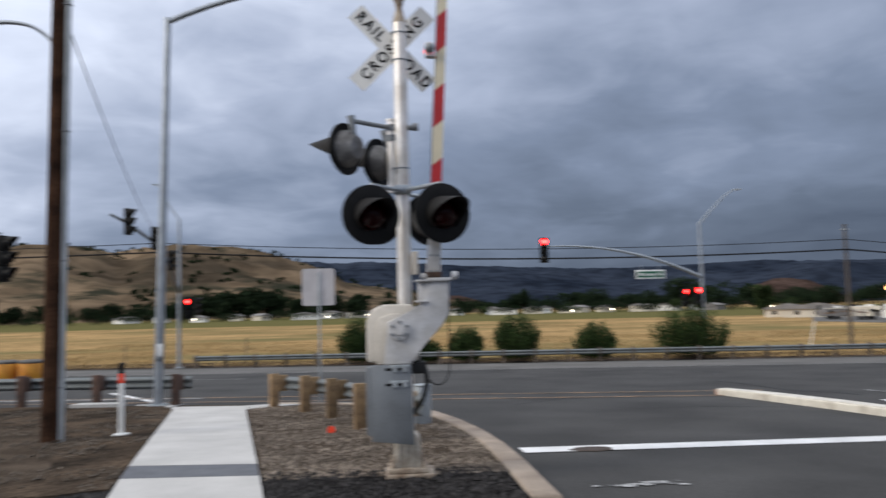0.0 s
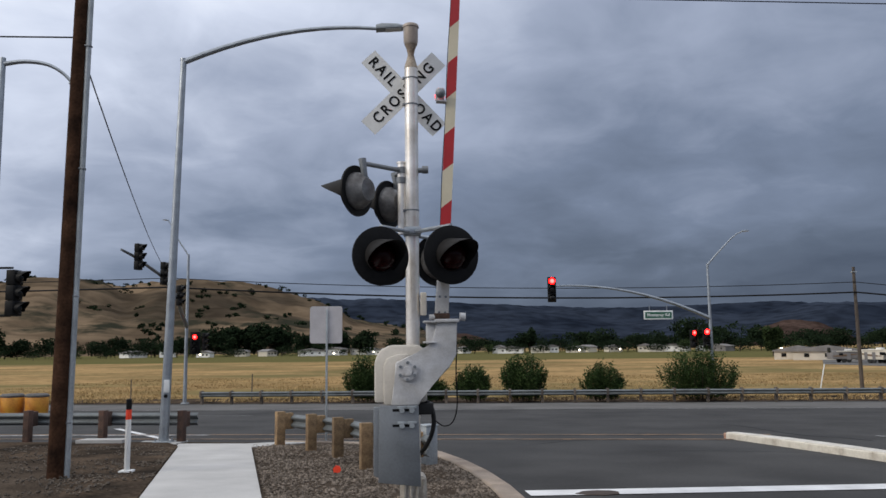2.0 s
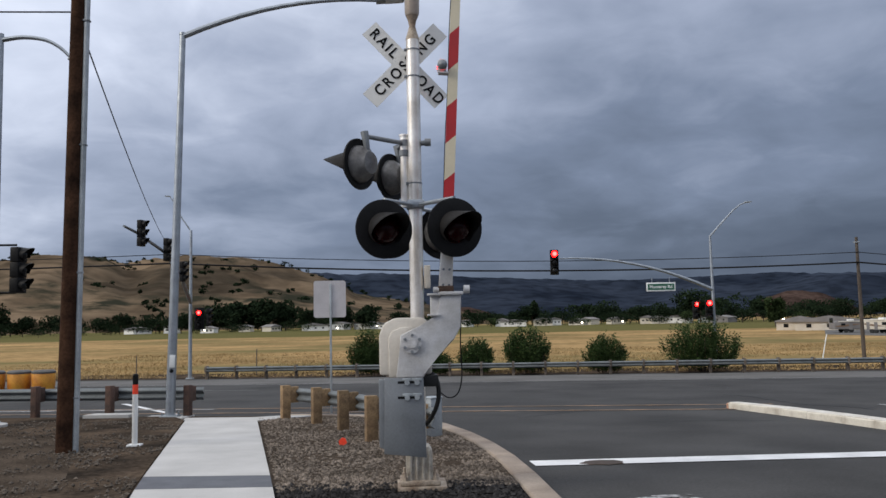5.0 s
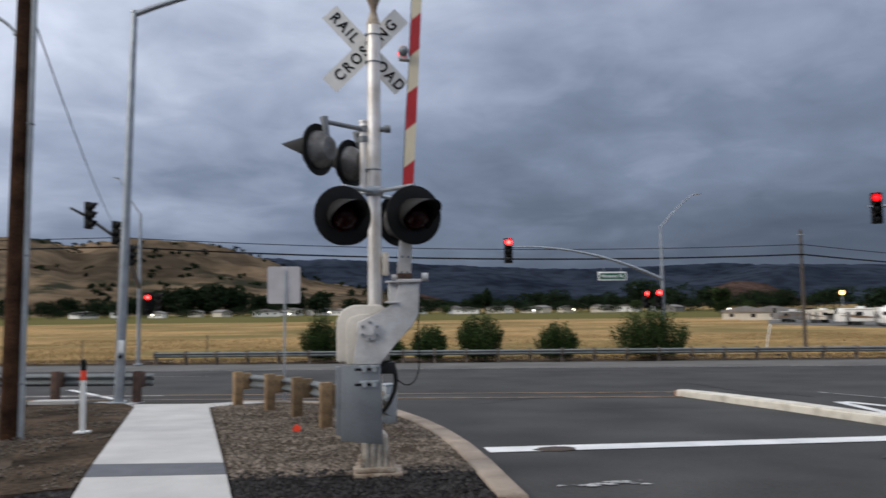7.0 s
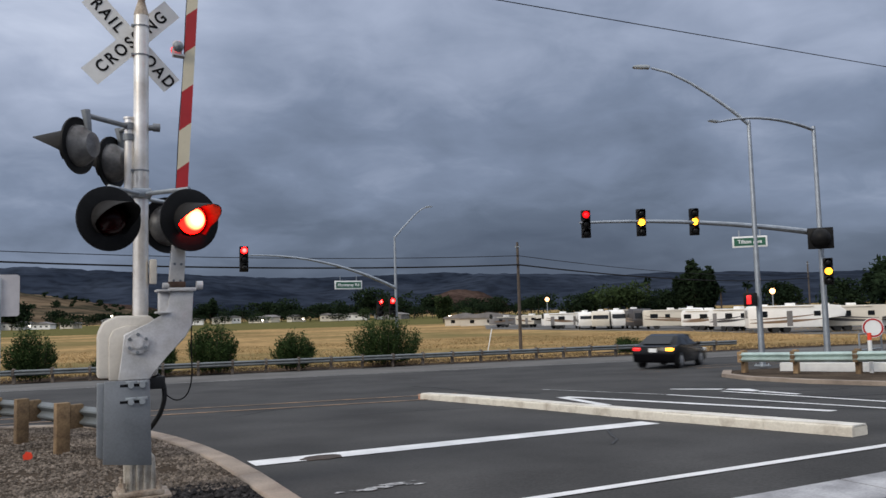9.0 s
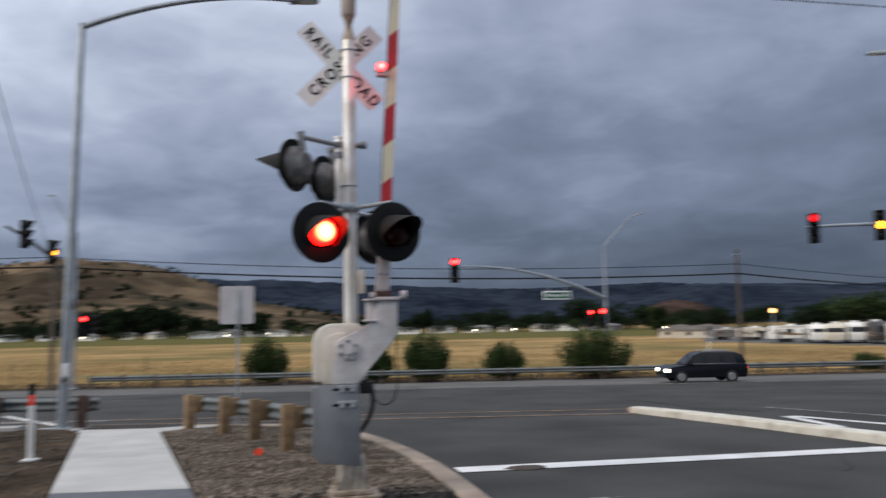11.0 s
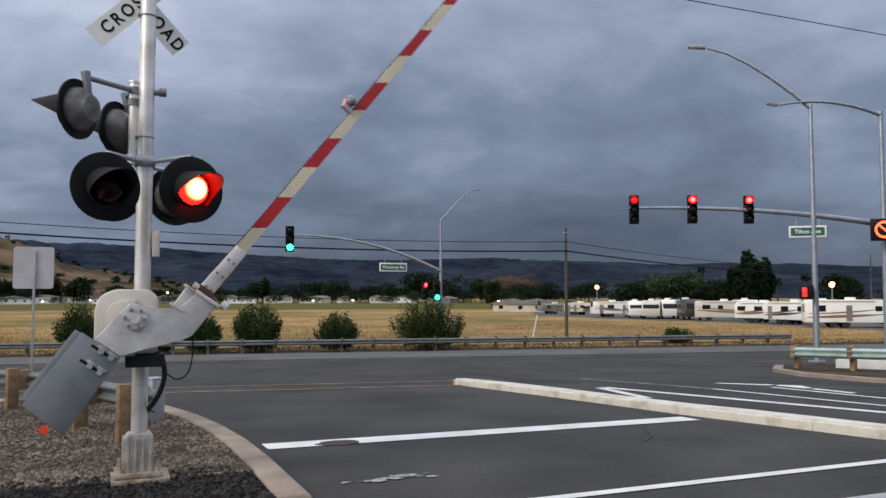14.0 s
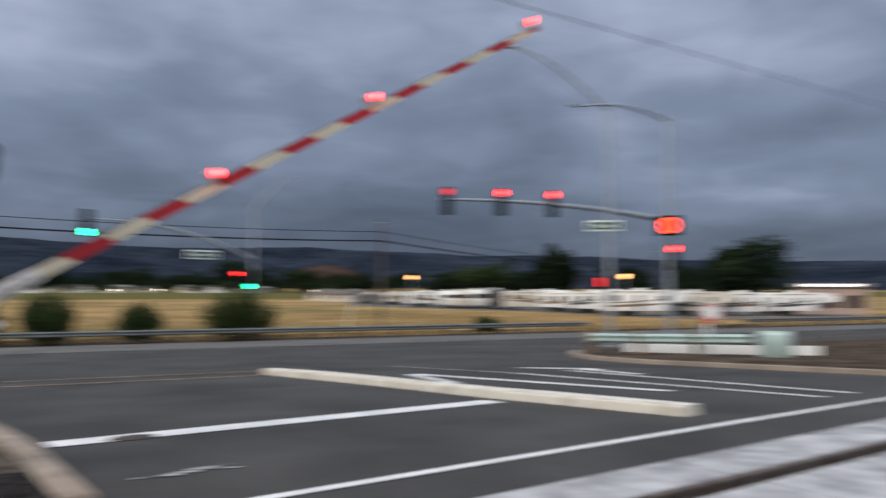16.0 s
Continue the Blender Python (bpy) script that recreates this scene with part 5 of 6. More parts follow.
prism(bm, [(0.35 * math.cos(k * math.tau / 24), 1.35 + 0.35 * math.sin(k * math.tau / 24)) for k in range(24)], -0.03, 0.0, Matrix.Translation((0.7, -0.05, 0)) @ Matrix.Rotation(radians(-45), 4, "Z"))
pn = part("sign_panel", bm, sign_white, br, "round white sign")
bm = bmesh.new()
lathe(bm, [(0.33, 0), (0.33, 0.006), (0.27, 0.006), (0.27, 0)], 24, Matrix.Translation((0.7, -0.05, 1.35)) @ Matrix.Rotation(radians(-45), 4, "Z") @ Matrix.Translation((0, -0.032, 0)) @ Matrix.Rotation(radians(90), 4, "X"))
part("ring", bm, red_band, pn)

th = thing("rail_terminal", Matrix.Translation(g(21.95, 5.2)) @ pose(0, 0, 0, 0, 0, 22), "pale grey steel end block of the corner guardrail", "rail end")
bm = bmesh.new()
prism(bm, [(-0.22, 0.0), (0.22, 0.0), (0.24, 0.70), (0.12, 0.78), (-0.16, 0.78), (-0.24, 0.70)], -0.55, 0.3, bevel=0.02)
part("block", bm, green_steel, th)
th = thing("marker_post", Matrix.Translation(g(21.75, 7.3)), "white marker post with an orange top behind the rail", "marker post")
for nm, z0_, z1_, m_ in (("post", 0.0, 1.0, white_paint), ("orange_top", 1.0, 1.22, orange_m)):
    bm = bmesh.new()
    tube(bm, [(0, 0, z0_), (0, 0, z1_)], 0.06, 14)
    part(nm, bm, m_, th)

# crash barrels
first = None
for i_ in range(7):
    x_, y_ = -21.5 + i_ * 1.05, 26.6 - 0.05 * i_
    if first is None:
        first = thing("crash_barrel", Matrix.Translation(g(x_, y_, ROAD)), "yellow-orange plastic crash barrel with a dark lid", "crash barrel", "row of crash barrels")
        bm = bmesh.new()
        lathe(bm, [(0, 0), (0.40, 0), (0.44, 0.04), (0.44, 0.3), (0.46, 0.33), (0.46, 0.55), (0.47, 0.85), (0.45, 0.9)], 20)
        part("drum", bm, barrel_m, first)
        bm = bmesh.new()
        lathe(bm, [(0.46, 0.88), (0.48, 0.9), (0.48, 0.96), (0.40, 1.02), (0, 1.04)], 20)
        part("lid", bm, barrel_lid, first, "dark domed lid")
    else:
        copy_thing(first, Matrix.Translation(g(x_, y_ + random.uniform(-0.2, 0.2), ROAD)) @ pose(0, 0, 0, 0, 0, i_ * 40))

# cabinet and small flag by the verge
th = thing("steel_cabinet", Matrix.Translation(g(0.40, 5.3)), "small grey steel case standing on the gravel", "cabinet")
bm = bmesh.new()
box(bm, (0, 0, 0.33), (0.25, 0.25, 0.66), 35, bevel=0.012)
box(bm, (0, 0, 0.67), (0.27, 0.27, 0.03), 35, bevel=0.006)
part("case", bm, galv_dull, th)
th = thing("survey_flag", Matrix.Translation(g(-1.12, 4.1)), "small orange-red plastic survey flag in the gravel", "flag")
bm = bmesh.new()
tube(bm, [(0, 0, 0), (0, 0, 0.13)], 0.004, 6)
part("wire", bm, galv, th)
bm = bmesh.new()
prism(bm, [(-0.05, 0.02), (0.03, 0.0), (0.07, 0.05), (0.05, 0.11), (-0.01, 0.13), (-0.06, 0.08)], -0.012, 0.012)
part("flag_cloth", bm, orange_m, th)

# ---------------- wires and far poles ----------------


def utility(name_label, x, y, top, r=0.14, arms=True):
    p_ = g(x, y, -0.05)
    t_ = thing("utility_pole", Matrix.Translation(p_), name_label, "utility pole")
    bm_ = bmesh.new()
    tube(bm_, [(0, 0, 0), (0, 0, top - p_[2])], [r, r * 0.7], 12)
    part("pole", bm_, wood_grey, t_)
    if arms:
        bm_ = bmesh.new()
        box(bm_, (0, 0, top - p_[2] - 0.35), (0.3, 0.3, 0.08))
        part("fitting", bm_, galv_dull, t_)
    return t_


utility("weathered timber utility pole beyond the guardrail", 31.6, 43.5, 7.0)
utility("weathered timber utility pole at the field edge", 104, 76, 8.0)
utility("dark timber utility pole beside the signals", -14.7, 44.0, 7.5)
utility("weathered timber utility pole beside the road", -90, 66, 8.0)


def wire(pts_ends, sag, r=0.02):
    a_, b_ = Vector(pts_ends[0]), Vector(pts_ends[1])
    bm_ = bmesh.new()
    tube(bm_, [a_.lerp(b_, i / 16) - Vector((0, 0, sag * 4 * (i / 16) * (1 - i / 16))) for i in range(17)], r, 5)
    tagged(part("overhead_wire", bm_, cable_m), "thin black overhead wire", "cable")


for z_, r_, up_ in ((5.95, 0.026, 6.55), (5.25, 0.055, 5.95)):
    wire(((31.6, 43.4, z_), (-14.7, 43.85, up_)), 0.54, r_)
    wire(((-14.7, 43.85, up_), (-90, 65.9, up_ + 1.65)), 0.4, r_)
    wire(((31.6, 43.4, z_), (104, 75.9, z_ + 0.2)), 0.8, r_)
wire(((-5.45, 4.15, 6.97), (-14.9, 44.0, 7.1)), 0.45, 0.014)
utility("tall timber utility pole beside the side road", -60, 12, 12.2)
utility("tall timber utility pole beyond the corner", 96, 12, 12.2)
wire(((-60, 12, 12.0), (96, 12, 12.0)), 0.45, 0.017)

wire(((-5.5, 4.15, 7.1), (-45, 1.0, 7.6)), 0.5, 0.014)
for x_, y_, h_, l_, m_ in ((-9.3, 44.5, 1.7, 0.02, wood_grey), (-17.5, 46, 1.4, 0.0, wood_grey), (27.5, 41.5, 1.9, 0.45, sign_white)):
    t_ = thing("field_stake", Matrix.Translation(g(x_, y_)), "thin stake standing in the dry field", "stake", "stakes in the field")
    bm = bmesh.new()
    tube(bm, [(0, 0, -0.02), (l_, 0, h_)], 0.035, 7)
    part("stake", bm, m_, t_)
outline_slab("low_wall", [(21.6, 10.6), (22.0, 8.6), (22.7, 6.4), (23.6, 4.6), (23.9, 4.8), (23.0, 6.5), (22.3, 8.7), (21.9, 10.7)], 0.28, 0.5, white_paint, "low white concrete wall behind the corner guardrail", "low wall")

# ---------------- planting ----------------


def leaves(bm, c, rad, n, size, seed, low=-0.7, slim=0.5):
    """n leaf clumps in an uneven round form."""
    rnd = random.Random(seed)
    c = Vector(c)
    lobes = [(Vector((rnd.uniform(-0.55, 0.55), rnd.uniform(-0.55, 0.55), rnd.uniform(-0.35, 0.6))), rnd.uniform(0.35, 0.6)) for _ in range(8)]
    for _ in range(n):
        lo, lr = rnd.choice(lobes)
        d = Vector((rnd.gauss(0, 1), rnd.gauss(0, 1), rnd.gauss(0, 1))).normalized() * lr * rnd.uniform(0.55, 1.08)
        q = lo + d
        if q.z < low:
            q.z = low + rnd.uniform(0, 0.3)
        q = Vector((q.x * rad[0], q.y * rad[1], q.z * rad[2])) + c
        s = size * rnd.uniform(0.6, 1.4)
        a_ = Vector((rnd.gauss(0, 1), rnd.gauss(0, 1), rnd.gauss(0, 0.8))).normalized()
        b_ = a_.orthogonal().normalized()
        b_ = (b_ + a_.cross(b_) * rnd.uniform(-1, 1)).normalized()
        bm.faces.new([bm.verts.new(q + v) for v in (a_ * s, b_ * s * slim, -a_ * s, -b_ * s * slim)])


def bush(x, y, w, h, seed, shoots=170):
    """Many arching shoots from one root, with slender leaves along them."""
    t_ = thing("bush", Matrix.Translation((x, y, sloped(x, y) - 0.05)), "green oleander bush with upright shoots behind the guardrail", "bush", "bushes along the guardrail")
    rnd = random.Random(seed)
    stems = bmesh.new()
    verts, faces = [], []
    lop = rnd.uniform(0, math.tau)
    for k in range(shoots):
        a_, rr = rnd.uniform(0, math.tau), math.sqrt(rnd.random())
        wide = 1 + 0.16 * math.sin(a_ * 2 + lop) + 0.1 * math.sin(a_ * 5 + lop * 3)
        tip = Vector((math.cos(a_) * w * 0.5 * rr * wide, math.sin(a_) * w * 0.42 * rr * wide, h * (1 - 0.46 * rr ** 3.2) * (rnd.uniform(0.35, 1.0) if k % 3 == 0 else rnd.uniform(0.78, 1.05))))
        root = Vector((tip.x * 0.5, tip.y * 0.5, 0.0))
        bend = root.lerp(tip, 0.5) + Vector((tip.x * 0.12, tip.y * 0.12, h * 0.06))
        if k < 14:
            tube(stems, [root, bend, root.lerp(tip, 0.9)], [0.03, 0.02, 0.008], 5)
        for _ in range(46):
            t = rnd.uniform(0.12, 1.02)
            c = root.lerp(bend, t * 2) if t < 0.5 else bend.lerp(tip, t * 2 - 1)
            c = c + Vector((rnd.gauss(0, 0.09), rnd.gauss(0, 0.09), rnd.gauss(0, 0.05)))
            d = Vector((rnd.gauss(0, 0.7) + tip.x * 0.3, rnd.gauss(0, 0.7) + tip.y * 0.3, rnd.uniform(0.1, 1.3))).normalized()
            o = d.orthogonal().normalized()
            o = (o + d.cross(o) * rnd.uniform(-1, 1)).normalized()
            ln, wd = rnd.uniform(0.10, 0.19), rnd.uniform(0.022, 0.042)
            b_ = len(verts)
            verts += [c, c + d * ln * 0.45 + o * wd, c + d * ln, c + d * ln * 0.45 - o * wd]
            faces.append((b_, b_ + 1, b_ + 2, b_ + 3))
    part("stems", stems, bark, t_)
    me = bpy.data.meshes.new("foliage")
    me.from_pydata([tuple(v) for v in verts], [], faces)
    me.materials.append(leaf_m)
    new("foliage", me).parent = t_


for i_, (x_, w_, h_) in enumerate(((-1.75, 2.4, 2.85), (2.4, 1.7, 1.4), (4.9, 2.4, 2.2), (8.0, 3.3, 2.85), (12.7, 2.4, 2.3), (18.35, 4.3, 3.1))):
    bush(x_, 41.6 - 0.176 * x_, w_, h_, i_ + 3, int(70 + 38 * w_ * h_ ** 0.5))
bush(36.3, 36.6, 2.2, 1.1, 21, 80)


def tree(x, y, h, w, seed, m_=None, label="dark green broadleaf tree beyond the field", n=1000, size=None):
    z = sloped(x, y) - 0.1
    t_ = thing("tree", Matrix.Translation((x, y, z)), label, "tree", "trees beyond the field")
    bm_ = bmesh.new()
    tube(bm_, [(0, 0, 0), (0.1, 0, h * 0.4), (0, 0.1, h * 0.8)], [h * 0.03, h * 0.02, h * 0.008], 7)
    rnd = random.Random(seed)
    for k in range(4):
        a_ = rnd.uniform(0, math.tau)
        tube(bm_, [(0, 0, h * 0.3), (w * 0.3 * math.cos(a_), w * 0.3 * math.sin(a_), h * 0.6)], [h * 0.012, h * 0.004], 5)
    part("trunk", bm_, bark, t_)
    bm_ = bmesh.new()
    leaves(bm_, (0, 0, h * 0.55), (w * 0.62, w * 0.6, h * 0.55), int(n * 1.5), size or h * 0.062, seed, -0.85)
    part("crown", bm_, m_ or leaf_far, t_, smooth=False)


def polar(az, r):
    return (r * math.sin(radians(az)), -9 + r * math.cos(radians(az)))


rnd = random.Random(5)
tree_rows = [(-26, 14, 16), (-24.2, 9, 12), (-22, 10, 16), (-19.5, 8, 14), (-18, 9, 12), (-16, 10, 18), (-14.6, 9, 14), (-12.2, 13, 18), (-10.6, 15, 20), (-9.2, 17, 14), (-7.9, 16, 12), (-6.0, 9, 12),
             (-4.0, 11, 14), (-2.2, 12, 13), (0.5, 8, 12), (3, 7, 14), (6, 8, 15), (9.2, 9, 10), (9.9, 12, 6), (13.4, 10, 16), (15.2, 11, 18), (17.3, 9, 20), (19.5, 10, 20), (21.4, 14, 22), (23.0, 13, 22), (25.4, 11, 12), (28, 9, 20), (30, 9, 16), (33, 10, 20)]
for i_, (az, h_, w_) in enumerate(tree_rows):
    x_, y_ = polar(az, 405 + rnd.uniform(-15, 25))
    tree(x_, y_, h_, w_, 40 + i_)
for i_, (az, r_, h_, w_, m_) in enumerate(((35.6, 175, 6.5, 11, leaf_far), (38.3, 170, 7.5, 12, leaf_light), (41.9, 172, 6.4, 6, leaf_far), (42.9, 172, 8.8, 4.5, leaf_far), (43.8, 168, 11.2, 4.2, leaf_far), (44.5, 170, 9.6, 3.4, leaf_far), (40.6, 178, 6, 9, leaf_far), (49, 190, 8, 9, leaf_far), (56.5, 120, 10, 13, leaf_far), (26.1, 230, 7, 5, leaf_light), (53, 200, 8, 12, leaf_far))):
    x_, y_ = polar(az, r_)
    tree(x_, y_, h_, w_, 90 + i_, m_, "tall tree among the parked campers", 2200, h_ * 0.05)

def palm(az, r, h, seed):
    x, y = polar(az, r)
    t_ = thing("palm", Matrix.Translation((x, y, sloped(x, y) - 0.1)), "tall thin fan palm above the parked campers", "palm", "palms behind the campers")
    rnd = random.Random(seed)
    bm_ = bmesh.new()
    tube(bm_, [(0, 0, 0), (0.1, 0, h * 0.5), (0.05, 0, h)], [0.22, 0.17, 0.14], 8)
    part("trunk", bm_, bark, t_)
    bm_ = bmesh.new()
    for k in range(46):
        a_, e_ = rnd.uniform(0, math.tau), rnd.uniform(-1.0, 1.3)
        d = Vector((math.cos(a_) * math.cos(e_), math.sin(a_) * math.cos(e_), math.sin(e_)))
        o = d.orthogonal().normalized()
        c = Vector((0.05, 0, h))
        ln = rnd.uniform(0.9, 1.4)
        bm_.faces.new([bm_.verts.new(c + v) for v in (d * 0.1, d * ln * 0.7 + o * 0.26, d * ln + Vector((0, 0, -0.25)), d * ln * 0.7 - o * 0.26)])
    part("fronds", bm_, leaf_far, t_, "fan of dark fronds", smooth=False)


for i_, (az, h_) in enumerate(((40.5, 8.9), (45.3, 6.4), (47.0, 7.2))):
    palm(az, 182, h_, i_ + 1)

# ---------------- hills ----------------


def hill(name, az0, az1, r_near, r_far, elev, material, label, amp, seed, nd=60, dz=150, specks=0):
    """A range seen from the crossing: elev gives the ridge's height against its distance by bearing."""
    verts, faces = [], []
    na = dz
    grid, high, aim = {}, [1e-6] * (na + 1), []
    for i in range(na + 1):
        az = az0 + (az1 - az0) * i / na
        e = 0.0
        for (a0, e0), (a1, e1) in zip(elev, elev[1:]):
            if a0 <= az <= a1:
                k = (az - a0) / (a1 - a0)
                k = k * k * (3 - 2 * k)
                e = e0 + (e1 - e0) * k
        aim.append(e * (1 + 0.035 * noise.noise((az * 1.7, seed, 0)) + 0.02 * noise.noise((az * 5.1, seed, 2))))
        for j in range(nd + 1):
            f = j / nd
            r = r_near + (r_far - r_near) * f
            x, y = polar(az, r)
            shape = math.sin(min(1.0, f / 0.8) * math.pi / 2) ** 1.3
            gul = noise.fractal((x / amp, y / amp, seed), 0.9, 2.1, 5)
            gul2 = noise.fractal((x / amp * 3.1, y / amp * 3.1, seed + 5), 0.9, 2.1, 4)
            z = 0.83 * shape + (gul * 0.20 + gul2 * 0.09) * math.sin(min(1, f * 1.2) * math.pi * 0.5) * (1.0 if f < 0.8 else 0.5)
            grid[i, j] = (x, y, z)
            high[i] = max(high[i], z / r)
    # each bearing's highest line of sight meets the skyline; neighbours share their gain
    gain = [aim[i] / high[i] for i in range(na + 1)]
    for j in range(nd + 1):
        for i in range(na + 1):
            x, y, z = grid[i, j]
            near_ = gain[max(0, i - 1):i + 2]
            verts.append((x, y, z * sum(near_) / len(near_) + (1.8 if j else -4)))
    w = na + 1
    for j in range(nd):
        for i in range(na):
            faces.append((j * w + i, j * w + i + 1, (j + 1) * w + i + 1, (j + 1) * w + i))
    me = bpy.data.meshes.new(name)
    me.from_pydata(verts, [], faces)
    me.materials.append(material)
    me.polygons.foreach_set("use_smooth", [True] * len(me.polygons))
    if specks:
        rs = random.Random(seed)
        bm_ = bmesh.new()
        for _ in range(specks):
            v = verts[rs.randrange(w * 2, len(verts) - w)] if rs.random() < 0.6 else verts[rs.randrange(w * int(nd * 0.62), w * int(nd * 0.84))]
            if noise.noise((v[0] / 170, v[1] / 170, 7.0)) < rs.uniform(-0.25, 0.35):
                continue
            q = Vector(v) + Vector((rs.uniform(-12, 12), rs.uniform(-12, 12), 0))
            leaves(bm_, q + Vector((0, 0, 2)), (rs.uniform(2.5, 6), rs.uniform(2.5, 6), rs.uniform(1.8, 3.2)), 60, 1.3, rs.randrange(99999))
        tagged(part("hill_oaks", bm_, leaf_far, smooth=False), "scattered dark oaks on the dry hills", "trees", kind="stuff")
    return tagged(new(name, me), label, "hill", kind="structure")


hill("hill_near", -62, 8, 620, 1500, [(-62, 0.055), (-40, 0.07), (-26.5, 0.074), (-24.9, 0.078), (-23, 0.084), (-20.5, 0.083), (-18.1, 0.075), (-16.3, 0.081), (-14, 0.085), (-10.3, 0.082), (-8.9, 0.078), (-7.1, 0.069), (-5.5, 0.061), (-3.9, 0.05), (-2.6, 0.036), (-0.5, 0.030), (1.5, 0.024), (4, 0.015), (8, 0.0)], hill_dry, "rolling tan hills of dry grass, gully shade and scrub in the colour", 260, 3, 80, 230, 1500)
hill("hill_far", -16, 80, 1500, 3000, [(-16, 0.05), (-8, 0.062), (-5, 0.063), (-3, 0.060), (-1, 0.062), (2.5, 0.058), (7.2, 0.053), (11, 0.0495), (15, 0.046), (18, 0.0455), (22.6, 0.0472), (26, 0.0485), (30, 0.045), (34.7, 0.0425), (38.5, 0.0385), (42, 0.0398), (46, 0.038), (52, 0.033), (60, 0.031), (80, 0.028)], hill_dark, "dark wooded mountains under cloud, blue-grey haze in their colour", 520, 9, 60, 220)
# bare ground before the dark slope
hill("hill_scar", 24.6, 31.5, 1250, 1650, [(24.6, 0.0), (25.6, 0.020), (27.2, 0.027), (28.8, 0.024), (30.2, 0.014), (31.5, 0.0)], hill_bare, "bare brown knoll before the wooded mountains", 140, 14, 24, 40)
hill("hill_scar", -5, 9, 900, 1350, [(-5, 0.0), (-3, 0.030), (-0.7, 0.029), (2, 0.021), (5, 0.017), (9, 0.0)], hill_bare, "bare brown lower slope before the mountains", 140, 24, 24, 60)

# ---------------- far homes ----------------


def home(x, y, w, d, h, rz, wall_m):
    t_ = thing("mobile_home", Matrix.Translation((x, y, sloped(x, y) - 0.1)) @ pose(0, 0, 0, 0, 0, rz), "low pale mobile home at the far edge of the field", "house", "mobile homes beyond the field")
    bm_ = bmesh.new()
    box(bm_, (0, 0, h / 2), (w, d, h))
    part("wall", bm_, wall_m, t_, smooth=False)
    bm_ = bmesh.new()
    prism(bm_, [(-w / 2 - 0.4, h), (w / 2 + 0.4, h), (w / 2 + 0.2, h + 0.3), (0, h + 1.2), (-w / 2 - 0.2, h + 0.3)], -d / 2 - 0.4, d / 2 + 0.4)
    part("roof", bm_, roof_m, t_, smooth=False)
    for k in range(3):
        bm_ = bmesh.new()
        box(bm_, (-w * 0.3 + k * w * 0.3, -d / 2 - 0.02, h * 0.6), (0.9, 0.08, 0.7))
        part("window", bm_, lens_dark, t_, smooth=False)


for i_ in range(26):
    az = (-17 + i_ * 2.2 if i_ < 8 else -1.5 + (i_ - 8) * 1.45) + rnd.uniform(-0.6, 0.6)
    x_, y_ = polar(az, 385 + rnd.uniform(-12, 30))
    home(x_, y_, rnd.uniform(5, 13), 6, rnd.uniform(2.0, 3.0), -az + rnd.uniform(-50, 50), (rv_white, rv_cream, roof_m)[rnd.choice((0, 0, 1, 2))])
for az, r_, w_ in ((27.6, 178, 9), (29.3, 172, 12)):
    home(*polar(az, r_), w_, 6, 1.7, -az, rv_cream)
for i_ in range(34):
    az = -27 + i_ * 1.7 + rnd.uniform(-0.7, 0.7)
    x_, y_ = polar(az, 362 + rnd.uniform(-12, 18))
    tree(x_, y_, rnd.uniform(3, 6.5), rnd.uniform(6, 14), 200 + i_, leaf_light if i_ % 4 == 0 else leaf_far, "low dark tree among the far homes", 500)

for i_ in range(44):
    az = 7 + i_ * 0.6 + rnd.uniform(-0.3, 0.3)
    x_, y_ = polar(az, 425 + rnd.uniform(-14, 20))
    tree(x_, y_, rnd.uniform(6.5, 9.5), rnd.uniform(9, 15), 300 + i_, leaf_far, "dark tree in the belt behind the homes", 450)
for i_ in range(20):
    az = -26 + i_ * 1.25 + rnd.uniform(-0.4, 0.4)
    x_, y_ = polar(az, 430 + rnd.uniform(-14, 20))
    tree(x_, y_, rnd.uniform(6, 11) + (5 if az > -13 and az < -6 else 0), rnd.uniform(9, 16), 360 + i_, leaf_far, "dark tree in the belt behind the homes", 450)
glow_yard = glow("yard_light", (1.0, 0.88, 0.68), 9.0)
for az, r_, zt in ((3.6, 372, 4.9), (-4.0, 368, 1.1), (-1.2, 370, 1.6), (13.4, 366, 1.3), (16.2, 360, 1.5), (-13.1, 372, 1.4), (26.6, 300, 1.6)):
    x_, y_ = polar(az, r_)
    t_ = thing("yard_lamp", Matrix.Translation((x_, y_, sloped(x_, y_))), "small yard lamp lit among the far homes", "lamp", "yard lamps")
    bm = bmesh.new()
    tube(bm, [(0, 0, 0), (0, 0, zt)], 0.06, 6)
    part("pole", bm, galv_dull, t_)
    bm = bmesh.new()
    lathe(bm, [(0, zt - 0.3), (0.3, zt - 0.2), (0.42, zt), (0.3, zt + 0.25), (0, zt + 0.34)], 12)
    part("lantern", bm, glow_yard, t_, "glowing pale lantern")

# ---------------- parked campers ----------------


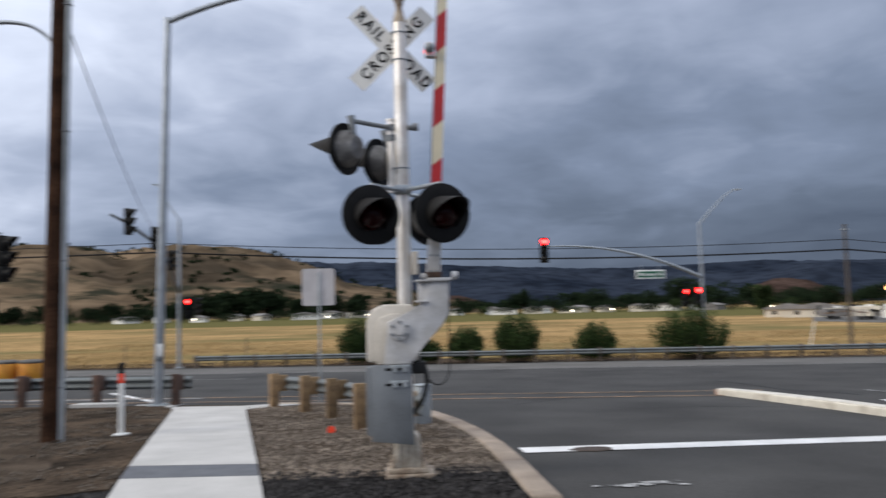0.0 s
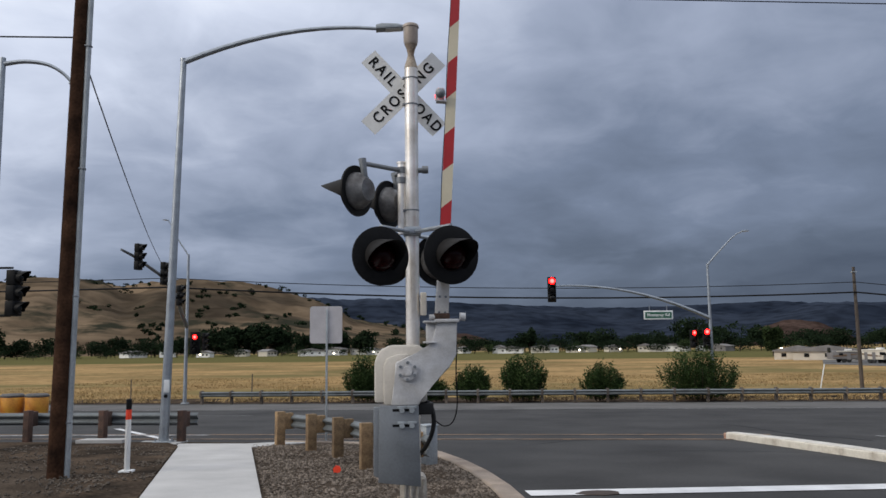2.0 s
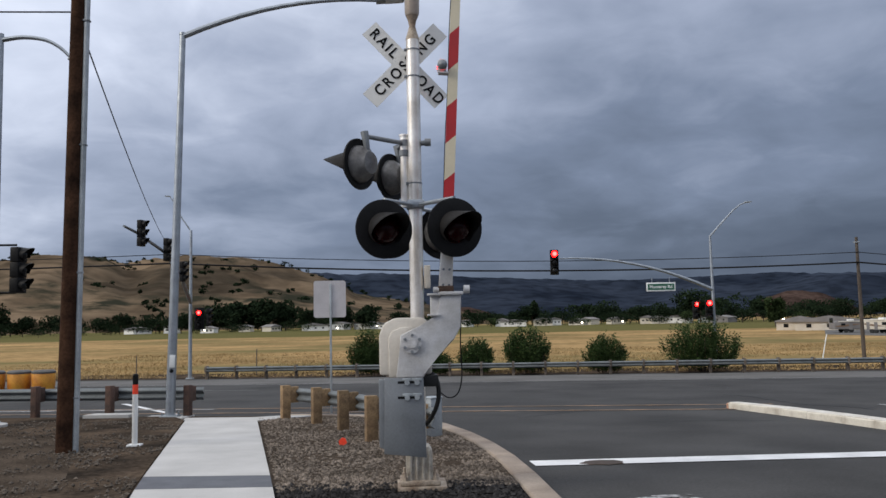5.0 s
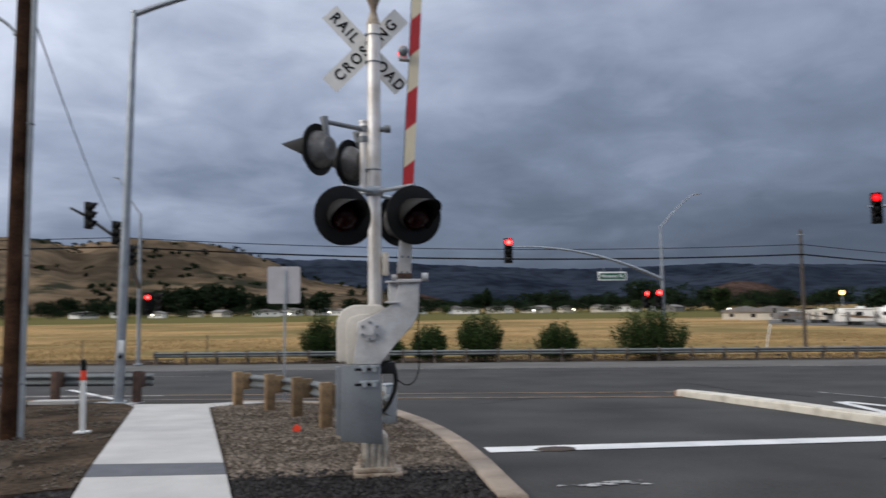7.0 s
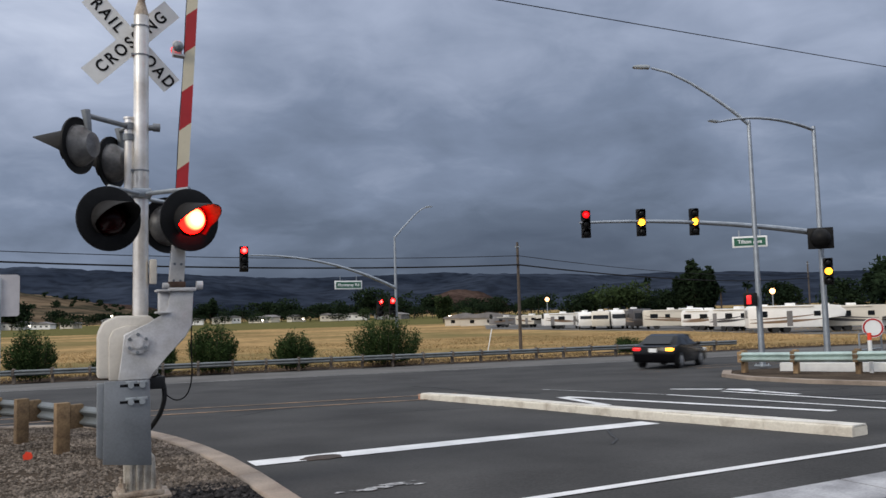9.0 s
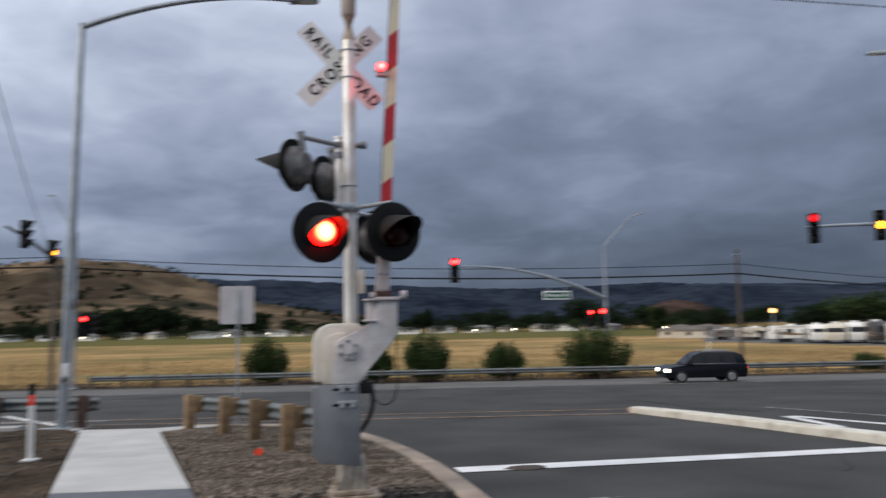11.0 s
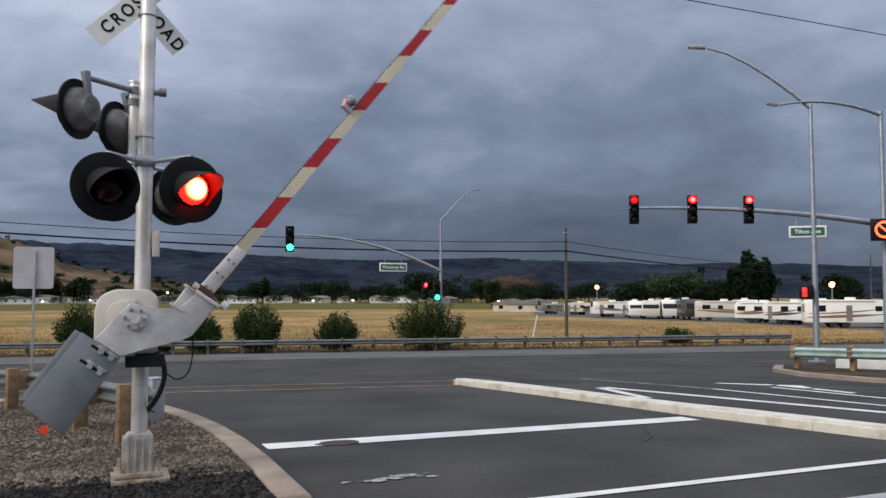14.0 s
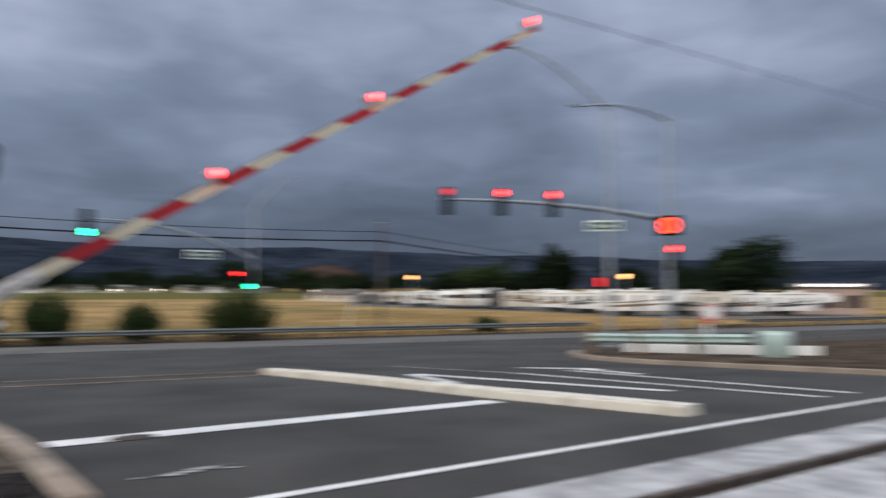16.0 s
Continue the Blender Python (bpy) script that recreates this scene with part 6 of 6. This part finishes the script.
def camper(az, r, rz, ln, h, body_m, stripe_m, motor=False):
    x, y = polar(az, r)
    t_ = thing("camper", Matrix.Translation((x, y, sloped(x, y) + 0.06)) @ pose(0, 0, 0, 0, 0, rz), "white motor home with dark stripes parked in a row" if motor else "white travel trailer with dark windows parked in a row", "camper", "parked campers")
    bm_ = bmesh.new()
    if motor:
        prof = [(-ln / 2, 0.45), (ln / 2 - 0.1, 0.45), (ln / 2 + 0.05, 1.3), (ln / 2 - 0.25, h - 0.3), (ln / 2 - 0.6, h), (-ln / 2 + 0.2, h), (-ln / 2, h - 0.2)]
    else:
        prof = [(-ln / 2, 0.55), (ln / 2 - 1.9, 0.55), (ln / 2 - 1.9, 1.5), (ln / 2, 1.6), (ln / 2 + 0.15, 2.2), (ln / 2 - 0.6, h - 0.1), (ln / 2 - 1.2, h), (-ln / 2 + 0.3, h), (-ln / 2, h - 0.3)]
    prism(bm_, prof, -1.25, 1.25, bevel=0.06)
    part("body", bm_, body_m, t_)
    rv = random.Random(int(az * 10))
    flip = rv.choice((-1, 1))
    for zc_, hh, up_ in ((1.05, 0.13, 0.35), (h * 0.50, 0.07, 0.55)):
        top_, low_ = [], []
        for k in range(9):
            u = k / 8
            xx = -ln / 2 + 0.15 + u * (ln - (0.4 if motor else 2.3))
            zz = zc_ + up_ * (u if flip > 0 else 1 - u) ** 2.2
            th_ = hh * (0.35 + 1.3 * math.sin(math.pi * min(1, u * 1.05)))
            top_.append((xx, zz + th_))
            low_.append((xx, zz - th_ * 0.4))
        bm_ = bmesh.new()
        prism(bm_, low_ + top_[::-1], -1.262, 1.262)
        part("stripe", bm_, stripe_m, t_, "sweeping stripe", smooth=False)
    for k in range(3):
        xx = -ln * 0.34 + k * ln * 0.26 + rv.uniform(-0.4, 0.4)
        ww, lo_, hi_ = rv.choice(((0.32, 0.60, 0.78), (0.5, 0.58, 0.80), (0.28, 0.24, 0.80)))
        bm_ = bmesh.new()
        prism(bm_, [(xx - ww, h * lo_), (xx + ww, h * lo_), (xx + ww, h * hi_), (xx - ww, h * hi_)], -1.275, 1.275)
        part("window" if lo_ > 0.3 else "door", bm_, car_glass if lo_ > 0.3 else roof_m, t_, smooth=False)
    bm_ = bmesh.new()
    prism(bm_, [(-ln * 0.4, h - 0.18), (ln * 0.18, h - 0.18), (ln * 0.18, h - 0.06), (-ln * 0.4, h - 0.06)], -1.36, -1.2, bevel=0.02)
    part("awning", bm_, rv_cream, t_, "rolled awning")
    bm_ = bmesh.new()
    if motor:
        prism(bm_, [(ln / 2 - 0.02, 1.5), (ln / 2 + 0.06, 1.5), (ln / 2 - 0.16, h - 0.55), (ln / 2 - 0.24, h - 0.55)], -1.1, 1.1)
    else:
        prism(bm_, [(-ln / 2 - 0.03, 1.6), (-ln / 2 + 0.02, 1.6), (-ln / 2 + 0.02, 2.4), (-ln / 2 - 0.03, 2.4)], -0.7, 0.7)
    part("end_window", bm_, car_glass, t_, smooth=False)
    bm_ = bmesh.new()
    box(bm_, (-0.3, 0, h + 0.12), (0.9, 0.8, 0.26), bevel=0.04)
    part("roof_unit", bm_, rv_white, t_)
    for sx in (-ln * 0.22, -ln * 0.10) if not motor else (-ln * 0.28, ln * 0.32):
        for sy in (-1.12, 1.12):
            bm_ = bmesh.new()
            tube(bm_, [(sx, sy - 0.12, 0.38), (sx, sy + 0.12, 0.38)], 0.38, 14)
            part("wheel", bm_, rubber, t_)
    return t_


rows_c = [(49.6, 92, -38, 9.5, 2.85, rv_white, rv_brown, False), (46.4, 99, -85, 7.5, 2.6, rv_white, rv_dark, False), (44.5, 104, -72, 7.0, 2.5, rv_white, rv_brown, False), (42.0, 112, -38, 8.0, 2.6, rv_cream, rv_brown, True),
          (39.4, 117, 245, 9.0, 2.8, rv_dark, rv_brown, True), (38.2, 121, 238, 8.5, 2.7, rv_white, rv_dark, True), (37.1, 120, 232, 8.0, 2.6, rv_cream, rv_brown, True), (36.0, 123, 240, 7.5, 2.5, rv_white, rv_dark, True), (34.6, 126, -20, 7.0, 2.4, rv_white, rv_brown, False),
          (32.4, 140, -70, 6.0, 2.1, rv_cream, rv_brown, False), (30.6, 146, -10, 6.5, 1.9, roof_m, rv_brown, False), (53.2, 95, -45, 8.5, 2.7, rv_cream, rv_dark, False), (56.2, 98, -30, 8, 2.6, rv_white, rv_brown, True), (47.9, 112, 230, 8, 2.7, rv_white, rv_dark, True), (59.5, 100, -40, 8, 2.6, rv_white, rv_dark, False), (51.6, 108, 225, 8, 2.7, rv_white, rv_brown, True), (43.2, 124, 235, 8, 2.7, rv_white, rv_dark, True)]
for r_ in rows_c:
    camper(*r_)
outline_slab("camper_lot", [polar(29, 136), polar(35, 118), polar(42, 104), polar(50, 87), polar(62, 84), polar(64, 150), polar(29, 175)], 0.06, 0.3, shoulder_m, "dusty paved lot under the parked campers", "parking lot")

# lamps in the lot
for az, r_, zt in ((33.47, 160, 5.05), (48.5, 130, 4.98)):
    x_, y_ = polar(az, r_)
    t_ = thing("lot_lamp", Matrix.Translation((x_, y_, sloped(x_, y_))), "lot lamp glowing warm orange on a pole", "street lamp", "lot lamps")
    bm = bmesh.new()
    tube(bm, [(0, 0, 0), (0, 0, zt)], 0.08, 8)
    part("pole", bm, galv_dull, t_)
    bm = bmesh.new()
    bmesh.ops.create_uvsphere(bm, u_segments=12, v_segments=8, radius=0.42, matrix=Matrix.Translation((0, 0, zt)))
    part("globe", bm, glow_lamp, t_, "glowing orange lamp")
# a low shop beyond the corner
x_, y_ = polar(61.5, 110)
t_ = thing("roadside_shop", Matrix.Translation((x_, y_, sloped(x_, y_))) @ pose(0, 0, 0, 0, 0, -60), "low pinkish roadside shop with a lit white fascia", "building")
bm = bmesh.new()
box(bm, (0, 0, 1.7), (8, 6, 3.4), bevel=0.05)
part("wall", bm, mat("pink_stucco", (0.40, 0.29, 0.24), 0.9, 0, 0.15, 0.7, 0.1, 12), t_, smooth=False)
bm = bmesh.new()
box(bm, (0, 0, 3.55), (8.8, 6.8, 0.5), bevel=0.05)
part("roof", bm, roof_m, t_, smooth=False)
bm = bmesh.new()
box(bm, (0, -3.42, 3.55), (6.6, 0.08, 0.26))
part("lit_fascia", bm, glow("fascia_light", (1.0, 0.95, 0.9), 1.4), t_, "lit white fascia", smooth=False)
for k_ in range(3):
    bm = bmesh.new()
    box(bm, (-2.5 + k_ * 2.5, -3.03, 1.6), (1.7, 0.08, 1.5))
    part("window", bm, car_glass, t_, smooth=False)

# ---------------- cars ----------------


def car(name, label, paint_m, suv=True, blinker=False):
    """A car along x, its front to +x, its wheels on z = 0."""
    t_ = thing(name, pose(0, 0, 0), label, "car")
    L, W = (4.7, 1.86) if suv else (4.75, 1.82)
    H = 1.70 if suv else 1.45
    if suv:
        low = [(-2.3, 0.35), (-2.36, 0.6), (-2.33, 1.02), (-2.0, 1.08), (1.0, 1.02), (1.9, 0.93), (2.25, 0.78), (2.35, 0.5), (2.28, 0.28), (-2.2, 0.28)]
        top = [(-2.25, 1.05), (-2.0, 1.58), (-1.7, 1.68), (0.1, H), (0.45, 1.62), (1.2, 1.03)]
    else:
        low = [(-2.3, 0.32), (-2.37, 0.6), (-2.32, 0.95), (-1.7, 1.0), (0.9, 0.95), (1.8, 0.84), (2.25, 0.7), (2.37, 0.45), (2.3, 0.25), (-2.2, 0.25)]
        top = [(-1.85, 0.97), (-1.1, 1.38), (-0.7, H), (0.1, H - 0.01), (0.4, 1.36), (1.2, 0.94)]
    bm_ = bmesh.new()
    prism(bm_, low, -W / 2, W / 2, bevel=0.07)
    body = part("body", bm_, paint_m, t_, "glossy dark bodywork")
    bm_ = bmesh.new()
    b2 = bmesh.new()
    lean = 0.28 if suv else 0.5
    vs0 = [b2.verts.new((x, -W / 2 + 0.06 + (z - 1.0) * lean, z)) for x, z in top]
    vs1 = [b2.verts.new((x, W / 2 - 0.06 - (z - 1.0) * lean, z)) for x, z in top]
    b2.faces.new(vs0)
    b2.faces.new(vs1[::-1])
    for i in range(len(top)):
        j = (i + 1) % len(top)
        b2.faces.new((vs0[j], vs0[i], vs1[i], vs1[j]))
    bmesh.ops.bevel(b2, geom=list(b2.edges), offset=0.05, segments=2, affect="EDGES", profile=0.5)
    bmesh.ops.recalc_face_normals(b2, faces=b2.faces)
    join(bm_, b2)
    part("roof", bm_, paint_m, t_)
    # side windows
    zlo = 1.08 if suv else 1.0
    zhi = 1.52 if suv else 1.32
    spans = [(-1.75, -0.95), (-0.85, 0.0), (0.1, 0.85)] if suv else [(-1.15, -0.35), (-0.25, 0.75)]
    for sgn in (-1, 1):
        for a_, b_ in spans:
            bm_ = bmesh.new()
            yl, yh = (W / 2 - 0.055 - (zlo - 1.0) * lean), (W / 2 - 0.055 - (zhi - 1.0) * lean)
            q = [(a_, yl, zlo), (b_, yl, zlo), (b_ - (0.35 if b_ > 0.5 else 0.04), yh, zhi), (a_ + (0.18 if a_ < -1.0 else 0.04), yh, zhi)]
            f0 = [bm_.verts.new((x, sgn * (y + 0.012), z)) for x, y, z in q]
            f1 = [bm_.verts.new((x, sgn * (y - 0.03), z)) for x, y, z in q]
            bm_.faces.new(f0)
            bm_.faces.new(f1[::-1])
            for i in range(4):
                bm_.faces.new((f0[i], f1[i], f1[(i + 1) % 4], f0[(i + 1) % 4]))
            bmesh.ops.recalc_face_normals(bm_, faces=bm_.faces)
            part("side_window", bm_, car_glass, t_, smooth=False)
    bm_ = bmesh.new()
    x0, x1 = (1.13, 0.5) if suv else (1.12, 0.45)
    box(bm_, ((x0 + x1) / 2 + 0.03, 0, (zlo + zhi) / 2), (0.05, W - 0.5, 0.68), m=Matrix.Translation(((x0 + x1) / 2, 0, (zlo + zhi) / 2)) @ Matrix.Rotation(radians(-50), 4, "Y") @ Matrix.Translation((-(x0 + x1) / 2, 0, -(zlo + zhi) / 2)))
    part("windscreen", bm_, car_glass, t_, smooth=False)
    bm_ = bmesh.new()
    rx_ = -2.17 if suv else -1.5
    ra = 26 if suv else 62
    box(bm_, (rx_ - 0.03, 0, (zlo + zhi) / 2), (0.05, W - (0.55 if suv else 0.66), 0.5 if suv else 0.7), m=Matrix.Translation((rx_, 0, (zlo + zhi) / 2)) @ Matrix.Rotation(radians(ra), 4, "Y") @ Matrix.Translation((-rx_, 0, -(zlo + zhi) / 2)))
    part("rear_window", bm_, car_glass, t_, smooth=False)
    for sx in (-1.42, 1.42):
        for sy in (-1, 1):
            bm_ = bmesh.new()
            yy = sy * (W / 2 - 0.1)
            tube(bm_, [(sx, yy - 0.11, 0.34), (sx, yy - 0.12 * -sy * 0 + 0.11, 0.34)], 0.34, 20)
            wh = part("tyre", bm_, rubber, t_)
            bm_ = bmesh.new()
            tube(bm_, [(sx, yy + sy * 0.105, 0.34), (sx, yy + sy * 0.125, 0.34)], [0.22, 0.20], 16)
            for k in range(5):
                a_ = k * math.tau / 5
                box(bm_, (0.11, 0, 0), (0.2, 0.03, 0.05), m=Matrix.Translation((sx, yy + sy * 0.125, 0.34)) @ Matrix.Rotation(a_, 4, "Y"))
            part("rim", bm_, wheel_rim, wh)
    for sy in (-1, 1):
        bm_ = bmesh.new()
        box(bm_, (2.17, sy * (W / 2 - 0.2), 0.70), (0.30, 0.42, 0.16), rz=-sy * 12, bevel=0.03)
        part("headlight", bm_, glow_head if suv else sign_white, t_, "glowing headlight" if suv else "")
        bm_ = bmesh.new()
        box(bm_, (-2.31, sy * (W / 2 - 0.2), 0.82), (0.12, 0.32, 0.13), bevel=0.03)
        part("tail_light", bm_, glow_amber if (blinker and sy < 0) else glow_tail, t_, "glowing amber turn signal" if (blinker and sy < 0) else "glowing red tail light")
        bm_ = bmesh.new()
        box(bm_, (0.85, sy * (W / 2 + 0.08), 1.02), (0.12, 0.2, 0.14), bevel=0.03)
        part("mirror", bm_, paint_m, t_)
    bm_ = bmesh.new()
    box(bm_, (-2.375, 0, 0.78), (0.02, 0.34, 0.16))
    part("plate", bm_, sign_white, t_, "pale plate", smooth=False)
    for sy in (-1, 1):
        bm_ = bmesh.new()
        box(bm_, (-0.45, sy * (W / 2 - 0.05), zlo - 0.03), (2.7, 0.03, 0.03), bevel=0.005)
        part("window_trim", bm_, wheel_rim, t_, "bright window trim")
        if suv:
            bm_ = bmesh.new()
            tube(bm_, [(-1.75, sy * 0.62, 1.70), (-1.6, sy * 0.62, 1.76), (-0.2, sy * 0.62, 1.78), (0.1, sy * 0.62, 1.72)], 0.02, 6)
            part("roof_rail", bm_, wheel_rim, t_, "slim roof rail")
    if suv:
        for ob in t_.children_recursive:
            ob.data.transform(Matrix.Scale(0.89, 4))
    return t_


suv_car = car("suv", "dark grey sport utility vehicle driving with lit headlights", car_navy, True)
sedan_car = car("sedan", "black sedan driving away with tail lights lit", car_black, False, True)


# ---------------- loose stones and grass ----------------


def stones(name, n, area, size, material, label, seed, off=0.0):
    """Loose stones as small uneven solids, joined."""
    rs = random.Random(seed)
    verts, faces = [], []
    octa = ((0, 2, 4), (2, 1, 4), (1, 3, 4), (3, 0, 4), (2, 0, 5), (1, 2, 5), (3, 1, 5), (0, 3, 5))
    made = 0
    while made < n:
        x, y = area(rs)
        if x is None:
            continue
        s = size * (0.4 + 1.1 * rs.random() ** 1.8)
        z = sloped(x, y) + off + s * 0.15
        b_ = len(verts)
        a_ = rs.uniform(0, math.tau)
        ca, sa = math.cos(a_) * s, math.sin(a_) * s
        for vx, vy, vz in ((1, 0, 0), (-1, 0, 0), (0, 1, 0), (0, -1, 0), (0, 0, 1), (0, 0, -1)):
            jx, jy, jz = vx * rs.uniform(0.6, 1.1), vy * rs.uniform(0.6, 1.1), vz * rs.uniform(0.4, 0.8)
            verts.append((x + jx * ca - jy * sa, y + jx * sa + jy * ca, z + jz * s))
        faces += [tuple(b_ + k for k in f) for f in octa]
        made += 1
    me = bpy.data.meshes.new(name)
    me.from_pydata(verts, [], faces)
    me.materials.append(material)
    tagged(new(name, me), label, "stones", kind="stuff")


def kerb_x(y):
    for (x0, y0), (x1, y1) in zip(inner, inner[1:]):
        if y0 <= y <= y1:
            return x0 + (x1 - x0) * (y - y0) / (y1 - y0)
    return 1.1


def walk_x(y, side_):
    return side_[0][0] + (side_[1][0] - side_[0][0]) * (y - side_[0][1]) / (side_[1][1] - side_[0][1])


def ragged(x, k):
    return 0.2 * noise.noise((x * 2.3, k, 0)) + 0.1 * noise.noise((x * 6, k, 3))


def grey_area(rs):
    y = -0.05 + 9.8 * rs.random() ** 1.4
    x = rs.uniform(walk_x(y, SW_R) + 0.05, kerb_x(y) - 0.02)
    if noise.noise((x * 1.4, y * 0.9, 11.0)) < rs.uniform(-0.9, 0.25):
        return None, None
    return x, y


def dark_area(rs):
    x = rs.uniform(-6, 1.1)
    top = 0.24 if x > -2.5 else -0.3 + (x + 3.1) * 0.25
    y = rs.uniform(-3.0, top + ragged(x, 2.0) + rs.gauss(0, 0.07))
    if walk_x(y, SW_L) - 0.04 < x < walk_x(y, SW_R) + 0.04:
        return None, None
    return x, y


def brown_area(rs):
    y = -0.4 + 10.7 * rs.random() ** 1.3
    x = walk_x(y, SW_L) - 0.05 - 9 * rs.random() ** 1.2
    if noise.noise((x * 0.9, y * 0.9, 5.0)) < rs.uniform(-0.3, 0.5) or y < 0.1 + 0.25 * (x + 3.1) - 0.3:
        return None, None
    return x, y


stones("gravel_stones", 15000, grey_area, 0.028, gravel_m, "grey crushed gravel lying on the verge", 1)
stones("ballast_stones", 11000, dark_area, 0.034, ballast_m, "dark ballast stones beside the tracks", 2)
stones("earth_stones", 7000, brown_area, 0.026, mat("brown_stones", (0.10, 0.08, 0.062), 0.95, 0, 0.4, 3, 0.4, 40, island=True), "small stones on bare brown earth", 3, 0.016)


def grass_blades():
    rs = random.Random(9)
    verts, faces = [], []
    for _ in range(80000):
        s = 40.5 + 40 * rs.random() ** 1.6
        u = rs.uniform(-45, 75)
        x, y = main_road(u, s)
        if noise.noise((x * 0.12, y * 0.3, 2.0)) < -0.15:
            continue
        z = sloped(x, y) - 0.02
        h = rs.uniform(0.10, 0.24) * (0.6 if s < 42 else 1)
        w = rs.uniform(0.012, 0.04)
        a_ = rs.uniform(0, math.tau)
        b_ = len(verts)
        verts += [(x - w * math.cos(a_), y - w * math.sin(a_), z), (x + w * math.cos(a_), y + w * math.sin(a_), z), (x + rs.uniform(-0.2, 0.2), y + rs.uniform(-0.2, 0.2), z + h)]
        faces.append((b_, b_ + 1, b_ + 2))
    me = bpy.data.meshes.new("dry_grass")
    me.from_pydata(verts, [], faces)
    me.materials.append(straw_m)
    tagged(new("dry_grass", me), "tall dry straw-coloured grass in the field", "grass", kind="stuff")


grass_blades()


# ---------------- motion ----------------


def motions():
    # added lamp covers in place of switching: shut at 0, open at 180 degrees
    for ob, m, spans in moving:
        rows = []
        first_on = spans[0][0] <= 0
        rows.append((0.0, m @ pose(0, 0, 0, 0, 0, 180 if first_on else 0)))
        for a_, b_ in spans:
            for t, lo, hi in ((a_, 0, 180), (b_, 180, 360)):
                if t <= 0 or t > 15.9:
                    continue
                base = round(t * FPS) / FPS
                for k in range(4):
                    rows.append((base + (k - 1.5) / FPS + 0.5 / FPS, m @ pose(0, 0, 0, 0, 0, lo + (hi - lo) * k / 3)))
        rows.append((16.0, rows[-1][1]))
        clean = [rows[0]]
        for r in rows[1:]:
            if frame(r[0]) > frame(clean[-1][0]):
                clean.append(r)
        walk(ob, clean)
    # gate arm: degrees from upright
    swing = [(0, 3.2), (11.5, 3.2), (11.7, 3.6), (12.0, 6.0), (12.25, 10.5), (12.5, 16.0), (13.0, 25.0), (13.5, 33.0), (14.0, 38.6), (14.5, 45.1), (15.0, 50.5), (15.5, 55.6), (16.0, 60.5)]
    walk(arm, [(t, Matrix.Translation(HUB) @ Matrix.Rotation(radians(d - 3.2), 4, "Y")) for t, d in swing])
    # the dark car passes along the far lanes
    for_suv = [(0, 214), (8.2, 69), (10.3, 32.1), (10.5, 28.7), (11.0, 20.1), (11.5, 11.3), (12.0, -0.2), (12.5, -12.1), (13.0, -24), (14.0, -48), (16.0, -96)]
    walk(suv_car, [(t, pose(x, 32.2 - 0.176 * x, sloped(x, 32.2 - 0.176 * x) + ROAD + 0.01, 0, 0, 170)) for t, x in for_suv])
    # the sedan crosses the tracks and turns on to the main road
    for_sedan = [(0, 11.6, -62, 90), (6.0, 11.6, -6.5, 90), (6.5, 11.5, -1.8, 88), (7.0, 12.3, 3.6, 72), (7.5, 14.6, 8.2, 62), (8.0, 17.1, 11.9, 56), (8.2, 18.1, 13.3, 53), (9.0, 24.0, 18.6, 30), (10.0, 36.5, 20.6, -4), (10.3, 40.3, 20.1, -10), (16.0, 138, 2.9, -10)]
    walk(sedan_car, [(t, pose(x, y, sloped(x, y) + ROAD + 0.01, 0, math.degrees(math.atan(0.036)) * math.sin(radians(rz + 10)), rz)) for t, x, y, rz in for_sedan])


motions()
